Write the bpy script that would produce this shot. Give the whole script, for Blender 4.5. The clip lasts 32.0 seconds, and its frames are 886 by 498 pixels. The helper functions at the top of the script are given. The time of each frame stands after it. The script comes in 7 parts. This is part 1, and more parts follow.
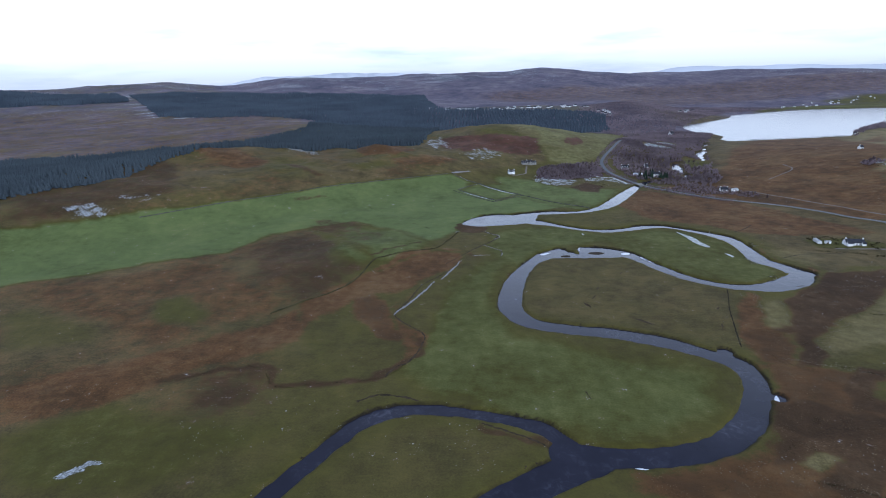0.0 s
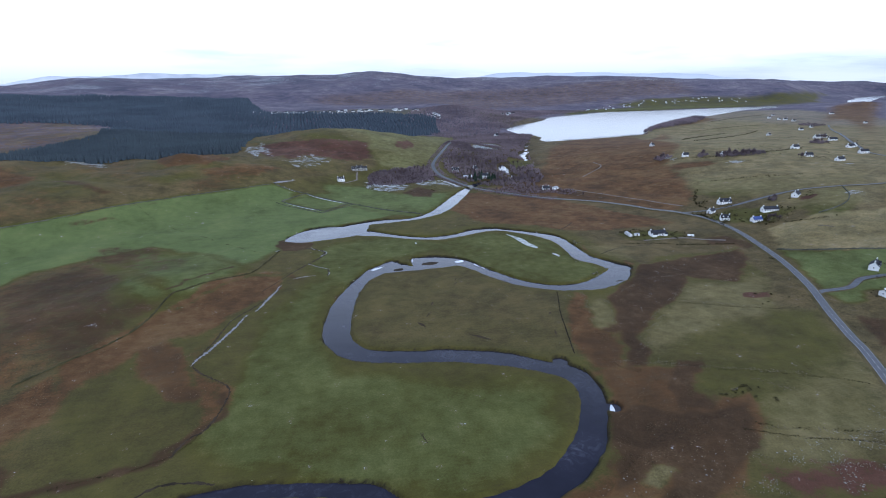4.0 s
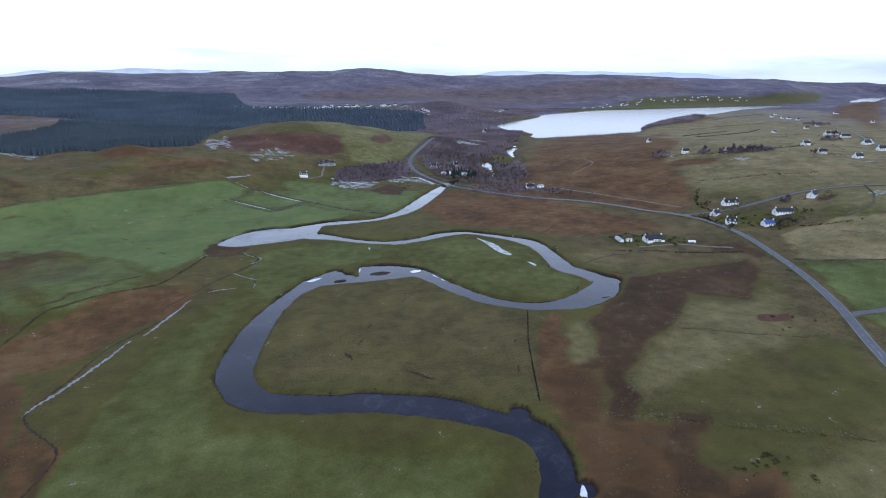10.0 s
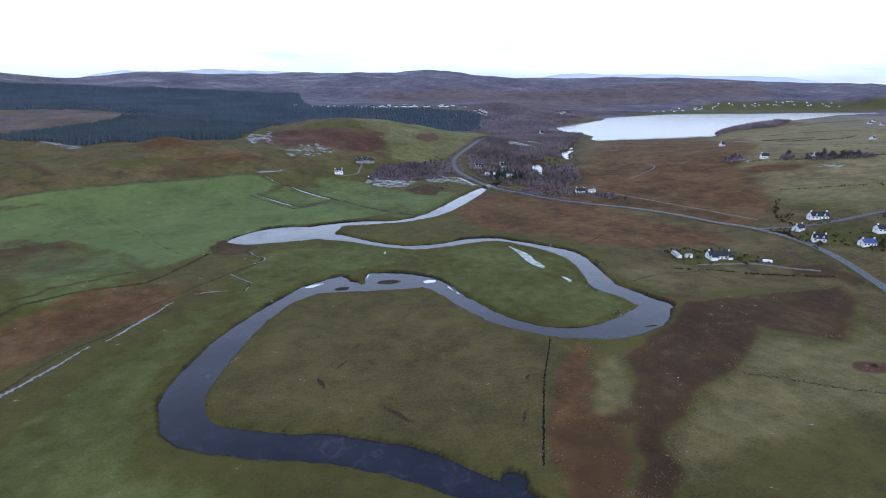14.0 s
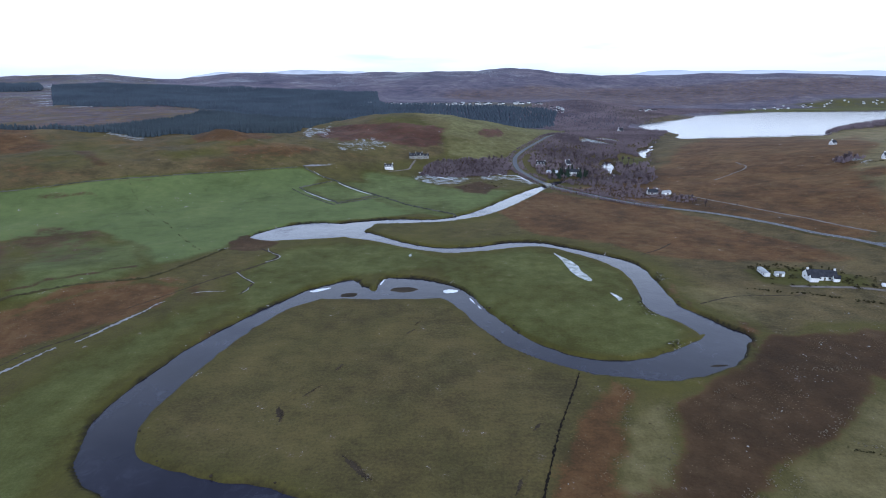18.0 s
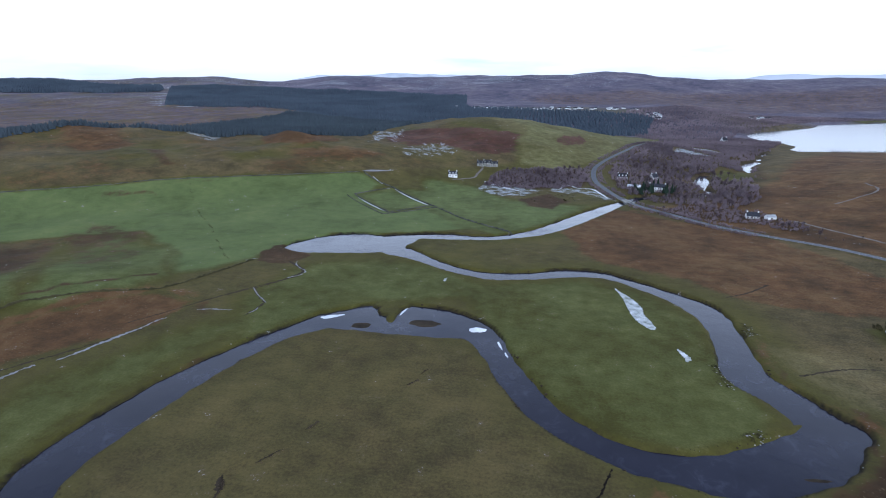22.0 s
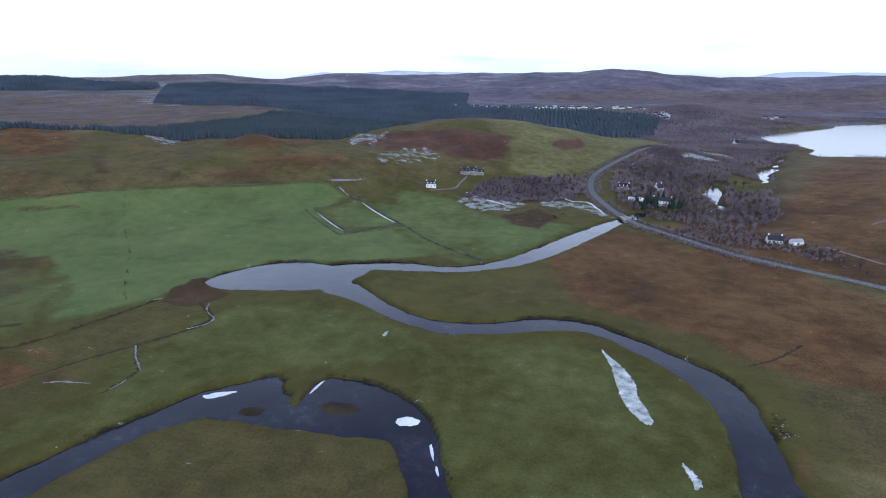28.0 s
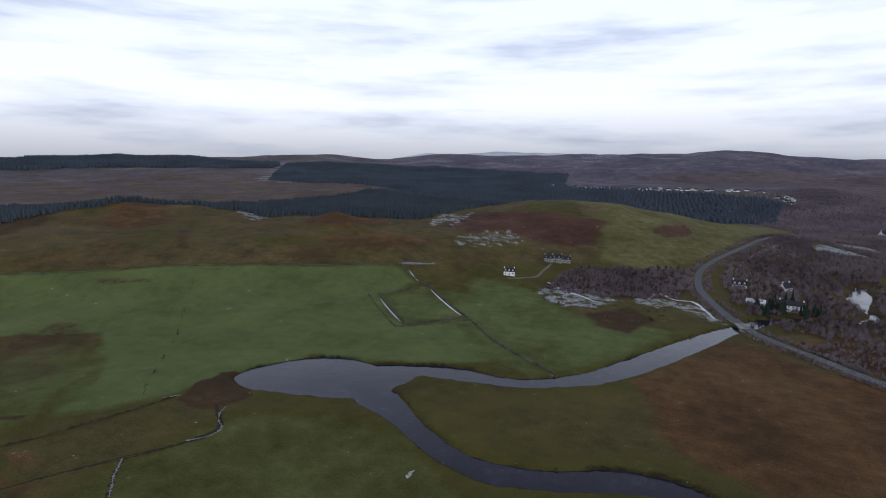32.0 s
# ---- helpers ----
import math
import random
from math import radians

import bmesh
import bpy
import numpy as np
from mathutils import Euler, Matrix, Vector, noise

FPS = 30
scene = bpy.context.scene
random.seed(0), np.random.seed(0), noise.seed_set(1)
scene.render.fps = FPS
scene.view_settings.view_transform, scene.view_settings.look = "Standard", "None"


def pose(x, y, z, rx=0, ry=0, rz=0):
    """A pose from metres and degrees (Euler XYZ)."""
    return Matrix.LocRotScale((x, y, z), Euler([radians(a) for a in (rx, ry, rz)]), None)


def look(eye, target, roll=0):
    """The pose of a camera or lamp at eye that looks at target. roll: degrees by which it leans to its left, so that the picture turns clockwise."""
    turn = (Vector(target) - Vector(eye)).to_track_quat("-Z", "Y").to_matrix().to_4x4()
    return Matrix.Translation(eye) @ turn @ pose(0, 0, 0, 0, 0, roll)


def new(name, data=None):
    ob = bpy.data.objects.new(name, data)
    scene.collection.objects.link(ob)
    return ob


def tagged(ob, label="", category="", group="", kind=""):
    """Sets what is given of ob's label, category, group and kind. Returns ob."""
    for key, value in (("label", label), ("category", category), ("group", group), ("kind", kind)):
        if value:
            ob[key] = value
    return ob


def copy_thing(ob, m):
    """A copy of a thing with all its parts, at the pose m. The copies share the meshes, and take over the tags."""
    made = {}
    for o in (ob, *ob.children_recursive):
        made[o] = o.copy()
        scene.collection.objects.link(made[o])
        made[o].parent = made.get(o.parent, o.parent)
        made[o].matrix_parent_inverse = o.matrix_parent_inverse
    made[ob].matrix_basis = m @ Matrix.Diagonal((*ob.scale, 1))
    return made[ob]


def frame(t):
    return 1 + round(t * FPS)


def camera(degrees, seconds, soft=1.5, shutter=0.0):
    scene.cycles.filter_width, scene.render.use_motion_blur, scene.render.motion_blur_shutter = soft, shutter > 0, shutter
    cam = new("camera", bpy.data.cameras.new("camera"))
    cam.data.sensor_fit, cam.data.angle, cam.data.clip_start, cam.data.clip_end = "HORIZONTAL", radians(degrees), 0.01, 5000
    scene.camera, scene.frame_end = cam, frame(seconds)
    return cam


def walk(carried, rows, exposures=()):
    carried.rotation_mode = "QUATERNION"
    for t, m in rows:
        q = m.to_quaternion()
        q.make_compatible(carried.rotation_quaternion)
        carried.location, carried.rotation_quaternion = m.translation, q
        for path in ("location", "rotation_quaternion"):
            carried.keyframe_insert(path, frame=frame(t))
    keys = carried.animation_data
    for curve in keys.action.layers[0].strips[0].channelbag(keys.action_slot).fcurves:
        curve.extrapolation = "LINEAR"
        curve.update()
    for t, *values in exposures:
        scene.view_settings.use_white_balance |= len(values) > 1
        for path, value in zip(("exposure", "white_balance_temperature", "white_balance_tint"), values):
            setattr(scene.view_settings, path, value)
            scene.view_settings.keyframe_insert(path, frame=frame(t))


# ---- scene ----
cam = camera(80.05, 32.0, 1.0)
# seconds, eye x y z, heading, tilt, lean
PATH = [
    (0, -162.20, -215.79, 168.17, -2.513, -18.339, -1.435),
    (0.5, -161.46, -209.61, 168.04, 5.488, -18.207, -1.603),
    (1, -160.17, -203.53, 167.93, 11.171, -18.062, -1.486),
    (1.5, -157.74, -197.80, 167.83, 13.138, -18.149, -1.498),
    (2, -154.58, -192.22, 167.67, 13.907, -18.566, -1.171),
    (2.5, -151.19, -186.63, 167.37, 15.227, -18.627, -1.184),
    (3, -147.75, -181.22, 166.64, 15.314, -18.459, -0.945),
    (3.5, -144.23, -175.92, 165.47, 15.097, -18.340, -0.758),
    (5.5, -128.02, -155.07, 158.94, 14.519, -17.970, -0.222),
    (6, -123.71, -149.62, 157.21, 14.648, -17.892, -0.195),
    (6.5, -119.14, -144.00, 155.36, 14.655, -17.831, -0.135),
    (7, -114.44, -138.25, 153.60, 14.713, -17.774, -0.140),
    (7.5, -109.77, -132.46, 151.88, 14.769, -17.757, -0.149),
    (8, -105.15, -126.64, 150.30, 14.869, -17.748, -0.165),
    (8.5, -100.65, -121.02, 148.65, 14.959, -17.816, -0.107),
    (9, -96.10, -115.42, 147.06, 15.014, -18.157, -0.188),
    (9.5, -91.41, -109.78, 145.44, 15.052, -18.260, -0.159),
    (10, -86.57, -104.07, 143.85, 15.085, -18.211, -0.082),
    (10.5, -81.67, -98.43, 142.16, 13.702, -18.159, -0.063),
    (11, -76.78, -93.05, 140.25, 12.426, -18.057, -0.078),
    (11.5, -71.84, -87.62, 138.35, 11.418, -18.005, -0.010),
    (12, -66.77, -82.09, 136.56, 11.603, -17.920, -0.058),
    (12.5, -61.64, -76.44, 134.87, 12.859, -17.897, -0.078),
    (13, -56.50, -70.69, 133.26, 10.775, -17.851, -0.238),
    (13.5, -51.22, -64.97, 131.54, 9.242, -17.842, 0.108),
    (15.5, -30.71, -42.31, 124.74, 5.024, -17.721, -0.273),
    (16, -25.74, -36.50, 123.24, 3.475, -17.726, -0.260),
    (16.5, -21.19, -30.76, 121.64, 1.636, -17.724, -0.201),
    (17, -16.77, -24.88, 119.95, 0.580, -17.733, -0.200),
    (17.5, -12.36, -18.83, 118.23, -0.174, -17.758, -0.191),
    (18, -8.08, -12.68, 116.56, -0.612, -17.782, -0.246),
    (18.5, -3.94, -6.48, 115.11, -0.318, -17.813, -0.266),
    (19, 0.00, 0.00, 114.32, -0.000, -17.795, -0.220),
    (19.5, 3.91, 6.34, 114.15, 0.178, -17.702, -0.265),
    (20, 7.53, 12.55, 114.29, -0.893, -17.649, -0.217),
    (20.5, 11.38, 18.91, 114.63, -4.189, -17.595, -0.077),
    (21, 14.78, 25.15, 114.84, -7.427, -17.527, 0.098),
    (21.5, 17.48, 31.20, 115.00, -10.248, -17.485, 0.110),
    (22, 19.34, 37.51, 114.99, -10.487, -17.401, 0.059),
    (22.5, 20.85, 44.00, 114.86, -10.127, -17.402, 0.046),
    (23, 22.56, 50.38, 114.91, -9.812, -17.478, 0.049),
    (23.5, 24.41, 56.86, 114.91, -9.541, -17.429, -0.228),
    (24, 25.94, 63.58, 114.92, -9.335, -17.472, -0.269),
    (24.5, 27.54, 70.32, 114.95, -9.184, -17.492, -0.233),
    (25, 29.18, 76.85, 114.97, -9.074, -17.489, -0.179),
    (25.5, 30.71, 83.28, 114.99, -9.042, -17.506, -0.225),
    (27.5, 35.89, 109.97, 115.65, -10.038, -17.601, 0.157),
    (28, 37.28, 116.76, 115.84, -11.270, -17.650, 0.099),
    (28.5, 38.77, 123.73, 116.08, -12.752, -17.715, 0.258),
    (29, 40.12, 130.94, 116.35, -13.889, -17.816, 0.272),
    (29.5, 41.27, 137.94, 116.56, -15.718, -17.499, 0.386),
    (30, 42.32, 144.89, 116.76, -18.246, -15.638, 0.461),
    (30.5, 43.27, 151.81, 116.72, -19.438, -13.443, 0.410),
    (31, 44.06, 158.67, 116.61, -20.813, -11.090, 0.473),
    (31.5, 44.65, 165.60, 116.42, -21.693, -9.377, 0.468),
    (32, 44.99, 172.58, 116.25, -22.166, -9.453, 0.391),
]


def aimed(x, y, z, heading, tilt, lean):
    a, b = radians(heading), radians(tilt)
    return look((x, y, z), (x + 100 * math.sin(a) * math.cos(b), y + 100 * math.cos(a) * math.cos(b), z + 100 * math.sin(b)), lean)


EXPOSURES = [(0.0, -0.2, 5320, 10), (3.0, -0.08, 5300, 10), (6.0, -0.03, 5300, 10), (24.0, -0.06, 5300, 10), (29.0, -0.12, 5320, 10), (30.0, -0.27, 5400, 10), (31.0, -0.64, 5560, 10), (32.0, -0.98, 6000, 12)]
walk(cam, [(row[0], aimed(*row[1:])) for row in PATH], EXPOSURES)

# ---- sky and sun ----
world = bpy.data.worlds.new("sky")
scene.world = world
world.use_nodes = True
wn = world.node_tree.nodes
wl = world.node_tree.links
wn.clear()
SUN_UP, SUN_TURN = radians(42), radians(150)
sky = wn.new("ShaderNodeTexSky")
sky.sky_type, sky.sun_disc, sky.sun_elevation, sky.sun_rotation = "NISHITA", False, SUN_UP, SUN_TURN
coord = wn.new("ShaderNodeTexCoord")
stretch = wn.new("ShaderNodeMapping")
stretch.inputs["Scale"].default_value = (1.0, 1.0, 7.0)
clouds = wn.new("ShaderNodeTexNoise")
clouds.inputs["Scale"].default_value = 3.2
clouds.inputs["Detail"].default_value = 7.0
clouds.inputs["Roughness"].default_value = 0.55
gaps = wn.new("ShaderNodeValToRGB")
gaps.color_ramp.elements[0].position, gaps.color_ramp.elements[0].color = 0.32, (0.66, 0.69, 0.75, 1)
gaps.color_ramp.elements[1].position, gaps.color_ramp.elements[1].color = 0.54, (1.0, 1.0, 1.0, 1)
thin = gaps.color_ramp.elements.new(0.43)
thin.color = (0.86, 0.88, 0.92, 1)
rise = wn.new("ShaderNodeSeparateXYZ")
height = wn.new("ShaderNodeValToRGB")
height.color_ramp.elements[0].position, height.color_ramp.elements[0].color = 0.0, (0.90, 0.91, 0.96, 1)
height.color_ramp.elements[1].position, height.color_ramp.elements[1].color = 0.62, (0.37, 0.41, 0.54, 1)
mid = height.color_ramp.elements.new(0.10)
mid.color = (1.90, 1.92, 1.96, 1)
mid = height.color_ramp.elements.new(0.27)
mid.color = (1.80, 1.88, 2.04, 1)
veil = wn.new("ShaderNodeMix")
veil.data_type, veil.blend_type = "RGBA", "MULTIPLY"
veil.inputs["Factor"].default_value = 1.0
both = wn.new("ShaderNodeMix")
both.data_type = "RGBA"
both.inputs["Factor"].default_value = 0.94
dim = wn.new("ShaderNodeMix")
dim.data_type, dim.blend_type = "RGBA", "MULTIPLY"
dim.inputs["Factor"].default_value = 1.0
dim.inputs["B"].default_value = (0.1, 0.1, 0.1, 1)
back = wn.new("ShaderNodeBackground")
back.inputs["Strength"].default_value = 1.12
wout = wn.new("ShaderNodeOutputWorld")
wl.new(coord.outputs["Generated"], stretch.inputs["Vector"])
wl.new(stretch.outputs["Vector"], clouds.inputs["Vector"])
wl.new(clouds.outputs["Fac"], gaps.inputs["Fac"])
wl.new(coord.outputs["Generated"], rise.inputs["Vector"])
wl.new(rise.outputs["Z"], height.inputs["Fac"])
wl.new(gaps.outputs["Color"], veil.inputs["A"])
wl.new(height.outputs["Color"], veil.inputs["B"])
wl.new(sky.outputs["Color"], dim.inputs["A"])
wl.new(dim.outputs["Result"], both.inputs["A"])
wl.new(veil.outputs["Result"], both.inputs["B"])
wl.new(both.outputs["Result"], back.inputs["Color"])
wl.new(back.outputs["Background"], wout.inputs["Surface"])

sun = new("sun", bpy.data.lights.new("sun", "SUN"))
sun.data.energy, sun.data.angle, sun.data.color = 1.98, radians(40), (1.0, 0.97, 0.93)
sun.matrix_world = look((0, 0, 300), (0 - 300 * math.sin(SUN_TURN), 0 - 300 * math.cos(SUN_TURN), 300 - 300 * math.tan(SUN_UP)))

# ---- materials ----
def nodes(name, rough=0.9, metal=0.0):
    m = bpy.data.materials.new(name)
    m.use_nodes = True
    b = m.node_tree.nodes["Principled BSDF"]
    b.inputs["Roughness"].default_value, b.inputs["Metallic"].default_value = rough, metal
    return m, m.node_tree.nodes, m.node_tree.links, b


def noise_at(n, l, scale, detail=5.0, rough=0.6, vector=None):
    tex = n.new("ShaderNodeTexNoise")
    tex.inputs["Scale"].default_value, tex.inputs["Detail"].default_value = scale, detail
    tex.inputs["Roughness"].default_value = rough
    if vector is not None:
        l.new(vector, tex.inputs["Vector"])
    return tex.outputs["Fac"]


def ramp(n, l, fac, *stops):
    r = n.new("ShaderNodeValToRGB")
    e = r.color_ramp.elements
    while len(e) < len(stops):
        e.new(0.5)
    for k, (p, c) in enumerate(stops):
        e[k].position = p
        e[k].color = (*c, 1) if len(c) == 3 else c
    l.new(fac, r.inputs["Fac"])
    return r.outputs["Color"]


def mixed(n, l, fac, a, b, kind="MIX"):
    m = n.new("ShaderNodeMix")
    m.data_type, m.blend_type = "RGBA", kind
    for name, v in (("Factor", fac), ("A", a), ("B", b)):
        if isinstance(v, (int, float)):
            m.inputs[name].default_value = v
        elif isinstance(v, tuple):
            m.inputs[name].default_value = (*v, 1)
        else:
            l.new(v, m.inputs[name])
    return m.outputs["Result"]


def sums(n, l, op, a, b, c=None):
    m = n.new("ShaderNodeMath")
    m.operation = op
    for k, v in enumerate((a, b, c)):
        if v is None:
            continue
        if isinstance(v, (int, float)):
            m.inputs[k].default_value = v
        else:
            l.new(v, m.inputs[k])
    return m.outputs[0]


def bumped(n, l, b, fac, strength, distance):
    k = n.new("ShaderNodeBump")
    k.inputs["Strength"].default_value, k.inputs["Distance"].default_value = strength, distance
    l.new(fac, k.inputs["Height"])
    l.new(k.outputs["Normal"], b.inputs["Normal"])


def place(n):
    return n.new("ShaderNodeNewGeometry").outputs["Position"]


def speckled(name, dark, light, scale, rough=0.9, bump=0.3, depth=0.05, metal=0.0, local=True):
    """A plain weathered surface: two tones mixed by grain and by larger stains."""
    m, n, l, b = nodes(name, rough, metal)
    at = n.new("ShaderNodeTexCoord").outputs["Object"] if local else place(n)
    fine, wide = noise_at(n, l, scale, 6, 0.65, at), noise_at(n, l, scale * 0.13, 3, 0.5, at)
    both = sums(n, l, "MULTIPLY_ADD", wide, 0.6, sums(n, l, "MULTIPLY", fine, 0.4))
    c = ramp(n, l, both, (0.34, dark), (0.66, light))
    l.new(c, b.inputs["Base Color"])
    if rough > 0.8:
        b.inputs["Specular IOR Level"].default_value = 0.12
    if bump:
        bumped(n, l, b, fine, bump, depth)
    return m


def ground_material():
    m, n, l, b = nodes("turf and heath", 0.95)
    at = place(n)
    cover = n.new("ShaderNodeAttribute")
    cover.attribute_name = "cover"
    split = n.new("ShaderNodeSeparateColor")
    l.new(cover.outputs["Color"], split.inputs["Color"])
    extra = n.new("ShaderNodeAttribute")
    extra.attribute_name = "extra"
    split2 = n.new("ShaderNodeSeparateColor")
    l.new(extra.outputs["Color"], split2.inputs["Color"])
    fine = noise_at(n, l, 0.9, 8, 0.72, at)
    mid = noise_at(n, l, 0.11, 6, 0.62, at)
    wide = noise_at(n, l, 0.018, 5, 0.55, at)
    vast = noise_at(n, l, 0.004, 6, 0.6, at)

    def edge(mask, soft=0.45, ragged=1.9, tufted=1.3):
        # a patch ends in tufts and tongues, not in a line
        r = n.new("ShaderNodeMapRange")
        r.interpolation_type = "SMOOTHSTEP"
        r.inputs["From Min"].default_value, r.inputs["From Max"].default_value = 0.5 - soft / 2, 0.5 + soft / 2
        v = sums(n, l, "MULTIPLY_ADD", sums(n, l, "SUBTRACT", mid, 0.5), ragged, mask)
        l.new(sums(n, l, "MULTIPLY_ADD", sums(n, l, "SUBTRACT", fine, 0.5), tufted, v), r.inputs["Value"])
        return r.outputs["Result"]

    tone = sums(n, l, "MULTIPLY_ADD", wide, 0.55, sums(n, l, "MULTIPLY", mid, 0.45))
    rough_grass = ramp(n, l, tone, (0.36, (0.056, 0.044, 0.018)), (0.5, (0.084, 0.065, 0.027)), (0.64, (0.114, 0.087, 0.040)))
    meadow = ramp(n, l, tone, (0.36, (0.048, 0.045, 0.008)), (0.52, (0.066, 0.061, 0.013)), (0.66, (0.086, 0.074, 0.018)))
    field = ramp(n, l, tone, (0.36, (0.080, 0.102, 0.032)), (0.52, (0.100, 0.127, 0.041)), (0.66, (0.127, 0.148, 0.050)))
    brown = ramp(n, l, tone, (0.36, (0.053, 0.029, 0.012)), (0.5, (0.092, 0.049, 0.019)), (0.64, (0.134, 0.082, 0.034)))
    dark = ramp(n, l, tone, (0.34, (0.032, 0.019, 0.009)), (0.52, (0.053, 0.031, 0.014)), (0.66, (0.084, 0.053, 0.026)))
    red = ramp(n, l, tone, (0.36, (0.050, 0.023, 0.015)), (0.6, (0.088, 0.043, 0.028)))
    # distant heath: haze painted in as a lighter, bluer base colour
    hazy_heath = ramp(n, l, sums(n, l, "MULTIPLY_ADD", vast, 0.6, sums(n, l, "MULTIPLY", wide, 0.4)),
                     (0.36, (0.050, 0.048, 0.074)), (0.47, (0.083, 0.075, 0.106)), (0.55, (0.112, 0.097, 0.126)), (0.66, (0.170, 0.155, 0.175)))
    snow = ramp(n, l, fine, (0.36, (0.11, 0.115, 0.11)), (0.5, (0.22, 0.235, 0.24)), (0.64, (0.54, 0.57, 0.61)))
    c = mixed(n, l, edge(split2.outputs["Green"], 0.6), rough_grass, hazy_heath)

    def grown(low, high):
        # grass greens little by little
        r = n.new("ShaderNodeMapRange")
        r.inputs["From Min"].default_value, r.inputs["From Max"].default_value = low, high
        v = sums(n, l, "MULTIPLY_ADD", sums(n, l, "SUBTRACT", tone, 0.5), 0.9, split.outputs["Red"])
        l.new(sums(n, l, "MULTIPLY_ADD", sums(n, l, "SUBTRACT", fine, 0.5), 0.35, v), r.inputs["Value"])
        return r.outputs["Result"]

    c = mixed(n, l, grown(0.04, 0.48), c, meadow)
    c = mixed(n, l, grown(0.5, 0.95), c, field)
    pale = n.new("ShaderNodeAttribute")
    pale.attribute_name = "pale"
    straw = ramp(n, l, tone, (0.36, (0.140, 0.116, 0.050)), (0.52, (0.200, 0.166, 0.080)), (0.68, (0.270, 0.224, 0.120)))
    c = mixed(n, l, sums(n, l, "MULTIPLY", edge(pale.outputs["Fac"], 1.0, 0.5, 0.3), 0.8), c, straw)
    c = mixed(n, l, edge(split.outputs["Green"], 0.6, 1.5, 1.1), c, brown)
    c = mixed(n, l, edge(split.outputs["Blue"], 0.6, 1.5, 1.1), c, dark)
    c = mixed(n, l, edge(split2.outputs["Red"]), c, red)
    # grain: leaning streaks of old grass, pale tufts and dark tussocks
    lean = n.new("ShaderNodeMapping")
    lean.inputs["Rotation"].default_value = (0, 0, 0.5)
    lean.inputs["Scale"].default_value = (0.22, 1.0, 1.0)
    l.new(at, lean.inputs["Vector"])
    streaks = noise_at(n, l, 0.42, 6, 0.7, lean.outputs["Vector"])
    sward = sums(n, l, "SUBTRACT", 1.0, sums(n, l, "MULTIPLY", grown(0.06, 0.45), 0.72))
    c = mixed(n, l, sward, c, ramp(n, l, streaks, (0.34, (0.88, 0.88, 0.90)), (0.5, (1.0, 1.0, 1.0)), (0.66, (1.13, 1.12, 1.08))), "MULTIPLY")
    grain = ramp(n, l, fine, (0.32, (0.58, 0.58, 0.60)), (0.5, (1.0, 1.0, 1.0)), (0.68, (1.48, 1.45, 1.4)))
    c = mixed(n, l, sward, c, grain, "MULTIPLY")
    broad = ramp(n, l, noise_at(n, l, 0.045, 4, 0.6, at), (0.36, (0.78, 0.80, 0.80)), (0.64, (1.2, 1.16, 1.14)))
    c = mixed(n, l, sward, c, broad, "MULTIPLY")

    def tufts(scale, wide_at, near):
        v = n.new("ShaderNodeTexVoronoi")
        v.inputs["Scale"].default_value = scale
        l.new(at, v.inputs["Vector"])
        spot = ramp(n, l, v.outputs["Distance"], (near * 0.6, (1, 1, 1)), (near, (0, 0, 0)))
        clump = ramp(n, l, noise_at(n, l, wide_at, 4, 0.65, at), (0.50, (0, 0, 0)), (0.60, (1, 1, 1)))
        return mixed(n, l, 1.0, spot, clump, "MULTIPLY")

    heathy = sums(n, l, "MULTIPLY_ADD", sums(n, l, "MAXIMUM", split.outputs["Green"], split.outputs["Blue"]), 0.75, 0.12)
    c = mixed(n, l, sums(n, l, "MULTIPLY", tufts(0.8, 0.06, 0.22), heathy), c, (0.20, 0.155, 0.090))
    c = mixed(n, l, sums(n, l, "MULTIPLY", tufts(0.33, 0.05, 0.24), sums(n, l, "MULTIPLY", sward, 0.28)), c, (0.022, 0.020, 0.010))
    earth = ramp(n, l, fine, (0.35, (0.006, 0.005, 0.004)), (0.65, (0.026, 0.020, 0.014)))
    c = mixed(n, l, sums(n, l, "MULTIPLY", extra.outputs["Alpha"], 0.96), c, earth)
    c = mixed(n, l, edge(split2.outputs["Blue"], 0.25), c, snow)
    l.new(c, b.inputs["Base Color"])
    b.inputs["Specular IOR Level"].default_value = 0.14
    bumped(n, l, b, sums(n, l, "MULTIPLY_ADD", mid, 2.0, fine), 0.8, 0.35)
    return m


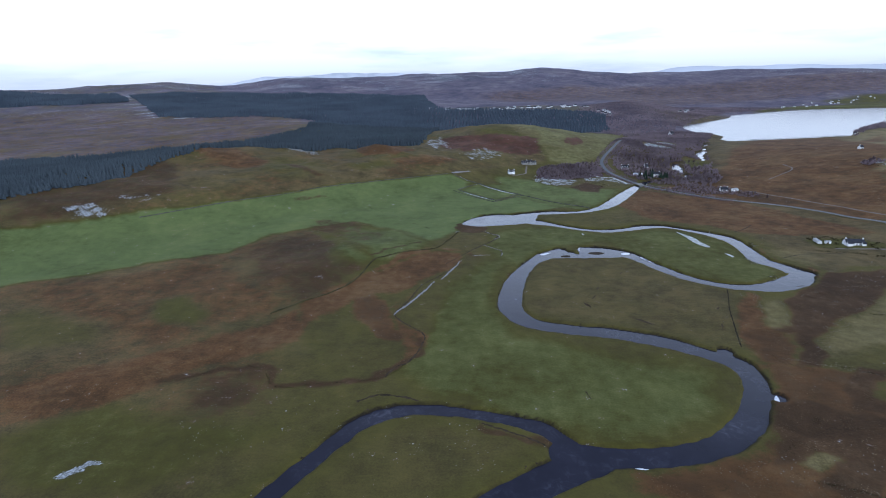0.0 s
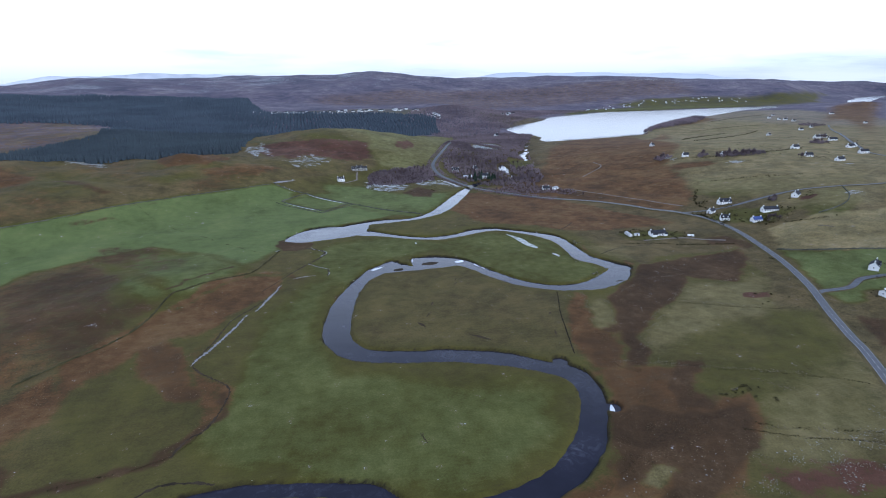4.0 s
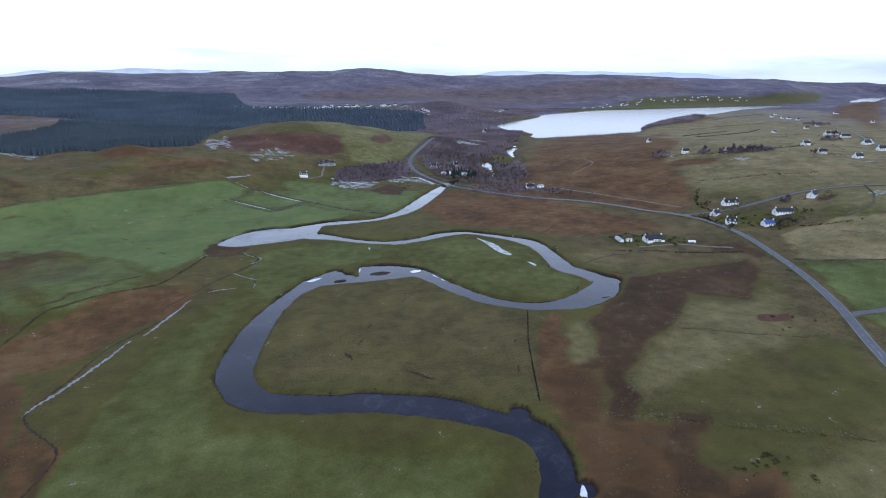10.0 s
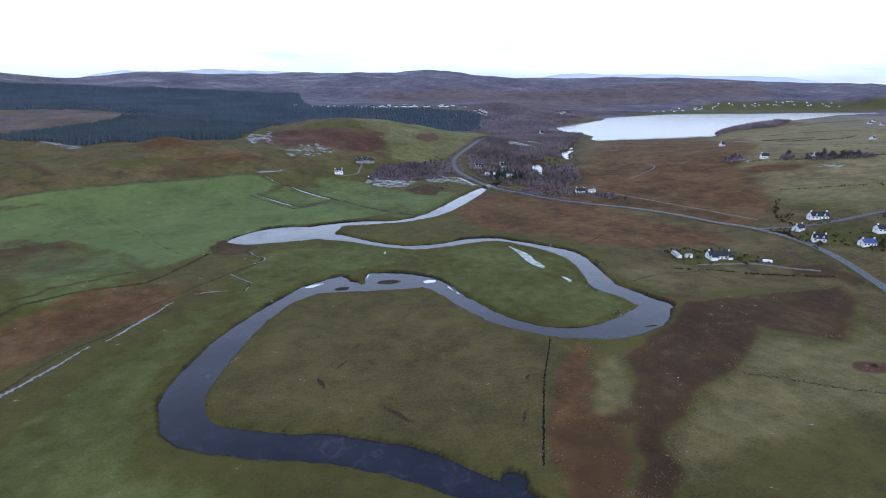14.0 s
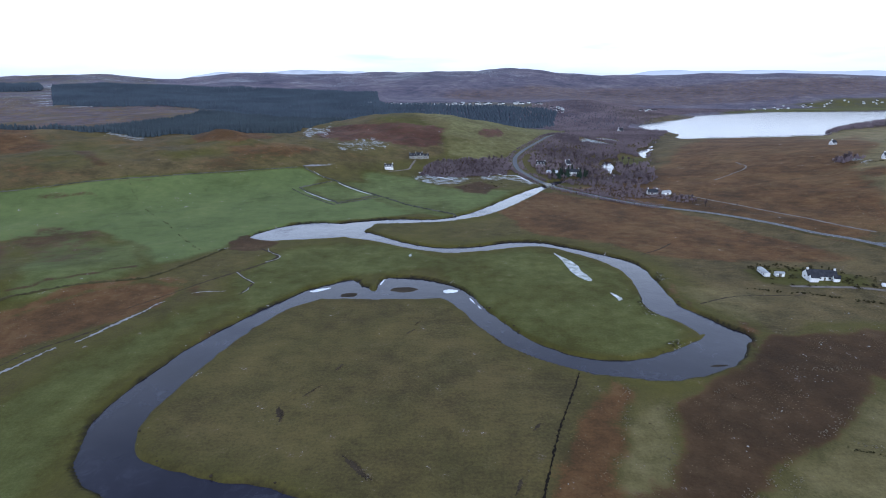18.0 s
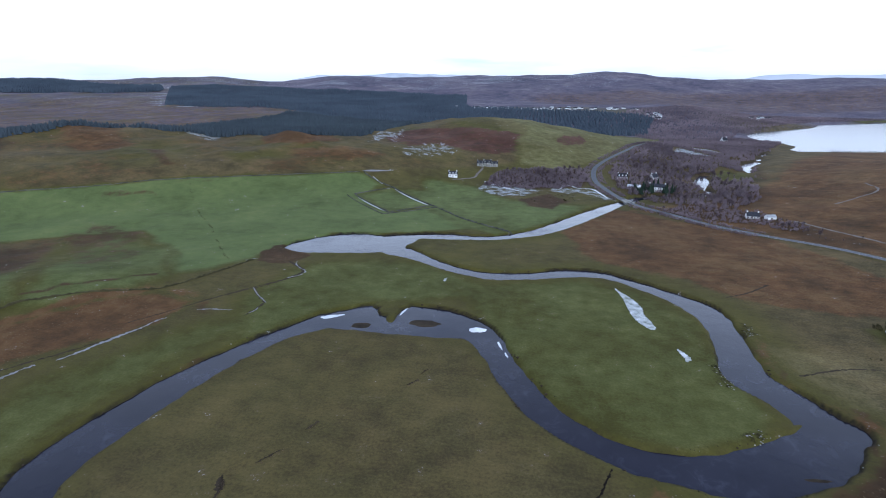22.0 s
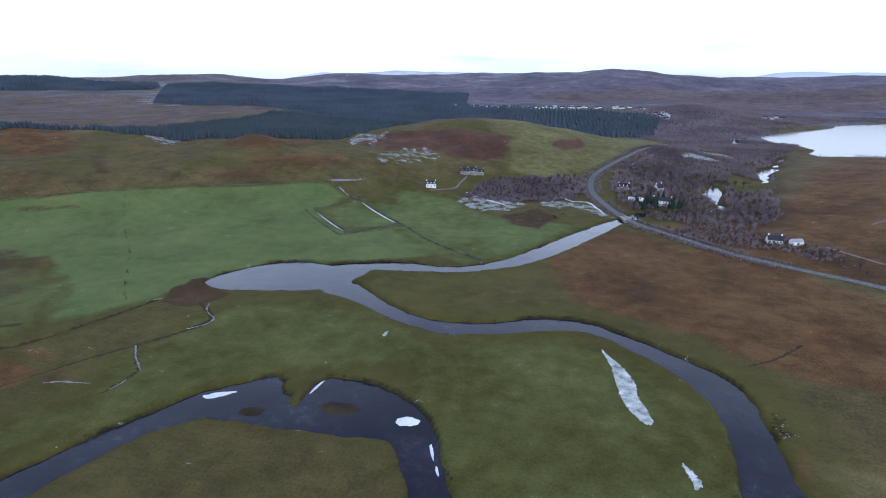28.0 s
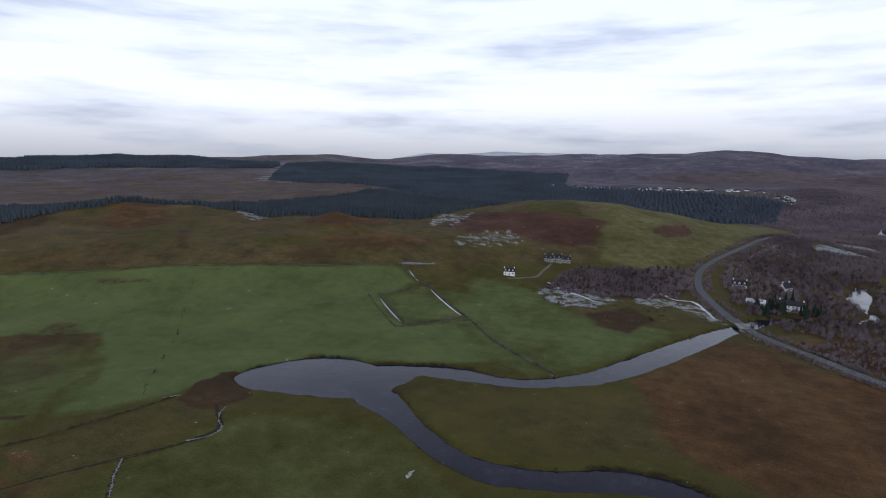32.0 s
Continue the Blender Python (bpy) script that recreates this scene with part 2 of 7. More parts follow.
def water_material(name, deep, wave, swirl=0.0, rough=0.07):
    m, n, l, b = nodes(name, 0.06)
    at = place(n)
    c = ramp(n, l, noise_at(n, l, 0.03, 4, 0.6, at), (0.35, deep), (0.65, tuple(v * 1.5 for v in deep)))
    if swirl:
        # drifting films of foam and breaths of wind on the surface
        bent = n.new("ShaderNodeTexNoise")
        bent.inputs["Scale"].default_value, bent.inputs["Detail"].default_value, bent.inputs["Distortion"].default_value = 0.16, 7.0, 1.1
        bent.inputs["Roughness"].default_value = 0.68
        l.new(at, bent.inputs["Vector"])
        film = ramp(n, l, bent.outputs["Fac"], (0.50, (0, 0, 0)), (0.66, (1, 1, 1)))
        patchy = ramp(n, l, noise_at(n, l, 0.03, 4, 0.6, at), (0.44, (0, 0, 0)), (0.66, (1, 1, 1)))
        c = mixed(n, l, sums(n, l, "MULTIPLY", mixed(n, l, 1.0, film, patchy, "MULTIPLY"), swirl), c, (0.16, 0.17, 0.22))
        l.new(sums(n, l, "MULTIPLY_ADD", patchy, 0.16, rough), b.inputs["Roughness"])
    l.new(c, b.inputs["Base Color"])
    b.inputs["IOR"].default_value = 1.333
    b.inputs["Roughness"].default_value = rough
    ripples = sums(n, l, "MULTIPLY_ADD", noise_at(n, l, 0.12, 3, 0.5, at), 3.0, noise_at(n, l, 1.1, 4, 0.6, at))
    bumped(n, l, b, ripples, 0.25, wave)
    return m


M_GROUND = ground_material()
M_RIVER = water_material("peaty river water", (0.012, 0.012, 0.020), 0.08, 0.2)
M_LOCH = water_material("loch water", (0.030, 0.036, 0.048), 0.03, 0.0, 0.18)
M_BANK = speckled("wet earth bank", (0.018, 0.014, 0.009), (0.058, 0.044, 0.029), 1.2, 0.95, 0.8, 0.2, local=False)
M_EARTH = speckled("black peaty earth", (0.004, 0.003, 0.002), (0.016, 0.012, 0.008), 1.2, 0.95, 0.8, 0.2, local=False)
M_ASPHALT = speckled("worn asphalt", (0.050, 0.054, 0.064), (0.095, 0.100, 0.114), 2.5, 0.75, 0.15, 0.02, local=False)
M_VERGE = speckled("rough grass verge", (0.050, 0.044, 0.018), (0.120, 0.096, 0.046), 0.8, 0.95, 0.6, 0.1, local=False)
M_TRACK = speckled("gravel track", (0.10, 0.085, 0.075), (0.20, 0.18, 0.165), 1.4, 0.95, 0.4, 0.05, local=False)
M_LINE = speckled("worn road paint", (0.30, 0.30, 0.30), (0.55, 0.55, 0.54), 5.0, 0.7, 0)
M_HARL = speckled("white harled wall", (0.72, 0.72, 0.71), (0.85, 0.85, 0.84), 3.0, 0.9, 0.3, 0.02)
M_HARL_GREY = speckled("grey harled wall", (0.30, 0.30, 0.29), (0.46, 0.45, 0.43), 3.0, 0.9, 0.3, 0.02)
M_SLATE = speckled("slate roof", (0.018, 0.019, 0.024), (0.050, 0.052, 0.062), 4.0, 0.85, 0.4, 0.03)
M_TIN = speckled("weathered tin roof", (0.26, 0.27, 0.28), (0.42, 0.43, 0.44), 2.0, 0.5, 0.2, 0.02, 0.3)
M_BLUE = speckled("blue painted sheet", (0.016, 0.035, 0.14), (0.03, 0.06, 0.22), 2.0, 0.5, 0.1, 0.01)
M_GLASS = speckled("dark window glass", (0.012, 0.014, 0.018), (0.03, 0.033, 0.04), 1.0, 0.08, 0)
M_PAINT = speckled("white window paint", (0.60, 0.60, 0.60), (0.78, 0.78, 0.77), 4.0, 0.6, 0)
M_STONE = speckled("lichened stone", (0.12, 0.12, 0.11), (0.36, 0.35, 0.32), 2.4, 0.95, 0.6, 0.06)
M_DRYSTONE = speckled("dry stone", (0.05, 0.05, 0.045), (0.24, 0.24, 0.22), 1.6, 0.95, 0.8, 0.1, local=False)
M_DYKE = speckled("mossy dark dyke", (0.028, 0.030, 0.020), (0.12, 0.12, 0.10), 0.9, 0.95, 0.8, 0.1, local=False)
M_WOOD = speckled("grey weathered wood", (0.08, 0.07, 0.055), (0.20, 0.18, 0.15), 6.0, 0.9, 0.3, 0.01)
M_SLUSH = speckled("grey frozen slush", (0.07, 0.068, 0.075), (0.24, 0.235, 0.25), 0.9, 0.4, 0.3, 0.05, local=False)
M_ICE = speckled("river ice", (0.46, 0.49, 0.55), (0.82, 0.84, 0.88), 0.7, 0.5, 0.4, 0.05, local=False)
M_FLOOD = speckled("thawing flood ice", (0.07, 0.09, 0.05), (0.66, 0.68, 0.70), 2.0, 0.6, 0.6, 0.06, local=False)
M_BARK = speckled("bark", (0.030, 0.024, 0.022), (0.085, 0.068, 0.060), 5.0, 0.95, 0.5, 0.03)
M_TWIG = speckled("bare winter twigs", (0.075, 0.056, 0.062), (0.160, 0.120, 0.124), 1.5, 0.95, 0)
M_SCRUB = speckled("birch scrub twigs", (0.100, 0.080, 0.090), (0.290, 0.232, 0.250), 0.06, 0.95, 0, local=False)
# one spruce colour twice: the far copy is paler and bluer, as painted haze
M_NEAR_PINE = speckled("near spruce needles", (0.030, 0.040, 0.048), (0.055, 0.069, 0.080), 0.05, 0.95, 0, local=False)
M_PINE_HAZY = speckled("spruce needles with painted haze", (0.036, 0.048, 0.064), (0.064, 0.080, 0.100), 0.05, 0.95, 0, local=False)
M_FIR = speckled("dark conifer needles", (0.010, 0.018, 0.012), (0.030, 0.046, 0.030), 0.8, 0.95, 0)
M_GORSE = speckled("gorse and bramble", (0.026, 0.026, 0.012), (0.075, 0.064, 0.030), 0.8, 0.95, 0, local=False)
M_TUFT = speckled("bleached dead grass", (0.12, 0.10, 0.07), (0.36, 0.32, 0.25), 0.5, 0.95, 0, local=False)
M_REED = speckled("dead rushes", (0.07, 0.05, 0.03), (0.20, 0.155, 0.095), 0.5, 0.95, 0, local=False)
# pale blue imitates haze over the horizon hills
M_FAR_HAZY = speckled("far hills with painted haze", (0.62, 0.65, 0.70), (0.74, 0.77, 0.81), 0.004, 0.9, 0, local=False)
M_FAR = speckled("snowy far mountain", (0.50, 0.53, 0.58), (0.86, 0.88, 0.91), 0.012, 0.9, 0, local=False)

# ---- the lie of the land ----
# the plan is drawn in units of PLAN metres; all functions work in metres
PLAN = 1.29


def smooth(v, a, b):
    s = np.clip((v - a) / (b - a), 0.0, 1.0)
    return s * s * (3.0 - 2.0 * s)


def bump(x, y, cx, cy, rx, ry, turn=0.0):
    c, s = math.cos(radians(turn)), math.sin(radians(turn))
    u, v = (x - cx) * c + (y - cy) * s, (y - cy) * c - (x - cx) * s
    return np.exp(-0.5 * ((u / rx) ** 2 + (v / ry) ** 2))


def land(x, y):
    """Height of the land without the river cut."""
    x, y = x / PLAN, y / PLAN
    n = -0.57 * (x + 277) + 0.82 * (y - 393)
    a = 0.82 * (x + 277) + 0.57 * (y - 393)
    ridge = 32 / (1 + np.exp(-np.clip(n, -300, 300) / 22)) - 10 * smooth(n, 150, 420)
    ridge = ridge * (0.55 + 0.45 * (1 - smooth(a, 150, 320))) * (1 - smooth(a, 330, 500))
    z = ridge + 9 * bump(x, y, -240, 546, 24, 18) + 36 * bump(x, y, -15, 790, 112, 100)
    z = z + 7 * bump(x, y, -212, 205, 46, 24, 35)
    z = z + 34 * smooth(x, 150, 460) * smooth(y, -500, 0) * (1 - smooth(y, 430, 900))
    z = z + 15 * bump(x, y, -462, 508, 75, 42, 35) + 13 * bump(x, y, -470, 960, 210, 150)
    z = z + 26 * smooth(y, 1080, 1650) * (1 - smooth(x, 380, 640)) + 8 * smooth(y, 1650, 2400)
    return z * PLAN

# the river: middle x, y and width, upstream
NEAR_REACH = [
    (-90, -8, 14), (-73, -10.7, 12), (-51.4, -9.2, 11.2), (-33.5, -3.6, 12.2), (-18.2, 7.7, 12.3), (-6.7, 23.4, 11.3),
    (0.7, 39.1, 10.8), (0.5, 53, 12.5), (-9.4, 62.8, 11.8), (-25.6, 74.6, 13), (-48.3, 84.1, 12.9), (-71.7, 89.4, 12.9),
    (-89.6, 96.5, 13.4), (-98.6, 112.4, 14.5), (-98.7, 130.2, 15.5), (-94, 153, 14.5), (-87.5, 173.5, 12), (-77.3, 194.5, 10.5),
    (-64.9, 209.7, 15),
]
FAR_REACH = [
    (-64.9, 209.7, 15), (-46.1, 215.5, 27), (-23.5, 215.3, 27), (-5.8, 209.5, 15.5), (3.6, 193.4, 11), (11.1, 176.5, 11.5), (21.7, 159.9, 10.8),
    (37.4, 148, 10.6), (52.1, 144.3, 12.9), (66.5, 145.3, 16.5), (83.2, 153.1, 18.2), (95, 166, 16), (92.5, 179, 14.5),
    (84.6, 193, 16), (85.4, 211, 13), (86.8, 229, 12.4), (84, 248, 14.5), (74.2, 261.3, 11.5), (60.2, 274.4, 9),
    (46.7, 283, 10.1), (31.5, 282.5, 12), (9.2, 274.1, 11.7), (-7, 272.3, 11.6), (-23.6, 277.4, 10.2), (-43, 290.7, 10.5),
    (-61.3, 303, 18),
]
UPPER_REACH = [
    (-126, 299.3, 5), (-112.2, 304.5, 30), (-95.1, 313, 42), (-77, 315, 36), (-60.7, 332, 15), (-42.6, 336.7, 15), (-20.6, 336.5, 11.5),
    (-2.2, 343, 11.5), (18, 359.6, 15), (36.1, 386.5, 16), (53.8, 415.4, 15), (70.7, 443.5, 12), (82, 458, 11), (95, 476, 11), (112, 488, 8), (134, 494, 6),
    (150, 500, 7), (160, 515, 6), (160, 532, 4), (163, 552, 13), (170, 576, 14), (177, 600, 9), (195, 615, 3), (228, 632, 5), (238, 660, 10), (252, 700, 13), (272, 726, 8), (300, 790, 4), (345, 850, 6), (400, 960, 20),
]
WEST_ARM = [(-420, -250, 14), (-340, -190, 12), (-262, -128, 10), (-225, -80, 9), (-200, -42, 9), (-176.1, -3.1, 8.5), (-169.1, 8.3, 9), (-156.2, 16.1, 9), (-140.2, 17.9, 7.8), (-113.1, 12.5, 7.6), (-97, 6.2, 8.2), (-88, -4, 9)]
EAST_ARM = [(-420, -250, 18), (-330, -215, 16), (-255, -165, 15), (-190, -104, 14), (-150, -62, 14), (-128, -42, 14), (-109.2, -28.4, 14.5), (-95, -19, 14.5), (-80, -12, 14)]
LOCH = [(378, 1010), (385, 1110), (405, 1164), (453, 1217), (516, 1273), (602, 1351), (659, 1453), (732, 1482), (905, 1573), (1077, 1599), (1270, 1606), (1527, 1622), (1800, 1650), (1704, 1570), (1376, 1448), (1100, 1283), (1006, 1262), (724, 1010), (621, 898), (557, 884), (465, 856), (413, 852), (372, 842), (372, 895), (408, 955)]
FAR_LOCH = [(2040, 1600), (2398, 1865), (2749, 2087), (3100, 2200), (3100, 2100), (2845, 2013), (2372, 1735), (2100, 1560)]


def curve_through(points, step=2.0):
    """A smooth line through the points (any number of columns), one row each step."""
    p = np.array(points, float)
    p = np.vstack([2 * p[0] - p[1], p, 2 * p[-1] - p[-2]])
    rows = []
    for k in range(1, len(p) - 2):
        a, b, c, d = p[k - 1:k + 3]
        m = max(2, int(np.hypot(*(c - b)[:2]) / step))
        for s in np.arange(m) / m:
            rows.append(0.5 * (2 * b + (c - a) * s + (2 * a - 5 * b + 4 * c - d) * s * s + (3 * b - a - 3 * c + d) * s ** 3))
    rows.append(p[-2])
    return np.array(rows)


def wobble(x, y, size, seed=0.0):
    """Cheap smooth unevenness, about -1 to 1."""
    u, v = x / size + seed, y / size - seed * 0.7
    return (np.sin(1.7 * u + 1.3 * np.sin(0.9 * v + seed)) + np.sin(1.3 * v + 1.7 * np.sin(0.7 * u)) + np.sin(0.9 * u + 2.1 * v) * 0.6) / 2.6


REACHES = [curve_through(np.array(r) * PLAN) for r in (NEAR_REACH, FAR_REACH, UPPER_REACH, WEST_ARM, EAST_ARM)]


def off_river(x, y):
    """Distance to the water's edge, negative in the river."""
    best = np.full(x.shape, 200.0)
    for line in REACHES:
        x0, x1, y0, y1 = line[:, 0].min() - 40, line[:, 0].max() + 40, line[:, 1].min() - 40, line[:, 1].max() + 40
        near = np.nonzero((x > x0) & (x < x1) & (y > y0) & (y < y1))[0]
        for part in np.array_split(near, max(1, len(near) // 20000)):
            d = np.hypot(x[part, None] - line[:, 0], y[part, None] - line[:, 1]) - 0.5 * line[:, 2]
            best[part] = np.minimum(best[part], d.min(1))
    for cx, cy, r in ((3.6, 26.0, 3.4), (100, 168, 6.5), (-0.5, 64.5, 4.0)):
        best = np.minimum(best, np.hypot(x - cx * PLAN, y - cy * PLAN) - r * PLAN)
    for cx, cy, rx, ry, turn in ((-43.6, 223.0, 4.6, 5.0, -30), (-41.4, 219.0, 1.9, 4.6, 12), (-43.5, 228, 7.0, 4.0, 12), (84.5, 166.5, 5.0, 1.4, 30)):
        c, s = math.cos(radians(turn)), math.sin(radians(turn))
        dx, dy = x / PLAN - cx, y / PLAN - cy
        u, v = (dx * c + dy * s) / rx, (dy * c - dx * s) / ry
        best = np.maximum(best, (1 - np.hypot(u, v)) * min(rx, ry) * PLAN)
    return best + 0.55 * wobble(x, y, 3.1) + 0.5 * wobble(x, y, 8.0, 3.0)


def cut_bank(x, y):
    """1 under the steep outer bank of a bend, 0 on the low inner bank."""
    best, cut = np.full(x.shape, 1e9), np.full(x.shape, 0.5)
    for line in REACHES:
        way = np.gradient(line[:, :2], axis=0)
        turn = np.unwrap(np.arctan2(way[:, 1], way[:, 0]))
        bend = np.convolve(np.pad(np.gradient(turn) / np.hypot(way[:, 0], way[:, 1]), 6, mode="edge"), np.ones(9) / 9, "same")[6:-6]
        for part in np.array_split(np.arange(len(x)), max(1, len(x) // 20000)):
            d = np.hypot(x[part, None] - line[:, 0], y[part, None] - line[:, 1])
            k = d.argmin(1)
            d = d[np.arange(len(part)), k] - 0.5 * line[k, 2]
            side = np.sign(way[k, 0] * (y[part] - line[k, 1]) - way[k, 1] * (x[part] - line[k, 0]))
            near = d < best[part]
            cut[part] = np.where(near, 0.45 - side * bend[k] * 26, cut[part])
            best[part] = np.minimum(best[part], d)
    return np.clip(cut + 0.38 * wobble(x, y, 9.0, 1.0) + 0.22 * wobble(x, y, 3.4, 4.0), 0, 1)


def inside(x, y, corners, soft):
    """1 well inside an outline of the plan, 0 well outside, soft metres wide."""
    p = np.array(corners, float) * PLAN
    q = np.roll(p, -1, 0)
    d, odd = np.full(x.shape, 1e9), np.zeros(x.shape, bool)
    for (ax, ay), (bx, by) in zip(p, q):
        ex, ey = bx - ax, by - ay
        s = np.clip(((x - ax) * ex + (y - ay) * ey) / (ex * ex + ey * ey + 1e-9), 0, 1)
        d = np.minimum(d, np.hypot(x - ax - s * ex, y - ay - s * ey))
        cross = (ay > y) != (by > y)
        odd ^= cross & (x < ex * (y - ay) / (ey if abs(ey) > 1e-9 else 1e-9) + ax)
    return np.clip(0.5 + np.where(odd, d, -d) / soft, 0, 1)


# crest of the far hills: bearing in degrees, height
CREST_AT = [-180, -75, -62, -55, -48, -40, -33, -27, -21, -13, -5, 0, 6, 10, 15, 20, 28, 35, 40, 46, 54, 70, 180]
CREST_UP = [80, 80, 82, 94, 98, 86, 106, 104, 144, 142, 153, 163, 183, 180, 158, 160, 158, 154, 138, 128, 122, 106, 86]


def skyline(x, y):
    r, turn = np.hypot(x, y), np.degrees(np.arctan2(x, y))
    crest = np.interp(turn, CREST_AT, CREST_UP) - 28
    shore = np.maximum(inside(x, y, LOCH, 900), inside(x, y, FAR_LOCH, 900))
    return crest * (1 - 0.92 * smooth(shore, 0.1, 0.4)) * smooth(r, 2600, 4150) * (1 - 0.35 * smooth(r, 4200, 4640))


def relief(x, y):
    """Small hummocks: strong on the moor, none on the meadows."""
    x, y = x / PLAN, y / PLAN
    n = -0.57 * (x + 277) + 0.82 * (y - 393)
    a = 0.82 * (x + 277) + 0.57 * (y - 393)
    moor = smooth(n, 5, 60) * (1 - smooth(a, 300, 450))
    moor = np.maximum(moor, 0.5 * bump(x, y, -15, 790, 130, 120))
    west = (1 - smooth(x, -230, -150)) * (1 - smooth(n, -70, -20)) * smooth(y, -300, 0)
    east = smooth(x, 110, 220) * (1 - smooth(y, 800, 1000))
    z = moor * (2.6 * wobble(x, y, 16, 1.0) + 1.2 * wobble(x, y, 6, 5.0)) + west * (1.2 * wobble(x, y, 18, 2.0) + 0.5 * wobble(x, y, 7, 4.0))
    z = z + east * (0.7 * wobble(x, y, 20, 6.0) + 0.3 * wobble(x, y, 8, 1.5))
    shore = np.maximum(inside(x * PLAN, y * PLAN, LOCH, 800), inside(x * PLAN, y * PLAN, FAR_LOCH, 800))
    far = smooth(np.hypot(x, y), 1100, 2600) * (1 - smooth(shore, 0.12, 0.42))
    return z + far * (13 * wobble(x, y, 230, 2.0) + 7 * wobble(x, y, 90, 1.0) + 3 * wobble(x, y, 38, 6.0)) + 0.12 * wobble(x, y, 9, 7.0)  # in metres


def rise_of_land(x, y):
    return land(x, y) + skyline(x, y) + relief(x, y)


def ground_at(x, y):
    """Height of the finished ground at one place."""
    ax, ay = np.array([float(x)]), np.array([float(y)])
    return float(finished(ax, ay)[0])


def finished(x, y, edge=None):
    z = rise_of_land(x, y)
    edge = off_river(x, y) if edge is None else edge
    flat = smooth(edge, 6, 26)
    z = z * flat + (1 - flat) * np.clip(z, -0.4, 0.9)
    loch = np.maximum(inside(x, y, LOCH, 60), inside(x, y, FAR_LOCH, 60))
    z = z * (1 - smooth(loch, 0.1, 0.6)) - 11 * smooth(loch, 0.25, 0.9)
    dry = np.where((loch < 0.02) & (edge > 3), -0.45, -99.0)
    z = np.maximum(z, dry)
    low = np.zeros(x.shape)
    by = np.nonzero(np.abs(edge) < 6)[0]
    if len(by):
        low[by] = 1 - cut_bank(x[by], y[by])
    return z + (-2.9 - z) * (1 - smooth(edge, -1.7 - 1.3 * low, 0.3 + 1.3 * low))


def spaced(fine_from, fine_to, step, reach_low, reach_high, grow=1.07, widest=70.0):
    out = list(np.arange(fine_from, fine_to + step / 2, step))
    for sign, end in ((1, reach_high), (-1, reach_low)):
        s, v, more = step, (fine_to if sign > 0 else fine_from), []
        while sign * (end - v) > 0:
            s = min(s * grow, widest)
            v += sign * s
            more.append(v)
        out = out + more if sign > 0 else more[::-1] + out
    return np.array(out)


COVER = []


def patch(kind, corners, much=1.0, soft=12.0):
    """One patch of ground cover; later patches lie over earlier ones."""
    COVER.append((kind, corners, much, soft))

def strip(kind, line, half, much, soft):
    """A band of ground cover along a line of the plan."""
    p = np.array(line, float)
    d = np.gradient(p, axis=0)
    n = np.stack([-d[:, 1], d[:, 0]], 1) / (np.hypot(d[:, 0], d[:, 1])[:, None] + 1e-9)
    patch(kind, [tuple(q) for q in np.concatenate([p + n * half, (p - n * half)[::-1]])], much, soft)


patch("brown", [(-431, 141), (-400, 167), (-356, 189), (-307, 204), (-266, 155), (-232, 129), (-239, 108), (-265, 92), (-300, 81), (-330, 92), (-352, 100), (-393, 122)], 0.62, 26)  # west heath
patch("brown", [(-560, 100), (-440, 140), (-404, 110), (-367, 67), (-336, 32), (-315, 7), (-309, 0), (-360, -30), (-480, -40), (-600, 0)], 0.6, 30)  # west bracken
patch("lush", [(-324, 132), (-302, 134), (-275, 111), (-274, 92), (-299, 96)], 0.45, 10)  # green spot in the heath
patch("lush", [(-404, 110), (-393, 122), (-352, 100), (-330, 92), (-324, 74), (-351, 70), (-367, 67)], 0.3, 14)  # green strip in the heath
patch("lush", [(-309, 0), (-282, 21), (-247, 12), (-223, 9), (-203, 5), (-223, -21), (-237, -32), (-281, -33)], 0.5, 20)  # south-west pasture
patch("brown", [(-336, 32), (-321, 46), (-300, 56), (-262, 78), (-238, 96), (-206, 138), (-191, 156), (-161, 202), (-140, 217), (-135, 199), (-157, 177), (-169, 129), (-168, 98), (-148, 78), (-149, 61), (-159, 53), (-165, 72), (-182, 85), (-192, 106), (-223, 65), (-252, 51), (-264, 32), (-281, 19), (-315, 7)], 0.95, 12)  # hollow of an old channel
patch("lush", [(-420, 230), (-380, 200), (-441, 153), (-480, 130), (-560, 170), (-560, 215), (-510, 236)], 0.9, 14)  # end of the long field
patch("lush", [(-510, 238), (-476, 258), (-376, 325), (-318, 364), (-283, 392), (-232, 425), (-144, 478), (-116, 463), (-133, 431), (-92, 388), (-67, 404), (-29, 355), (-48, 344), (-110, 329), (-127, 302), (-132, 271), (-138, 264), (-153, 240), (-187, 279), (-234, 312), (-295, 269), (-314, 220), (-363, 201), (-403, 172), (-441, 153)], 1.0, 9)  # long field under the moor
patch("dark", [(-305, 219), (-283, 263), (-238, 306), (-217, 277), (-227, 213), (-215, 179), (-220, 137), (-247, 153), (-262, 154)], 0.62, 26)  # dark knoll
patch("lush", [(-240, 300), (-187, 279), (-150, 235), (-175, 195), (-205, 185), (-225, 210)], 0.75, 18)  # green side of the knoll
patch("dark", [(-270, 310), (-255, 318), (-230, 307), (-213, 285), (-222, 273), (-238, 270)], 0.52, 10)  # dark foot of the knoll
patch("dark", [(-245, 47), (-224, 50), (-211, 36), (-210, 20), (-224, 11), (-249, 15)], 0.62, 20)  # peat hollow
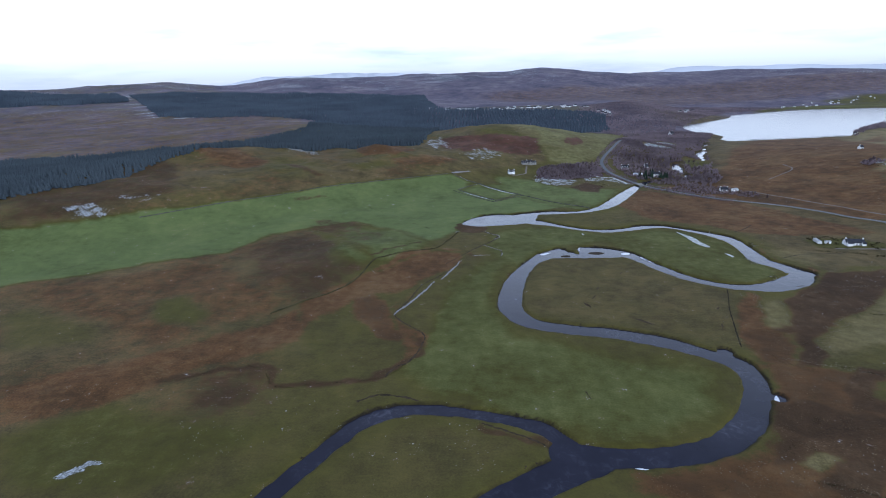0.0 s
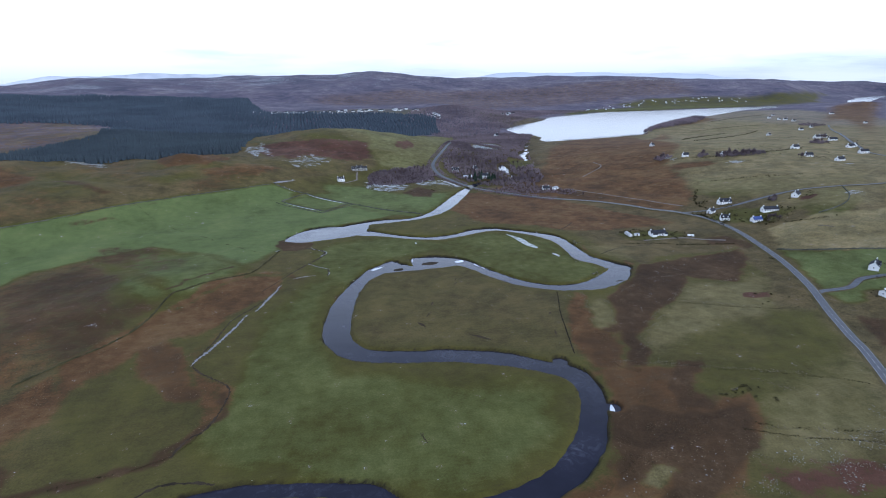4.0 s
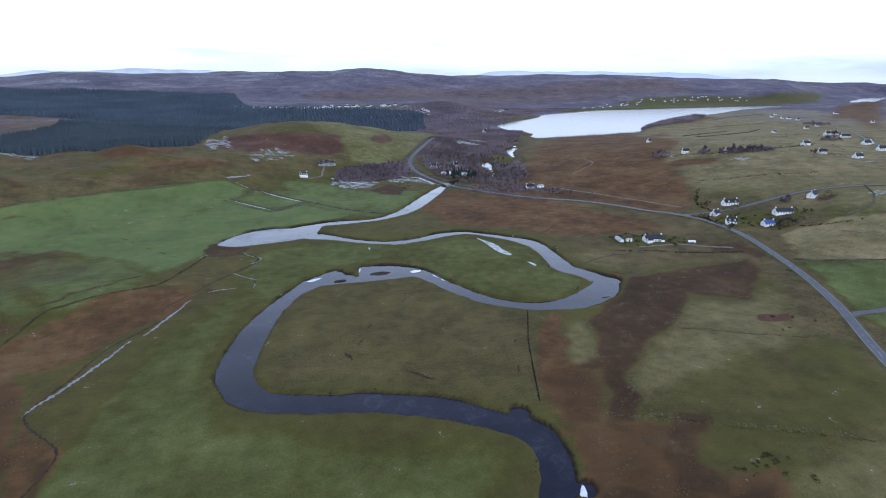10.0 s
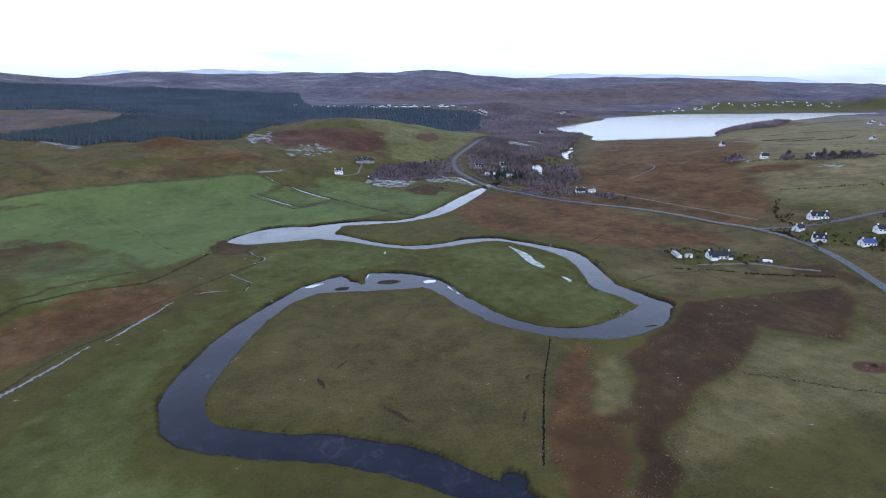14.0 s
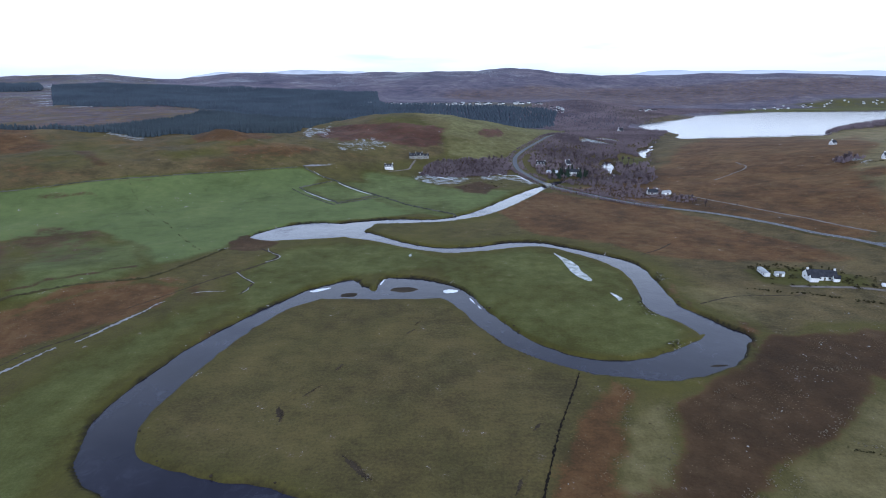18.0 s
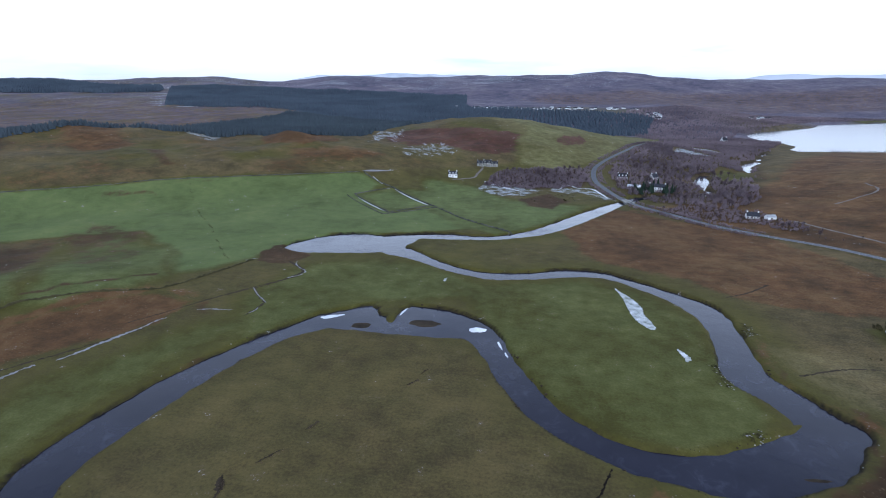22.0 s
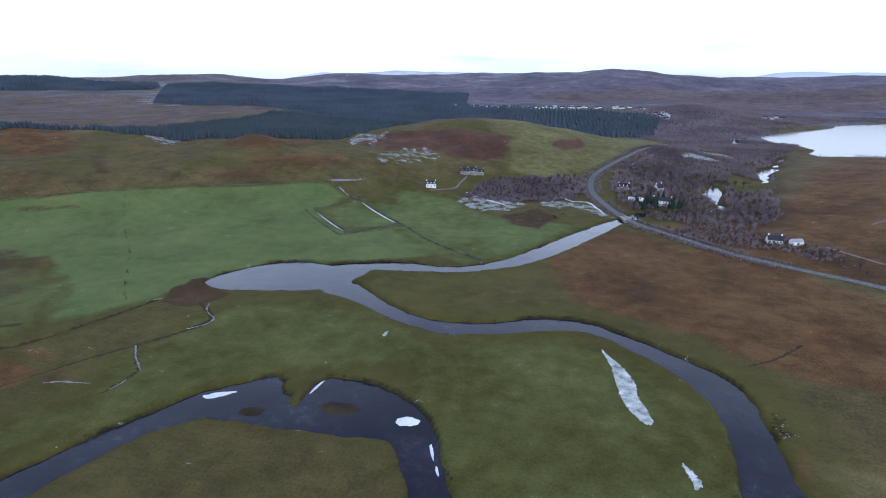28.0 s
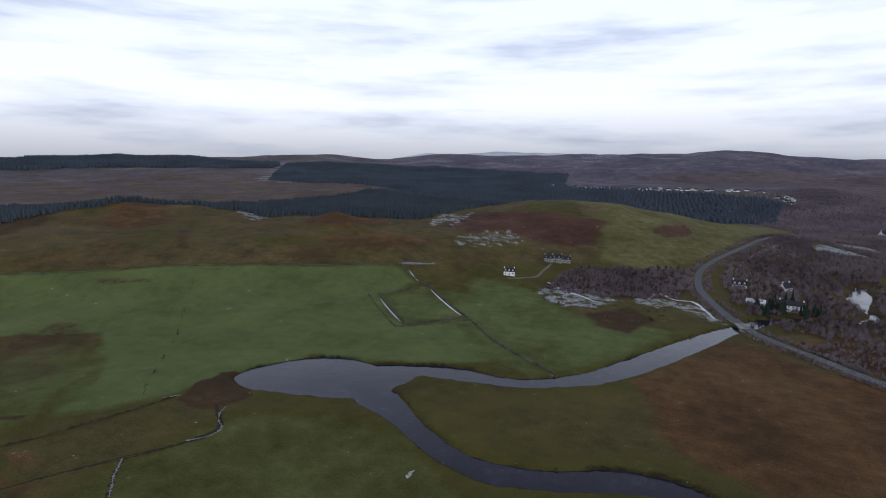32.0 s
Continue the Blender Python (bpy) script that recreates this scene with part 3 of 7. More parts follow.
patch("tan", [(280, 340), (300, 290), (290, 230), (340, 180), (560, 270), (800, 420), (1300, 800), (1500, 1050), (1600, 1400), (1380, 1430), (1000, 1240), (720, 1000), (600, 880), (480, 700), (380, 560), (330, 440)], 0.62, 40)  # croft land
patch("brown", [(66, 418), (100, 425), (177, 351), (220, 269), (270, 300), (300, 360), (330, 430), (420, 520), (470, 640), (540, 820), (420, 830), (303, 700), (218, 545), (136, 463)], 0.85, 22)  # moor beyond the road
patch("lush", [(-132, 431), (-108, 460), (-65, 416), (-92, 390)], 0.85, 16)  # walled fold
patch("lush", [(-87, 497), (-42, 491), (-7, 448), (36, 440), (54, 437), (34, 393), (6, 354), (-8, 348), (-52, 392), (-76, 419)], 0.85, 16)  # field by the bridge
patch("lush", [(-100, 273), (-51, 287), (-6, 261), (39, 275), (78, 235), (76, 201), (11, 190), (-16, 238), (-51, 228), (-67, 215), (-79, 198), (-91, 183), (-110, 223)], 0.64, 18)  # meadow between the reaches
patch("lush", [(-156, 52), (-143, 132), (-113, 200), (-92, 207), (-108, 122), (-97, 84), (-10, 45), (-23, 11), (-71, -4), (-141, 25)], 0.62, 22)  # near meadow
patch("lush", [(-104, 462), (-62, 462), (-10, 440), (-8, 348), (-34, 356), (-66, 404), (-64, 414)], 0.82, 12)  # pasture beside the fold
patch("lush", [(221, 151), (253, 125), (204, 87), (190, 87), (204, 114)], 0.5, 16)  # field over the road
patch("lush", [(340, 247), (372, 227), (350, 203), (306, 195), (300, 220)], 0.6, 16)  # croft green
patch("lush", [(300, 348), (366, 295), (372, 254), (328, 259), (296, 269), (282, 309)], 0.6, 16)  # croft fields
patch("brown", [(32, 363), (50, 396), (68, 429), (91, 421), (129, 366), (100, 281), (87, 282), (66, 291), (47, 301), (38, 325)], 0.9, 9)  # bracken field
patch("brown", [(95, 404), (143, 387), (168, 333), (201, 247), (167, 247), (109, 257), (95, 267), (81, 292)], 0.9, 9)  # bracken field east
patch("brown", [(24, 106), (42, 137), (49, 134), (55, 127), (66, 130), (112, 161), (144, 175), (197, 167), (170, 134), (147, 123), (125, 136), (104, 121), (82, 105), (65, 88), (55, 83), (45, 70), (42, 55), (36, 42), (6, 48), (12, 71)], 0.9, 7)  # heath inland of the bend
patch("dark", [(24, 106), (42, 137), (49, 134), (55, 127), (66, 130), (112, 161), (144, 175), (197, 167), (170, 134), (147, 123), (125, 136), (104, 121), (82, 105), (65, 88), (55, 83), (45, 70), (42, 55), (36, 42), (6, 48), (12, 71)], 0.44, 10)  # damp growth through it
patch("brown", [(13, 77), (20, 60), (32, 50), (48, 27), (25, 16), (22, -7), (6, -29), (-67, -30), (-68, -19), (-34, -16), (-9, 5), (6, 27), (10, 49)], 0.8, 10)  # heath along the river
patch("tan", [(49, 128), (60, 126), (54, 108), (42, 87), (32, 90), (39, 108)], 0.28, 8)  # dry grass in the heath
patch("dark", [(63, 126), (85, 130), (107, 141), (117, 133), (101, 120), (82, 105), (66, 90), (54, 85), (48, 84), (50, 96), (55, 108)], 0.85, 7)  # wet heath by the bend
patch("dark", [(34, 87), (45, 85), (53, 84), (44, 72), (42, 61), (39, 51), (36, 44), (25, 44), (30, 57), (30, 71)], 0.66, 8)  # wet heath
patch("dark", [(120, 166), (144, 169), (195, 165), (168, 135), (152, 129), (131, 141), (116, 151)], 0.62, 8)  # dark heath below the road
patch("dark", [(193, 201), (210, 196), (218, 176), (207, 168), (197, 182), (187, 190)], 0.75, 6)  # dark strip below the bungalow
patch("dark", [(53, 49), (62, 49), (56, 41), (49, 42)], 0.75, 6)  # dark spot in the pasture
patch("red", [(140, 107), (157, 101), (149, 89), (141, 92), (141, 97), (136, 101)], 0.8, 4)  # bracken corner
patch("lush", [(81, 103), (111, 88), (140, 75), (102, 43), (68, 41), (45, 54), (49, 68), (61, 82)], 0.42, 22)  # rough pasture green
patch("brown", [(-189, 176), (-178, 194), (-166, 214), (-139, 224), (-119, 211), (-132, 200), (-152, 186), (-165, 154), (-173, 145)], 0.95, 6)  # brown hollow
patch("dark", [(-150, 218), (-135, 222), (-111, 206), (-126, 203)], 0.6, 6)  # dark end of the hollow
patch("dark", [(94, 220), (99, 219), (95, 196), (90, 191), (90, 201)], 0.8, 3)  # dark river bluff
patch("dark", [(104, 181), (109, 179), (107, 165), (102, 156), (103, 164)], 0.7, 3)  # dark river bluff
patch("brown", [(14, 64), (43, 60), (63, 51), (50, 34), (24, 9), (-2, 9), (13, 38)], 0.9, 16)  # south heath
patch("dark", [(-5, 15), (25, 12), (54, 29), (39, 9), (14, -13), (8, -4), (-7, -4), (-20, -14), (-19, -5)], 0.9, 9)  # south heath dark
patch("brown", [(-67, -21), (-25, -10), (-9, 0), (-19, -15), (7, -24), (50, -43), (37, -54), (-73, -28)], 0.9, 9)  # bank heath
patch("brown", [(-193, 115), (-184, 134), (-168, 96), (-150, 81), (-146, 68), (-156, 52), (-161, 58), (-176, 76)], 0.9, 9)  # ditch hollow
patch("red", [(-174, 699), (-103, 707), (-43, 687), (6, 670), (-7, 610), (-67, 602), (-102, 612), (-124, 575)], 0.8, 14)  # hill bracken
patch("red", [(41, 699), (64, 740), (76, 713), (56, 675)], 0.8, 14)  # hill bracken small
patch("red", [(21, 655), (51, 663), (76, 667), (56, 637), (27, 633)], 0.8, 14)  # hill bracken low
patch("dark", [(-1, 451), (25, 476), (39, 454), (24, 419), (5, 428)], 0.9, 9)  # wet ground by the wood
patch("snow", [(-130, 547), (-119, 577), (-100, 610), (-85, 617), (-72, 590), (-72, 566), (-104, 538)], 0.36, 14)  # scree
patch("snow", [(-42, 490), (-21, 516), (3, 499), (17, 487), (-2, 461), (-29, 467)], 0.50, 10)  # frost by the wood
patch("snow", [(22, 501), (57, 506), (72, 481), (77, 457), (67, 460), (52, 483), (25, 483)], 0.50, 10)  # frost by the bridge
patch("snow", [(-140, 485), (-118, 499), (-119, 491), (-136, 481)], 0.40, 10)  # sheep pen yard
patch("snow", [(-168, 635), (-168, 744), (-157, 699), (-142, 594)], 0.40, 10)  # hill foot snow
patch("tan", [(253, 190), (317, 166), (269, 128), (222, 155)], 0.8, 16)  # pale field over the road
patch("tan", [(80, 20), (140, 30), (120, -10), (60, -30), (30, -10)], 0.45, 20)  # pasture
patch("red", [(30, -20), (60, -24), (90, -30), (88, -42), (60, -40), (34, -30)], 0.8, 14)  # bracken bank
patch("brown", [(399, 353), (417, 343), (410, 305), (399, 288), (379, 304), (375, 327)], 0.8, 14)  # bracken between the crofts
patch("brown", [(330, 421), (372, 395), (365, 380), (330, 387), (315, 397)], 0.9, 12)  # bracken strip below the crofts
patch("dark", [(317, 307), (332, 307), (332, 293), (320, 284), (312, 296)], 0.8, 8)  # dark thicket in the croft field
patch("lush", [(289, 332), (336, 312), (375, 284), (421, 254), (391, 231), (340, 252), (326, 256), (288, 261), (272, 284)], 0.3, 14)  # croft field green
patch("lush", [(456, 521), (498, 451), (506, 400), (465, 352), (443, 397), (416, 442)], 0.25, 14)  # croft field upper
patch("lush", [(1082, 1189), (1431, 1391), (1249, 1177), (980, 941), (522, 573), (635, 758)], 0.2, 20)  # loch side fields
patch("brown", [(421, 623), (709, 937), (1033, 1206), (1082, 1189), (769, 921), (555, 709)], 0.7, 9)  # brown slope above the loch
patch("brown", [(1792, 1445), (2013, 1424), (660, 430), (1209, 879), (1364, 1045), (1196, 957)], 0.75, 60)  # brown moor beyond the crofts
patch("red", [(328, 238), (342, 231), (337, 221), (321, 218), (318, 228)], 0.9, 5)  # bracken garden
patch("snow", [(374, 390), (391, 376), (383, 366), (368, 380)], 0.6, 5)  # frosted yard
patch("snow", [(449, 304), (461, 300), (448, 290), (436, 293)], 0.6, 6)  # frosted corner
patch("snow", [(358, 223), (363, 213), (356, 206), (346, 205)], 0.62, 5)  # frosted track
patch("snow", [(343, 460), (356, 451), (352, 431), (334, 440)], 0.5, 5)  # frosted lawn
patch("dark", [(-130, 285), (-123, 298), (-111, 293), (-111, 280), (-122, 273)], 0.8, 5)  # wet ground at the pool
patch("lush", [(740, 1490), (905, 1580), (1270, 1612), (1800, 1655), (2100, 1700), (2000, 1780), (1700, 1790), (1250, 1720), (980, 1690), (800, 1600)], 0.62, 40)  # fields across the loch
patch("lush", [(-199, 1599), (-58, 1615), (106, 1630), (286, 1544), (255, 1419), (67, 1435), (-129, 1474)], 0.3, 50)  # fields of the far village
patch("snow", [(-215, 1646), (-168, 1630), (-35, 1544), (192, 1521), (184, 1474), (-11, 1466), (-137, 1505)], 0.4, 50)  # frosted gardens of the far village
patch("dark", [(-563, 309), (-517, 490), (-445, 421), (-411, 331), (-452, 296), (-473, 264), (-511, 243)], 0.62, 26)  # felled ground under the plantation
patch("snow", [(-485, 284), (-457, 297), (-444, 279), (-471, 266)], 0.5, 6)  # frosted bank
patch("snow", [(-461, 316), (-422, 333), (-411, 322), (-448, 302)], 0.36, 12)  # frosted brash
patch("ice", [(-267, -24), (-266, -18), (-262, -13), (-259, -16), (-262, -19), (-264, -24)], 1.0, 1.5)  # ice in a hollow
patch("snow", [(-980, 1330), (-1000, 1326), (-1325, 1790), (-1565, 2140), (-1535, 2140), (-1300, 1790)], 0.7, 12)  # snowy track by the plantation
patch("snow", [(-985, 1318), (-880, 1294), (-783, 1284), (-690, 1298), (-783, 1298), (-880, 1308)], 0.7, 8)  # snowy plantation edge
patch("dark", [(92, 470), (110, 455), (150, 440), (190, 460), (205, 500), (215, 560), (225, 560), (260, 690), (330, 850), (390, 960), (330, 1020), (240, 960), (170, 830), (120, 700), (88, 610), (82, 560), (84, 510)], 0.48, 12)  # leaf litter in the birch wood
patch("dark", [(-36, 500), (-23, 550), (11, 569), (60, 586), (60, 547), (52, 508), (6, 493), (-30, 492)], 0.7, 10)  # leaf litter below the farm
patch("dark", [(200, 880), (330, 1010), (370, 1110), (500, 1280), (640, 1460), (900, 1600), (800, 1700), (480, 1720), (250, 1560), (130, 1250), (170, 1040)], 0.36, 60)  # leaf litter at the loch head
patch("dark", [(96, 418), (122, 405), (161, 400), (190, 350), (215, 300), (225, 300), (205, 352), (190, 400), (170, 440), (120, 450)], 0.5, 10)  # scrub ground by the road
patch("brown", [(-273, 539), (-241, 547), (-243, 629), (-191, 558), (-212, 522), (-253, 518)], 0.95, 10)  # brown hillock
patch("dark", [(-349, 464), (-339, 477), (-288, 426), (-277, 422), (-295, 415)], 0.75, 8)  # rocky gully
patch("lush", [(-267, 461), (-233, 485), (-209, 479), (-244, 450)], 0.38, 16)  # green flush on the moor
patch("lush", [(-336, 406), (-317, 432), (-295, 418), (-317, 396)], 0.25, 16)  # green flush on the moor
patch("brown", [(-639, 634), (-450, 547), (-359, 469), (-370, 438), (-412, 446)], 0.8, 16)  # brown moor top
patch("brown", [(-230, 499), (-174, 533), (-131, 530), (-157, 493), (-204, 479)], 0.7, 16)  # brown moor shoulder
patch("snow", [(-420, 603), (-356, 568), (-321, 561), (-316, 525), (-366, 549)], 0.5, 6)  # snow at the plantation foot
patch("dark", [(-307, 360), (-272, 380), (-265, 375), (-299, 357)], 0.46, 7)  # damp patch in the field
patch("dark", [(-277, 393), (-245, 412), (-241, 408), (-271, 390)], 0.42, 6)  # damp patch in the field
patch("lush", [(140, 238), (150, 242), (178, 236), (190, 222), (186, 210), (160, 212), (142, 220)], 0.5, 6)  # garden of the bungalow
patch("lush", [(236, 246), (262, 240), (292, 232), (296, 214), (262, 204), (246, 214)], 0.45, 8)  # gardens at the junction
patch("tan", [(253, 190), (317, 166), (269, 128), (222, 155)], 1.0, 8)  # pale field over the road
patch("lush", [(222, 151), (256, 128), (300, 100), (240, 60), (204, 87), (190, 87), (204, 114)], 0.85, 8)  # bright field over the road
patch("lush", [(90, 108), (162, 75), (130, 19), (98, -14), (53, 2), (60, 17), (42, 24), (64, 49), (50, 66), (67, 93)], 0.42, 14)  # pasture by the road
patch("brown", [(20, 79), (43, 85), (46, 67), (56, 52), (64, 49), (37, 20), (63, 16), (50, -1), (26, -19), (12, -28), (1, -27), (-6, -22), (-21, -16), (-9, 4), (4, 30), (15, 64)], 0.92, 7)  # south heath by the bay
patch("dark", [(20, 79), (43, 85), (46, 67), (56, 52), (64, 49), (37, 20), (63, 16), (50, -1), (26, -19), (12, -28), (1, -27), (-6, -22), (-21, -16), (-9, 4), (4, 30), (15, 64)], 0.44, 10)  # damp growth through it
patch("brown", [(-66, -17), (-40, -19), (-19, -20), (8, -29), (41, -40), (41, -47), (15, -38), (-10, -34), (-21, -36), (-67, -23)], 0.92, 6)  # south heath strip
patch("dark", [(-66, -17), (-40, -19), (-19, -20), (8, -29), (41, -40), (41, -47), (15, -38), (-10, -34), (-21, -36), (-67, -23)], 0.44, 10)  # damp growth through it
patch("dark", [(5, 15), (28, 14), (45, 1), (24, -18), (4, -24), (1, -17), (3, -8), (-3, -6), (-11, -8)], 0.62, 9)  # dark south heath
patch("dark", [(55, 50), (64, 50), (43, 25), (36, 24)], 0.7, 6)  # dark spot
patch("tan", [(-11, -10), (-3, -6), (3, -8), (3, -14), (-7, -17)], 0.5, 5)  # dry knoll in the heath
patch("red", [(57, -25), (74, -32), (68, -37), (52, -31)], 0.7, 6)  # bracken bank
patch("brown", [(200, 1760), (600, 1800), (1000, 1880), (1700, 1960), (1900, 2500), (600, 2500), (0, 2300), (-100, 2120)], 0.44, 200)  # heather slopes beyond the loch
patch("brown", [(-1700, 900), (-1500, 1500), (-1160, 1540), (-985, 1335), (-640, 1322), (-540, 1280), (-456, 976), (-470, 800), (-600, 680), (-800, 580), (-1200, 430), (-1700, 500)], 0.46, 60)  # bracken clearing in the plantation
patch("snow", [(-1580, 1440), (-1020, 1340), (-1060, 1420), (-1300, 1760), (-1500, 1600)], 0.2, 60)  # snow dusting above the clearing
patch("snow", [(195, 797), (212, 768), (223, 716), (177, 736)], 0.62, 8)  # snowy lawn in the wood
patch("snow", [(225, 840), (245, 800), (240, 760), (215, 800)], 0.62, 8)  # snowy lawn in the wood
patch("lush", [(185, 560), (215, 570), (225, 620), (205, 640), (185, 600)], 0.5, 8)  # green clearing by the pond
patch("lush", [(97, 150), (36, 138), (10, 68), (9, 52), (90, 38), (178, 117), (187, 151), (202, 175), (131, 178)], 0.34, 6)  # rough pasture between heath and road
patch("tan", [(87, 103), (118, 129), (135, 126), (150, 120), (173, 130), (178, 117), (134, 78), (99, 74), (46, 59), (50, 74), (71, 89)], 0.52, 14)  # dry grass by the heath
patch("tan", [(44, 116), (56, 128), (59, 124), (52, 102), (45, 90), (39, 86), (33, 90)], 0.44, 5)  # dry grass in the heath
patch("brown", [(23, 99), (37, 124), (45, 137), (50, 134), (43, 116), (34, 92), (40, 84), (32, 65), (22, 49), (9, 52), (12, 72)], 0.95, 8)  # bracken along the drain
patch("dark", [(9, 52), (17, 79), (28, 86), (40, 84), (33, 65), (22, 49)], 0.55, 9)  # damp bracken
patch("brown", [(82, 135), (114, 166), (154, 170), (199, 171), (192, 155), (171, 136), (150, 124), (140, 131), (130, 140), (111, 122), (90, 109), (75, 96), (64, 88), (55, 81), (48, 74), (45, 62), (36, 47), (24, 49), (37, 68), (42, 84), (35, 87), (41, 91), (44, 88), (55, 105), (60, 124), (68, 129)], 0.95, 7)  # heath inland of the bend
patch("dark", [(82, 135), (114, 166), (154, 170), (199, 171), (192, 155), (171, 136), (150, 124), (140, 131), (130, 140), (111, 122), (90, 109), (75, 96), (64, 88), (55, 81), (48, 74), (45, 62), (36, 47), (24, 49), (37, 68), (42, 84), (35, 87), (41, 91), (44, 88), (55, 105), (60, 124), (68, 129)], 0.95, 7)  # wet dark heath
patch("dark", [(53, 49), (64, 49), (60, 43), (51, 44)], 0.7, 4)  # dark spot in the pasture
patch("red", [(140, 106), (162, 102), (153, 94), (144, 96), (137, 102)], 0.75, 3)  # bracken corner
patch("dark", [(1, 25), (16, 25), (27, 17), (55, 13), (41, -10), (23, -18), (0, -33), (-14, -24), (-2, -18), (2, -12), (-1, -7), (-10, -10), (-19, -14), (-11, 6)], 0.92, 8)  # dark south heath
patch("dark", [(55, 51), (63, 49), (46, 30), (40, 17), (27, 17), (39, 36)], 0.9, 7)  # dark tongue of heath
patch("red", [(57, -26), (66, -27), (72, -36), (68, -39), (57, -35), (53, -30)], 0.85, 4)  # bracken bank
patch("tan", [(246, 194), (293, 196), (348, 171), (277, 116), (224, 156)], 0.95, 5)  # pale field over the road
patch("lush", [(221, 153), (275, 115), (218, 71), (228, 91), (214, 91), (185, 85)], 0.8, 5)  # bright field over the road
patch("lush", [(222, 157), (263, 124), (194, 71), (185, 75), (188, 93)], 0.8, 5)  # bright field over the road
patch("dark", [(176, 63), (192, 52), (160, 28), (156, 35)], 0.7, 6)  # dark bracken below the drive
patch("snow", [(-187, 648), (-166, 726), (-160, 701), (-161, 611), (-164, 569)], 0.42, 6)  # snow on the hill flank
patch("snow", [(-119, 531), (-112, 604), (-93, 628), (-82, 598), (-84, 557), (-104, 541)], 0.36, 7)  # frosted scree
patch("red", [(-166, 622), (-139, 681), (-103, 688), (-43, 683), (-2, 678), (-7, 607), (-46, 586), (-72, 592), (-100, 628), (-124, 598), (-150, 601)], 0.75, 6)  # hill bracken
patch("brown", [(-266, 526), (-283, 609), (-278, 662), (-219, 538), (-203, 537), (-214, 517)], 0.8, 6)  # brown hillock
patch("dark", [(-266, 526), (-283, 609), (-278, 662), (-219, 538), (-215, 520)], 0.5, 6)  # peaty hillock side
patch("dark", [(-272, 297), (-253, 306), (-222, 290), (-196, 276), (-193, 256), (-196, 240), (-212, 237), (-221, 225)], 0.45, 14)  # dark knoll
patch("lush", [(-263, 283), (-250, 279), (-201, 215), (-193, 189), (-195, 188)], 0.45, 10)  # green side of the knoll
patch("brown", [(-186, 174), (-174, 191), (-164, 209), (-154, 223), (-130, 219), (-125, 214), (-134, 201), (-142, 181), (-147, 165), (-181, 166)], 0.9, 13)  # bracken strip of the old channel
patch("dark", [(-128, 267), (-136, 295), (-127, 301), (-115, 288), (-105, 284), (-107, 272)], 0.8, 3)  # wet ground at the pool
patch("lush", [(-228, 121), (-218, 140), (-202, 158), (-181, 179), (-165, 202), (-148, 222), (-124, 216), (-122, 183), (-138, 150), (-146, 84), (-153, 52), (-167, 43), (-185, 45), (-199, 56)], 0.36, 8)  # turf round the old channel
patch("brown", [(-228, 121), (-218, 140), (-202, 158), (-181, 179), (-165, 202), (-148, 218), (-127, 213), (-129, 193), (-148, 166), (-163, 144), (-172, 137), (-187, 138), (-196, 127), (-201, 114), (-208, 105), (-214, 88)], 0.9, 9)  # bracken strip of the old channel
patch("brown", [(-198, 131), (-187, 138), (-172, 126), (-167, 103), (-158, 80), (-159, 73), (-172, 78), (-182, 90), (-191, 110)], 0.95, 7)  # hollow of the old channel
patch("dark", [(-198, 131), (-187, 138), (-172, 126), (-167, 103), (-158, 80), (-159, 73), (-172, 78), (-182, 90), (-191, 110)], 0.5, 9)  # peaty hollow
patch("brown", [(-168, 110), (-160, 97), (-148, 87), (-145, 79), (-150, 59), (-156, 49), (-163, 44), (-168, 43), (-160, 49), (-156, 59), (-158, 77)], 0.75, 6)  # rushy drain edge
patch("brown", [(-168, 122), (-160, 140), (-151, 146), (-160, 115), (-165, 109)], 0.4, 8)  # dry grass by the channel
patch("dark", [(-242, 152), (-240, 174), (-225, 182), (-201, 192), (-196, 175), (-207, 151), (-218, 135), (-230, 124)], 0.6, 14)  # dark knoll foot
patch("lush", [(1133, 1850), (1318, 1873), (1596, 1873), (2015, 1846), (2531, 2091), (1922, 1644), (1455, 1700), (1146, 1730)], 0.46, 30)  # fields across the loch
patch("lush", [(229, 242), (259, 248), (294, 228), (274, 206), (251, 209), (232, 229)], 0.5, 5)  # lawns at the junction
patch("lush", [(303, 218), (363, 235), (348, 203), (306, 177), (290, 196)], 0.55, 6)  # green croft field
patch("lush", [(288, 330), (352, 281), (362, 250), (305, 266), (269, 301)], 0.5, 6)  # green croft field
patch("lush", [(8, 185), (20, 166), (38, 154), (56, 151), (78, 160), (86, 172), (82, 192), (76, 210), (78, 232), (60, 262), (20, 262), (-10, 255), (0, 215)], 0.6, 10)  # whole green tongue between the reaches
strip("dark", [(-155, 53), (-161, 43), (-173, 38), (-193, 36), (-211, 34), (-222, 48), (-241, 51), (-255, 41), (-269, 37)], 2.6, 0.8, 5)  # peaty drain
strip("dark", [(-150, 78), (-149, 62), (-157, 51), (-170, 40)], 2.0, 0.75, 4)  # wet edge of the drain
strip("dark", [(-120, 8), (-104, 0), (-95, -6)], 1.4, 0.8, 3)  # muddy hollow on the island
strip("dark", [(-98, 150), (-96, 157), (-96, 167), (-95, 171)], 1.6, 0.7, 4)  # damp line by the bank
strip("dark", [(-199, 197), (-190, 206), (-180, 216), (-168, 229), (-159, 234)], 1.5, 0.75, 4)  # dark line below the dyke
patch("tan", [(710, 941), (1123, 1202), (1025, 896), (614, 398), (390, 231), (275, 307), (287, 333), (358, 367), (398, 458)], 0.72, 30)  # pale croft fields
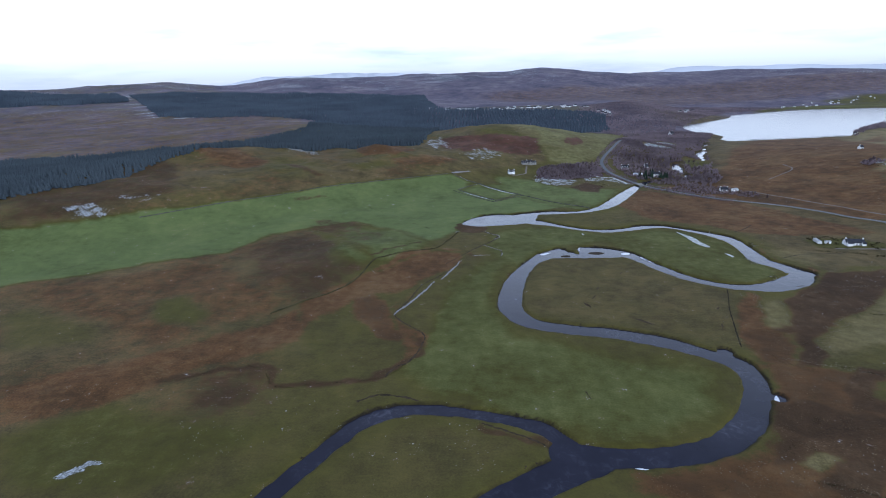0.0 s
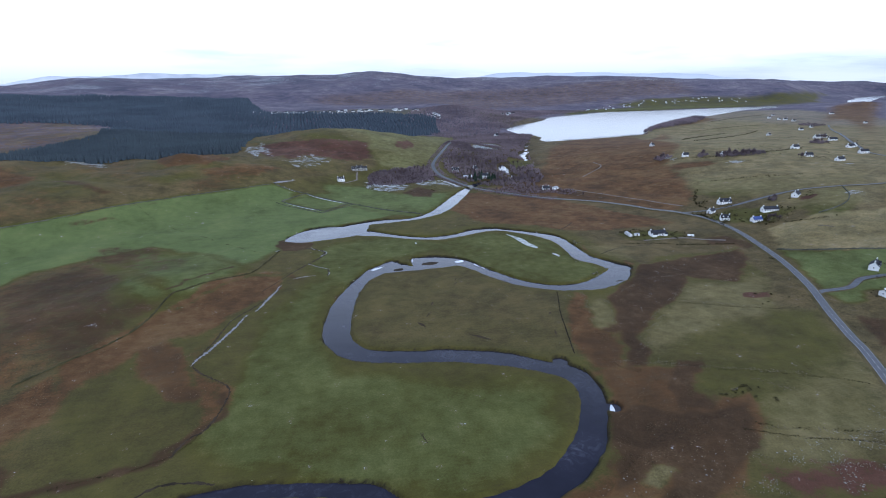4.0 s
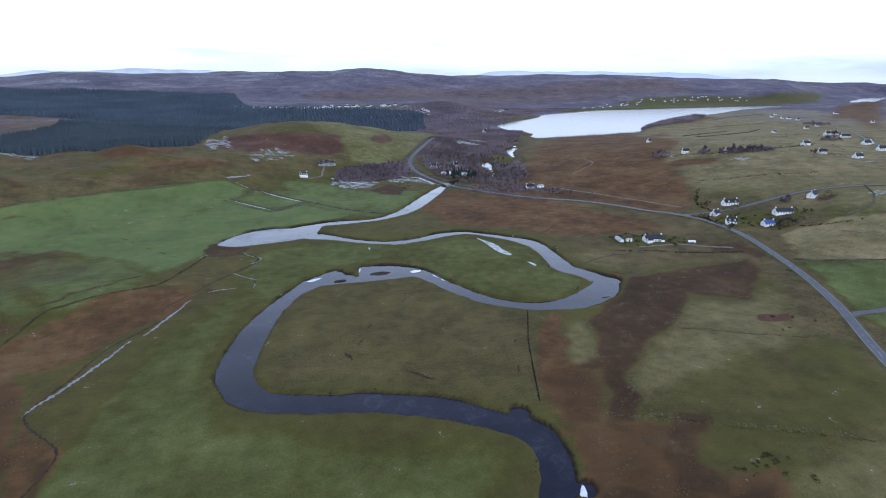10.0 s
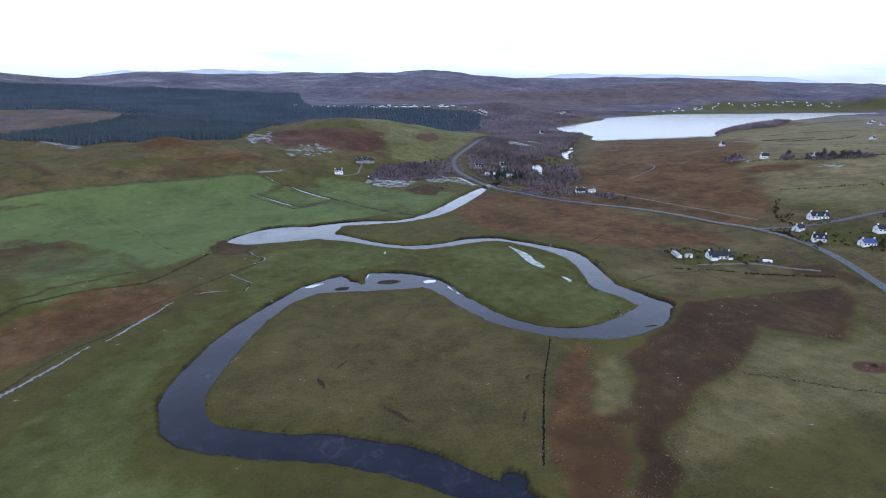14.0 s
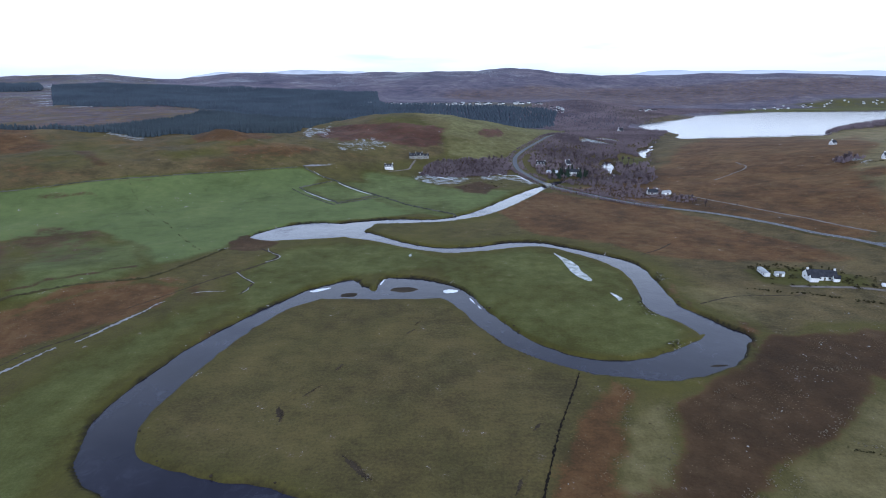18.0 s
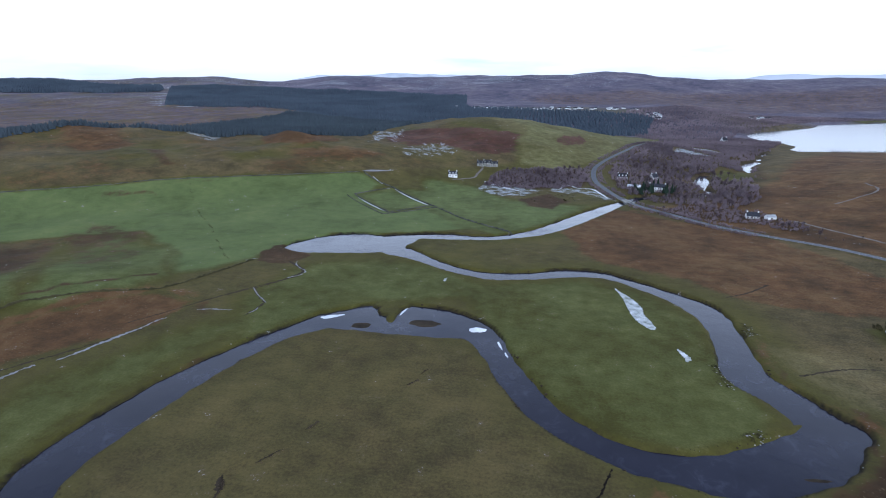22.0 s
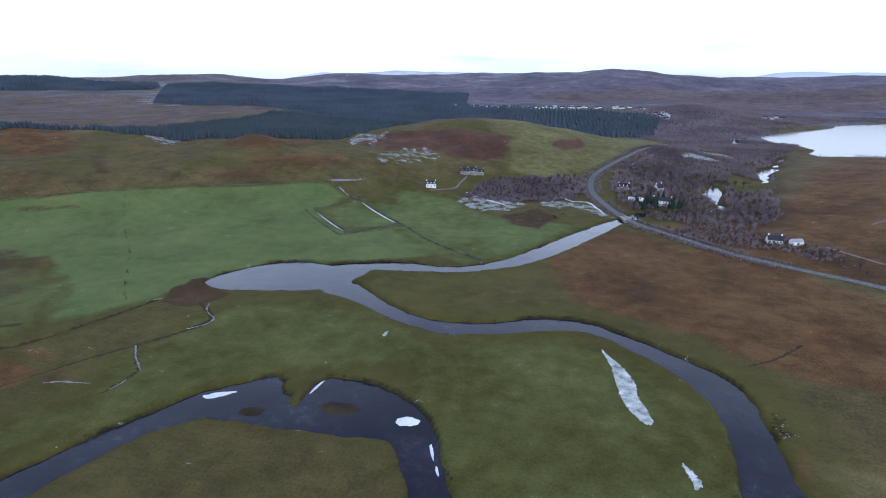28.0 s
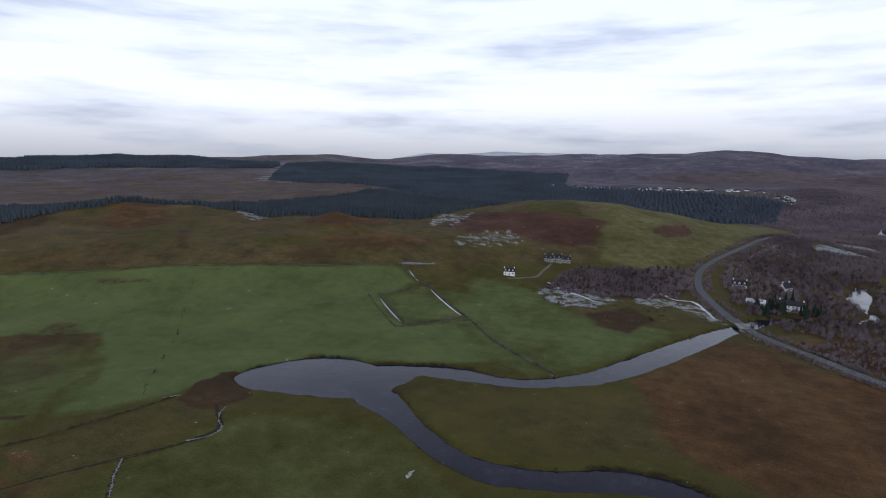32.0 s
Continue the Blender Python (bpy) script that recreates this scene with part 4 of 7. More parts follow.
patch("lush", [(57, 1187), (147, 1020), (205, 956), (79, 625), (33, 566), (-9, 574), (-13, 635)], 0.6, 12)  # grazed side of the hill
patch("tan", [(-65, 771), (57, 1187), (147, 1020), (205, 956), (79, 625), (33, 566), (-9, 574), (-13, 635)], 0.42, 14)  # dry grass on the hill
patch("red", [(35, 703), (62, 733), (68, 698), (43, 658), (32, 672)], 0.7, 6)  # bracken on the hill
patch("tan", [(97, 218), (133, 212), (114, 176), (104, 182), (98, 196)], 0.36, 10)  # dry grass on the far bank
patch("brown", [(97, 222), (98, 216), (91, 190), (98, 182), (111, 174), (107, 163), (101, 178), (92, 187), (91, 204)], 0.6, 8)  # bracken above the bluff
WOOD_NEAR = [(-560, 285), (-508, 344), (-484, 437), (-443, 548), (-337, 562), (-250, 592), (-195, 612), (-185, 680), (-190, 760), (-160, 950), (-40, 1010), (110, 1000), (200, 1040), (215, 1140), (262, 1330), (240, 1390), (126, 1463), (-29, 1495), (-183, 1515), (-215, 1625), (-236, 1800), (-297, 2240), (-503, 2330), (-722, 2350), (-952, 2270), (-1288, 2150), (-1552, 2130), (-1310, 1790), (-985, 1335), (-880, 1312), (-783, 1300), (-640, 1322), (-560, 1300), (-510, 1240), (-462, 1080), (-456, 976), (-440, 900), (-455, 850), (-470, 800), (-509, 742), (-602, 679), (-695, 611), (-803, 582), (-1000, 500), (-1200, 430), (-1200, 150), (-700, 230)]
BRIDGE_WOOD = [(92, 470), (110, 455), (150, 440), (185, 470), (210, 560), (260, 700), (330, 850), (390, 960), (330, 1020), (240, 960), (170, 830), (120, 700), (88, 610), (82, 560), (84, 510)]


def mesh_object(name, verts, faces, material, parent=None, smooth_shade=False):
    me = bpy.data.meshes.new(name)
    verts, faces = np.asarray(verts, np.float32), np.asarray(faces, np.int32)
    sides = faces.shape[1]
    me.vertices.add(len(verts))
    me.vertices.foreach_set("co", verts.ravel())
    me.loops.add(faces.size)
    me.loops.foreach_set("vertex_index", faces.ravel())
    me.polygons.add(len(faces))
    me.polygons.foreach_set("loop_start", np.arange(0, faces.size, sides, dtype=np.int32))
    me.polygons.foreach_set("use_smooth", np.full(len(faces), smooth_shade))
    me.update(calc_edges=True)
    me.materials.append(material)
    ob = new(name, me)
    if parent is not None:
        ob.parent = parent
    return ob


def build_ground():
    xs = spaced(-278, 152, 1.5, -4740, 4740, 1.045)
    ys = spaced(-72, 446, 1.5, -4740, 4740, 1.03)
    gx, gy = np.meshgrid(xs, ys)
    x, y = gx.ravel(), gy.ravel()
    edge = off_river(x, y)
    z = finished(x, y, edge)
    cols = len(xs)
    k = (np.arange(len(ys) - 1)[:, None] * cols + np.arange(cols - 1)).ravel()
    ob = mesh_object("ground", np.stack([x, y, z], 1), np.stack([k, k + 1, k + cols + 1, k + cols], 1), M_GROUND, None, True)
    wx = x + 2.2 * wobble(x, y, 6, 1.0) + 3.5 * wobble(x, y, 17, 2.0)
    wy = y + 2.2 * wobble(x, y, 6, 4.0) + 3.5 * wobble(x, y, 17, 5.0)
    masks = {c: np.zeros(x.shape) for c in ("lush", "brown", "dark", "red", "snow", "tan")}
    # the moor, the far heath with its painted haze, and the river margins
    metres = (x, y, wx, wy)
    x, y = x / PLAN, y / PLAN
    n = -0.57 * (x + 277) + 0.82 * (y - 393)
    a = 0.82 * (x + 277) + 0.57 * (y - 393)
    plain = smooth(x, -330, -180) * (1 - smooth(x, 60, 150)) * (1 - smooth(n, -10, 5)) * smooth(y, -400, -60)
    masks["lush"] = 0.30 * plain + 0.10 * plain * wobble(x, y, 34, 6.0)
    west = (1 - smooth(x, -260, -190)) * (1 - smooth(n, -60, -25))
    masks["brown"] = west * (0.36 + 0.30 * wobble(x, y, 24, 3.0))
    masks["dark"] = west * (0.05 + 0.30 * wobble(x, y, 20, 9.0))
    moor = smooth(n, -4, 10) * (1 - smooth(a, 270, 420))
    masks["brown"] = np.maximum(masks["brown"], moor * (0.24 + 0.26 * wobble(x, y, 30, 8.0)))
    masks["lush"] = np.maximum(masks["lush"], moor * (0.16 + 0.24 * wobble(x, y, 40, 2.5)))
    masks["brown"] = np.maximum(masks["brown"], 0.62 * inside(wx, wy, [(150, 430), (190, 370), (240, 290), (300, 330), (330, 420), (420, 520), (520, 700), (560, 860), (400, 830), (300, 700), (200, 520)], 30))
    # where the ground takes the haze-tinted heath colour
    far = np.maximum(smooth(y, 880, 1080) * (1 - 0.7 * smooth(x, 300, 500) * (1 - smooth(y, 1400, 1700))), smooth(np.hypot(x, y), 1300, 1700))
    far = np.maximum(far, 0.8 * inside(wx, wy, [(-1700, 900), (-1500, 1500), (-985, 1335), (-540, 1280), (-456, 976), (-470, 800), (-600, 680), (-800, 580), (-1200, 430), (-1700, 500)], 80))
    hill = inside(wx, wy, [(-60, 900), (-120, 760), (-60, 640), (60, 600), (100, 690), (170, 830), (190, 960), (60, 1000)], 20)
    masks["lush"] = np.maximum(masks["lush"], (0.48 + 0.16 * wobble(x, y, 30, 1.0)) * hill)
    masks["brown"] = np.maximum(masks["brown"], hill * (0.20 + 0.28 * wobble(x, y, 45, 4.0)))
    # each patch clears what would lie over it
    over = {"lush": ("brown", "dark", "red"), "tan": ("brown", "dark"), "brown": ("dark",)}
    for kind, corners, much, soft in COVER:
        ice = kind == "ice"
        here = inside(metres[0] if ice else wx, metres[1] if ice else wy, corners, soft)
        kind = "snow" if ice else kind
        for k in over.get(kind, ()):
            masks[k] = masks[k] * (1 - here)
        if kind == "lush":
            masks[kind] = masks[kind] * (1 - here) + here * much
        else:
            masks[kind] = np.maximum(masks[kind], much * here)
    masks["lush"] = np.maximum(masks["lush"], 0.4 * (1 - smooth(edge, 2, 40)) * (x < 115))
    neck = inside(wx, wy, [(-96, 118), (-88, 165), (-78, 196), (-55, 206), (-8, 203), (14, 162), (38, 139), (28, 108), (10, 66), (-22, 82), (-70, 97), (-88, 106)], 14)
    masks["lush"] = masks["lush"] * (1 - 0.42 * neck)
    high = smooth(z, 90, 190) * smooth(np.hypot(x, y), 2100, 3200)
    masks["snow"] = np.maximum(masks["snow"], (0.24 * high + 0.30 * wobble(x, y, 110, 3.0) + 0.2 * wobble(x, y, 45, 1.0)) * (high > 0.05))
    turn = np.degrees(np.arctan2(x, y))
    streak = smooth(np.hypot(x, y), 2300, 2700) * smooth(turn, -60, -45) * (1 - smooth(turn, 2, 12))
    masks["snow"] = np.maximum(masks["snow"], streak * (0.19 + 0.28 * wobble(x * 0.35, y, 60, 3.0) + 0.2 * wobble(x * 0.4, y, 27, 1.0)))
    me = ob.data
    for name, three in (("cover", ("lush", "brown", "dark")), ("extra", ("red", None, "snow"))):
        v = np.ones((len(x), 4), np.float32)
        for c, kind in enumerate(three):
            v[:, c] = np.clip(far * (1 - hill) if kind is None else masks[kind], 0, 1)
        if name == "extra":
            cut = np.zeros(len(x))
            by = np.nonzero(np.abs(edge) < 6)[0]
            cut[by] = cut_bank(metres[0][by], metres[1][by])
            v[:, 3] = smooth(edge, -2.4, -1.3) * (1 - smooth(edge, -1.1 + 0.9 * cut, -0.3 + 1.2 * cut)) * (0.25 + 0.75 * cut)
        me.attributes.new(name, "FLOAT_COLOR", "POINT").data.foreach_set("color", v.ravel())
    me.attributes.new("pale", "FLOAT", "POINT").data.foreach_set("value", masks["tan"].astype(np.float32))
    tagged(ob, "wide river plain of turf and brown heath", "ground", kind="structure")
    return ob


ground = build_ground()


def sheet(name, corners, z, material, label):
    me = bpy.data.meshes.new(name)
    me.from_pydata([(x * PLAN, y * PLAN, z) for x, y in corners], [], [tuple(range(len(corners)))])
    me.materials.append(material)
    return tagged(new(name, me), label, "water", kind="structure")


sheet("river_water", [(-420, -420), (140, -420), (140, 470), (330, 780), (270, 900), (60, 470), (-420, 470)], -1.35, M_RIVER, "dark slow river winding through the meadows")
sheet("loch_water", [(330, 800), (1000, 800), (4300, 1300), (4300, 2600), (900, 1700), (330, 1250)], -4.5, M_LOCH, "pale still loch under a white sky")


# ---- helpers for things ----
def part(name, made, material, parent, label="", smooth_shade=False):
    """One mesh object from (verts, faces) under a thing or a part."""
    me = bpy.data.meshes.new(name)
    me.from_pydata([tuple(v) for v in made[0]], [], [tuple(f) for f in made[1]])
    me.materials.append(material)
    if smooth_shade:
        me.polygons.foreach_set("use_smooth", [True] * len(me.polygons))
    ob = new(name, me)
    ob.parent = parent
    return tagged(ob, label)


def thing(name, x, y, turn=0.0, label="", category="", group="", z=None):
    ob = new(name)
    ob.empty_display_size = 0.5
    x, y = x * PLAN, y * PLAN
    ob.matrix_basis = pose(x, y, ground_at(x, y) if z is None else z, 0, 0, turn)
    return tagged(ob, label, category, group)


def joined(*pieces):
    verts, faces = [], []
    for v, f in pieces:
        k = len(verts)
        verts += list(v)
        faces += [tuple(i + k for i in q) for q in f]
    return verts, faces


def block(x0, x1, y0, y1, z0, z1, taper=0.0):
    t = taper
    v = [(x0, y0, z0), (x1, y0, z0), (x1, y1, z0), (x0, y1, z0), (x0 + t, y0 + t, z1), (x1 - t, y0 + t, z1), (x1 - t, y1 - t, z1), (x0 + t, y1 - t, z1)]
    return v, [(3, 2, 1, 0), (4, 5, 6, 7), (0, 1, 5, 4), (1, 2, 6, 5), (2, 3, 7, 6), (3, 0, 4, 7)]


def gabled(x0, x1, y0, y1, z0, eave, ridge):
    """Walls with gables at both ends; the ridge runs along x."""
    ym = (y0 + y1) / 2
    v = [(x0, y0, z0), (x1, y0, z0), (x1, y1, z0), (x0, y1, z0), (x0, y0, eave), (x1, y0, eave), (x1, y1, eave), (x0, y1, eave), (x0, ym, ridge), (x1, ym, ridge)]
    return v, [(0, 1, 5, 4), (2, 3, 7, 6), (1, 2, 6, 9, 5), (3, 0, 4, 8, 7), (4, 5, 9, 8), (6, 7, 8, 9), (3, 2, 1, 0)]


def pitched(x0, x1, y0, y1, eave, ridge, over=0.35, thick=0.16):
    """Two roof slabs with overhang and thickness."""
    ym, slope = (y0 + y1) / 2, (ridge - eave) / ((y1 - y0) / 2)
    a, b, lo = x0 - over, x1 + over, eave - over * slope
    v = []
    for up in (0.03, 0.03 + thick):
        v += [(a, y0 - over, lo + up), (b, y0 - over, lo + up), (b, ym, ridge + up), (a, ym, ridge + up), (a, y1 + over, lo + up), (b, y1 + over, lo + up)]
    f = [(6, 7, 8, 9), (9, 8, 11, 10), (3, 2, 1, 0), (4, 5, 2, 3), (0, 1, 7, 6), (5, 4, 10, 11), (0, 6, 9, 3), (3, 9, 10, 4), (1, 2, 8, 7), (2, 5, 11, 8)]
    return v, f


def turned(made, degrees, dx=0.0, dy=0.0, dz=0.0):
    c, s = math.cos(radians(degrees)), math.sin(radians(degrees))
    return [(x * c - y * s + dx, x * s + y * c + dy, z + dz) for x, y, z in made[0]], made[1]


def stone_shape(rng, size=1.0, flat=0.6):
    ico = [(-0.53, 0, 0.85), (0.53, 0, 0.85), (-0.53, 0, -0.85), (0.53, 0, -0.85), (0, 0.85, 0.53), (0, 0.85, -0.53), (0, -0.85, 0.53), (0, -0.85, -0.53), (0.85, 0.53, 0), (-0.85, 0.53, 0), (0.85, -0.53, 0), (-0.85, -0.53, 0)]
    f = [(0, 4, 1), (0, 9, 4), (9, 5, 4), (4, 5, 8), (4, 8, 1), (8, 10, 1), (8, 3, 10), (5, 3, 8), (5, 2, 3), (2, 7, 3), (7, 10, 3), (7, 6, 10), (7, 11, 6), (11, 0, 6), (0, 1, 6), (6, 1, 10), (9, 0, 11), (9, 11, 2), (9, 2, 5), (7, 2, 11)]
    return [(x * size * rng.uniform(0.7, 1.2), y * size * rng.uniform(0.7, 1.2), z * size * flat * rng.uniform(0.7, 1.2) + size * flat * 0.4) for x, y, z in ico], f


def spruce_shape(rng, height=1.0, rings=3, sides=7):
    v, f = [], []
    for r in range(rings):
        low, top, wide = 0.08 + 0.27 * r, 0.55 + 0.45 * (r + 1) / rings if r < rings - 1 else 1.0, (0.37 if rings < 3 else 0.23) * (1 - 0.26 * r)
        k = len(v)
        for s in range(sides):
            a = 2 * math.pi * (s + rng.uniform(-0.3, 0.3)) / sides
            w = wide * rng.uniform(0.7, 1.15)
            v.append((w * math.cos(a) * height, w * math.sin(a) * height, (low + rng.uniform(-0.04, 0.04)) * height))
        v.append((rng.uniform(-0.01, 0.01), rng.uniform(-0.01, 0.01), top * height))
        f += [(k + s, k + (s + 1) % sides, k + sides) for s in range(sides)]
    return v, f


def limb(v, f, a, b, ra, rb):
    """A three-sided tapered stick from a to b."""
    d = (Vector(b) - Vector(a)).normalized()
    u = d.orthogonal().normalized()
    w = d.cross(u)
    k = len(v)
    for c, r in ((a, ra), (b, rb)):
        for s in range(3):
            t = 2.0944 * s
            v.append(tuple(Vector(c) + u * (r * math.cos(t)) + w * (r * math.sin(t))))
    f += [(k, k + 1, k + 4), (k, k + 4, k + 3), (k + 1, k + 2, k + 5), (k + 1, k + 5, k + 4), (k + 2, k, k + 3), (k + 2, k + 3, k + 5)]


def bare_tree(rng, height, wide):
    """A trunk with limbs, and a crown of fine twigs with gaps."""
    tv, tf, cv, cf = [], [], [], []
    lean = (rng.uniform(-0.06, 0.06) * height, rng.uniform(-0.06, 0.06) * height)
    fork = (lean[0] * 0.4, lean[1] * 0.4, height * rng.uniform(0.28, 0.4))
    limb(tv, tf, (0, 0, -0.3), fork, 0.030 * height, 0.020 * height)
    ends = []
    for k in range(rng.randint(6, 8)):
        a, up = 2 * math.pi * (k * 0.38 + rng.uniform(-0.1, 0.1)), rng.uniform(0.55, 0.98)
        spread = wide * 0.5 * rng.uniform(0.35, 0.85) * (1.25 - up * 0.7)
        tip = (lean[0] + spread * math.cos(a), lean[1] + spread * math.sin(a), height * up * 0.9)
        limb(tv, tf, fork, tip, 0.012 * height, 0.004 * height)
        ends.append((fork, tip))
    for k in range(120):
        a, b = rng.choice(ends)
        s = rng.uniform(0.3, 1.0)
        p = Vector(a).lerp(Vector(b), s)
        d = Vector((rng.gauss(0, 0.75), rng.gauss(0, 0.75), rng.uniform(0.1, 1.0))).normalized()
        q = p + d * height * rng.uniform(0.10, 0.24)
        side = d.orthogonal().normalized() * height * rng.uniform(0.010, 0.024)
        k0 = len(cv)
        m = (p + q) / 2 + Vector((rng.uniform(-1, 1), rng.uniform(-1, 1), rng.uniform(-1, 1))) * height * 0.025
        cv += [tuple(p), tuple(m + side), tuple(q), tuple(m - side)]
        cf += [(k0, k0 + 1, k0 + 2), (k0, k0 + 2, k0 + 3)]
    return (tv, tf), (cv, cf)


def bush_shape(rng, size=1.0, blades=34):
    v, f = [], []
    for k in range(blades):
        a, e, r = rng.uniform(0, 6.283), rng.uniform(0.05, 1.4), rng.uniform(0.55, 1.0)
        c = Vector((math.cos(a) * math.cos(e), math.sin(a) * math.cos(e), 0.85 * math.sin(e))) * size * r
        u = Vector((rng.gauss(0, 1), rng.gauss(0, 1), rng.gauss(0, 0.6))).normalized() * size * 0.34
        w = Vector((rng.gauss(0, 1), rng.gauss(0, 1), rng.gauss(0, 1))).normalized() * size * 0.26
        q = len(v)
        v += [tuple(c - u), tuple(c + w), tuple(c + u)]
        f.append((q, q + 1, q + 2))
    return v, f


def thicket_shape(rng, blades=72):
    """Bare branches and twigs fanning up into an uneven rounded crown."""
    v, f = [], []
    for k in range(blades):
        a, e = rng.uniform(0, 6.283), rng.uniform(0.15, 1.5)
        r = rng.uniform(0.75, 1.05) * (0.8 + 0.25 * math.sin(3 * a))
        tip = Vector((0.52 * math.cos(a) * math.cos(e) * r, 0.52 * math.sin(a) * math.cos(e) * r, 0.32 + 0.66 * math.sin(e) * r))
        root = Vector((tip.x * rng.uniform(0.1, 0.75), tip.y * rng.uniform(0.1, 0.75), tip.z * rng.uniform(0.2, 0.7)))
        side = Vector((rng.gauss(0, 1), rng.gauss(0, 1), rng.gauss(0, 0.4))).normalized() * rng.uniform(0.014, 0.034)
        q = len(v)
        v += [tuple(root - side), tuple(root + side), tuple(tip)]
        f.append((q, q + 1, q + 2))
    return v, f


def tuft_shape(rng, size=1.0, blades=9):
    v, f = [], []
    for k in range(blades):
        a, r = rng.uniform(0, 6.283), size * rng.uniform(0.2, 0.8)
        q, t = len(v), rng.uniform(0, 6.283)
        dx, dy = 0.22 * size * math.cos(t), 0.22 * size * math.sin(t)
        x, y = 0.4 * r * math.cos(a), 0.4 * r * math.sin(a)
        v += [(x - dx, y - dy, -0.05), (x + dx, y + dy, -0.05), (r * math.cos(a), r * math.sin(a), size * rng.uniform(0.5, 1.0))]
        f.append((q, q + 1, q + 2))
    return v, f


def scattered(name, x, y, shapes, sizes, material, label, category, sink=0.0, seed=1, kind="stuff"):
    """Many small pieces as one mesh: each a turned and scaled copy of one of the shapes, on the ground."""
    rng = np.random.default_rng(seed)
    z = finished(x, y) - sink
    all_v, all_f, k = [], [], 0
    pick = rng.integers(0, len(shapes), len(x))
    for s, (v, f) in enumerate(shapes):
        m = np.nonzero(pick == s)[0]
        if not len(m):
            continue
        v, f = np.array(v, float), np.array(f, int)
        t, c = rng.uniform(0, 6.283, len(m)), np.asarray(sizes)[m]
        cx, sx = np.cos(t)[:, None], np.sin(t)[:, None]
        p = np.stack([(v[:, 0] * cx - v[:, 1] * sx) * c[:, None] + x[m, None], (v[:, 0] * sx + v[:, 1] * cx) * c[:, None] + y[m, None], v[:, 2] * c[:, None] + z[m, None]], -1)
        all_v.append(p.reshape(-1, 3))
        all_f.append((f[None] + (np.arange(len(m)) * len(v))[:, None, None] + k).reshape(-1, f.shape[1]))
        k += len(m) * len(v)
    ob = mesh_object(name, np.concatenate(all_v), np.concatenate(all_f), material)
    return tagged(ob, label, category, kind=kind)


def random_in(corners, count, seed, gap=2.0):
    """Up to count places inside an outline, off the river."""
    rng = np.random.default_rng(seed)
    p = np.array(corners, float) * PLAN
    lo, hi = p.min(0), p.max(0)
    x, y = rng.uniform(lo[0], hi[0], count * 4), rng.uniform(lo[1], hi[1], count * 4)
    ok = inside(x + 5 * wobble(x, y, 9.0, 1.0), y + 5 * wobble(x, y, 8.0, 4.0), corners, 1.0) > 0.5
    x, y = x[ok], y[ok]
    ok = off_river(x, y) > gap
    return x[ok][:count], y[ok][:count]


def draped(name, points, width, lift, material, label, category, kind="structure", wave=0.0, step=2.0, parent=None, smooth_over=0, dip=None):
    """A strip laid over the ground along a smooth line."""
    line = curve_through([(p[0] * PLAN, p[1] * PLAN, p[2] * PLAN if len(p) > 2 else width) for p in points], step)
    d = np.gradient(line[:, :2], axis=0)
    d /= np.hypot(d[:, 0], d[:, 1])[:, None] + 1e-9
    n = np.stack([-d[:, 1], d[:, 0]], 1)
    half = 0.5 * line[:, 2:3]
    rng = np.random.default_rng(len(line))
    rows = []
    zc = finished(line[:, 0], line[:, 1])
    if smooth_over:
        k = np.ones(smooth_over) / smooth_over
        for s in (-1, 1):
            e = line[:, :2] + n * half * s
            zc = np.maximum(zc, finished(e[:, 0], e[:, 1]))
        even = np.convolve(np.pad(zc, smooth_over, mode="edge"), k, "same")[smooth_over:-smooth_over]
        even = np.maximum(even, zc - 0.2)
        zc = np.convolve(np.pad(even, 3, mode="edge"), np.ones(5) / 5, "same")[3:-3]
    for s in (-1.0, -0.35, 0.35, 1.0):
        p = line[:, :2] + n * half * s + (n * rng.uniform(-wave, wave, (len(line), 1)) if abs(s) == 1 else 0)
        z = zc if smooth_over else finished(p[:, 0], p[:, 1])
        rows.append(np.column_stack([p, z + lift]))
    if smooth_over:
        verge = []
        for s in (-1, 1):
            side = rows[0] if s < 0 else rows[-1]
            foot = side.copy()
            foot[:, :2] += n * s * 2.6
            foot[:, 2] = np.minimum(finished(foot[:, 0], foot[:, 1]) - 0.15, side[:, 2] - 0.1)
            low = side.copy()
            low[:, 2] -= 0.03
            verge.append((foot, low) if s < 0 else (low, foot))
    v = np.concatenate(rows)
    m, r = len(line), len(rows)
    i = (np.arange(r - 1)[:, None] * m + np.arange(m - 1)).ravel()
    ob = mesh_object(name, v, np.stack([i, i + 1, i + m + 1, i + m], 1), material, parent, True)
    if smooth_over:
        i = np.arange(m - 1)
        for a, b in verge:
            mesh_object("verge", np.concatenate([a, b]), np.stack([i, i + 1, i + m + 1, i + m], 1), M_VERGE, ob, True)
    return tagged(ob, label, category, kind=kind), line, n, zc


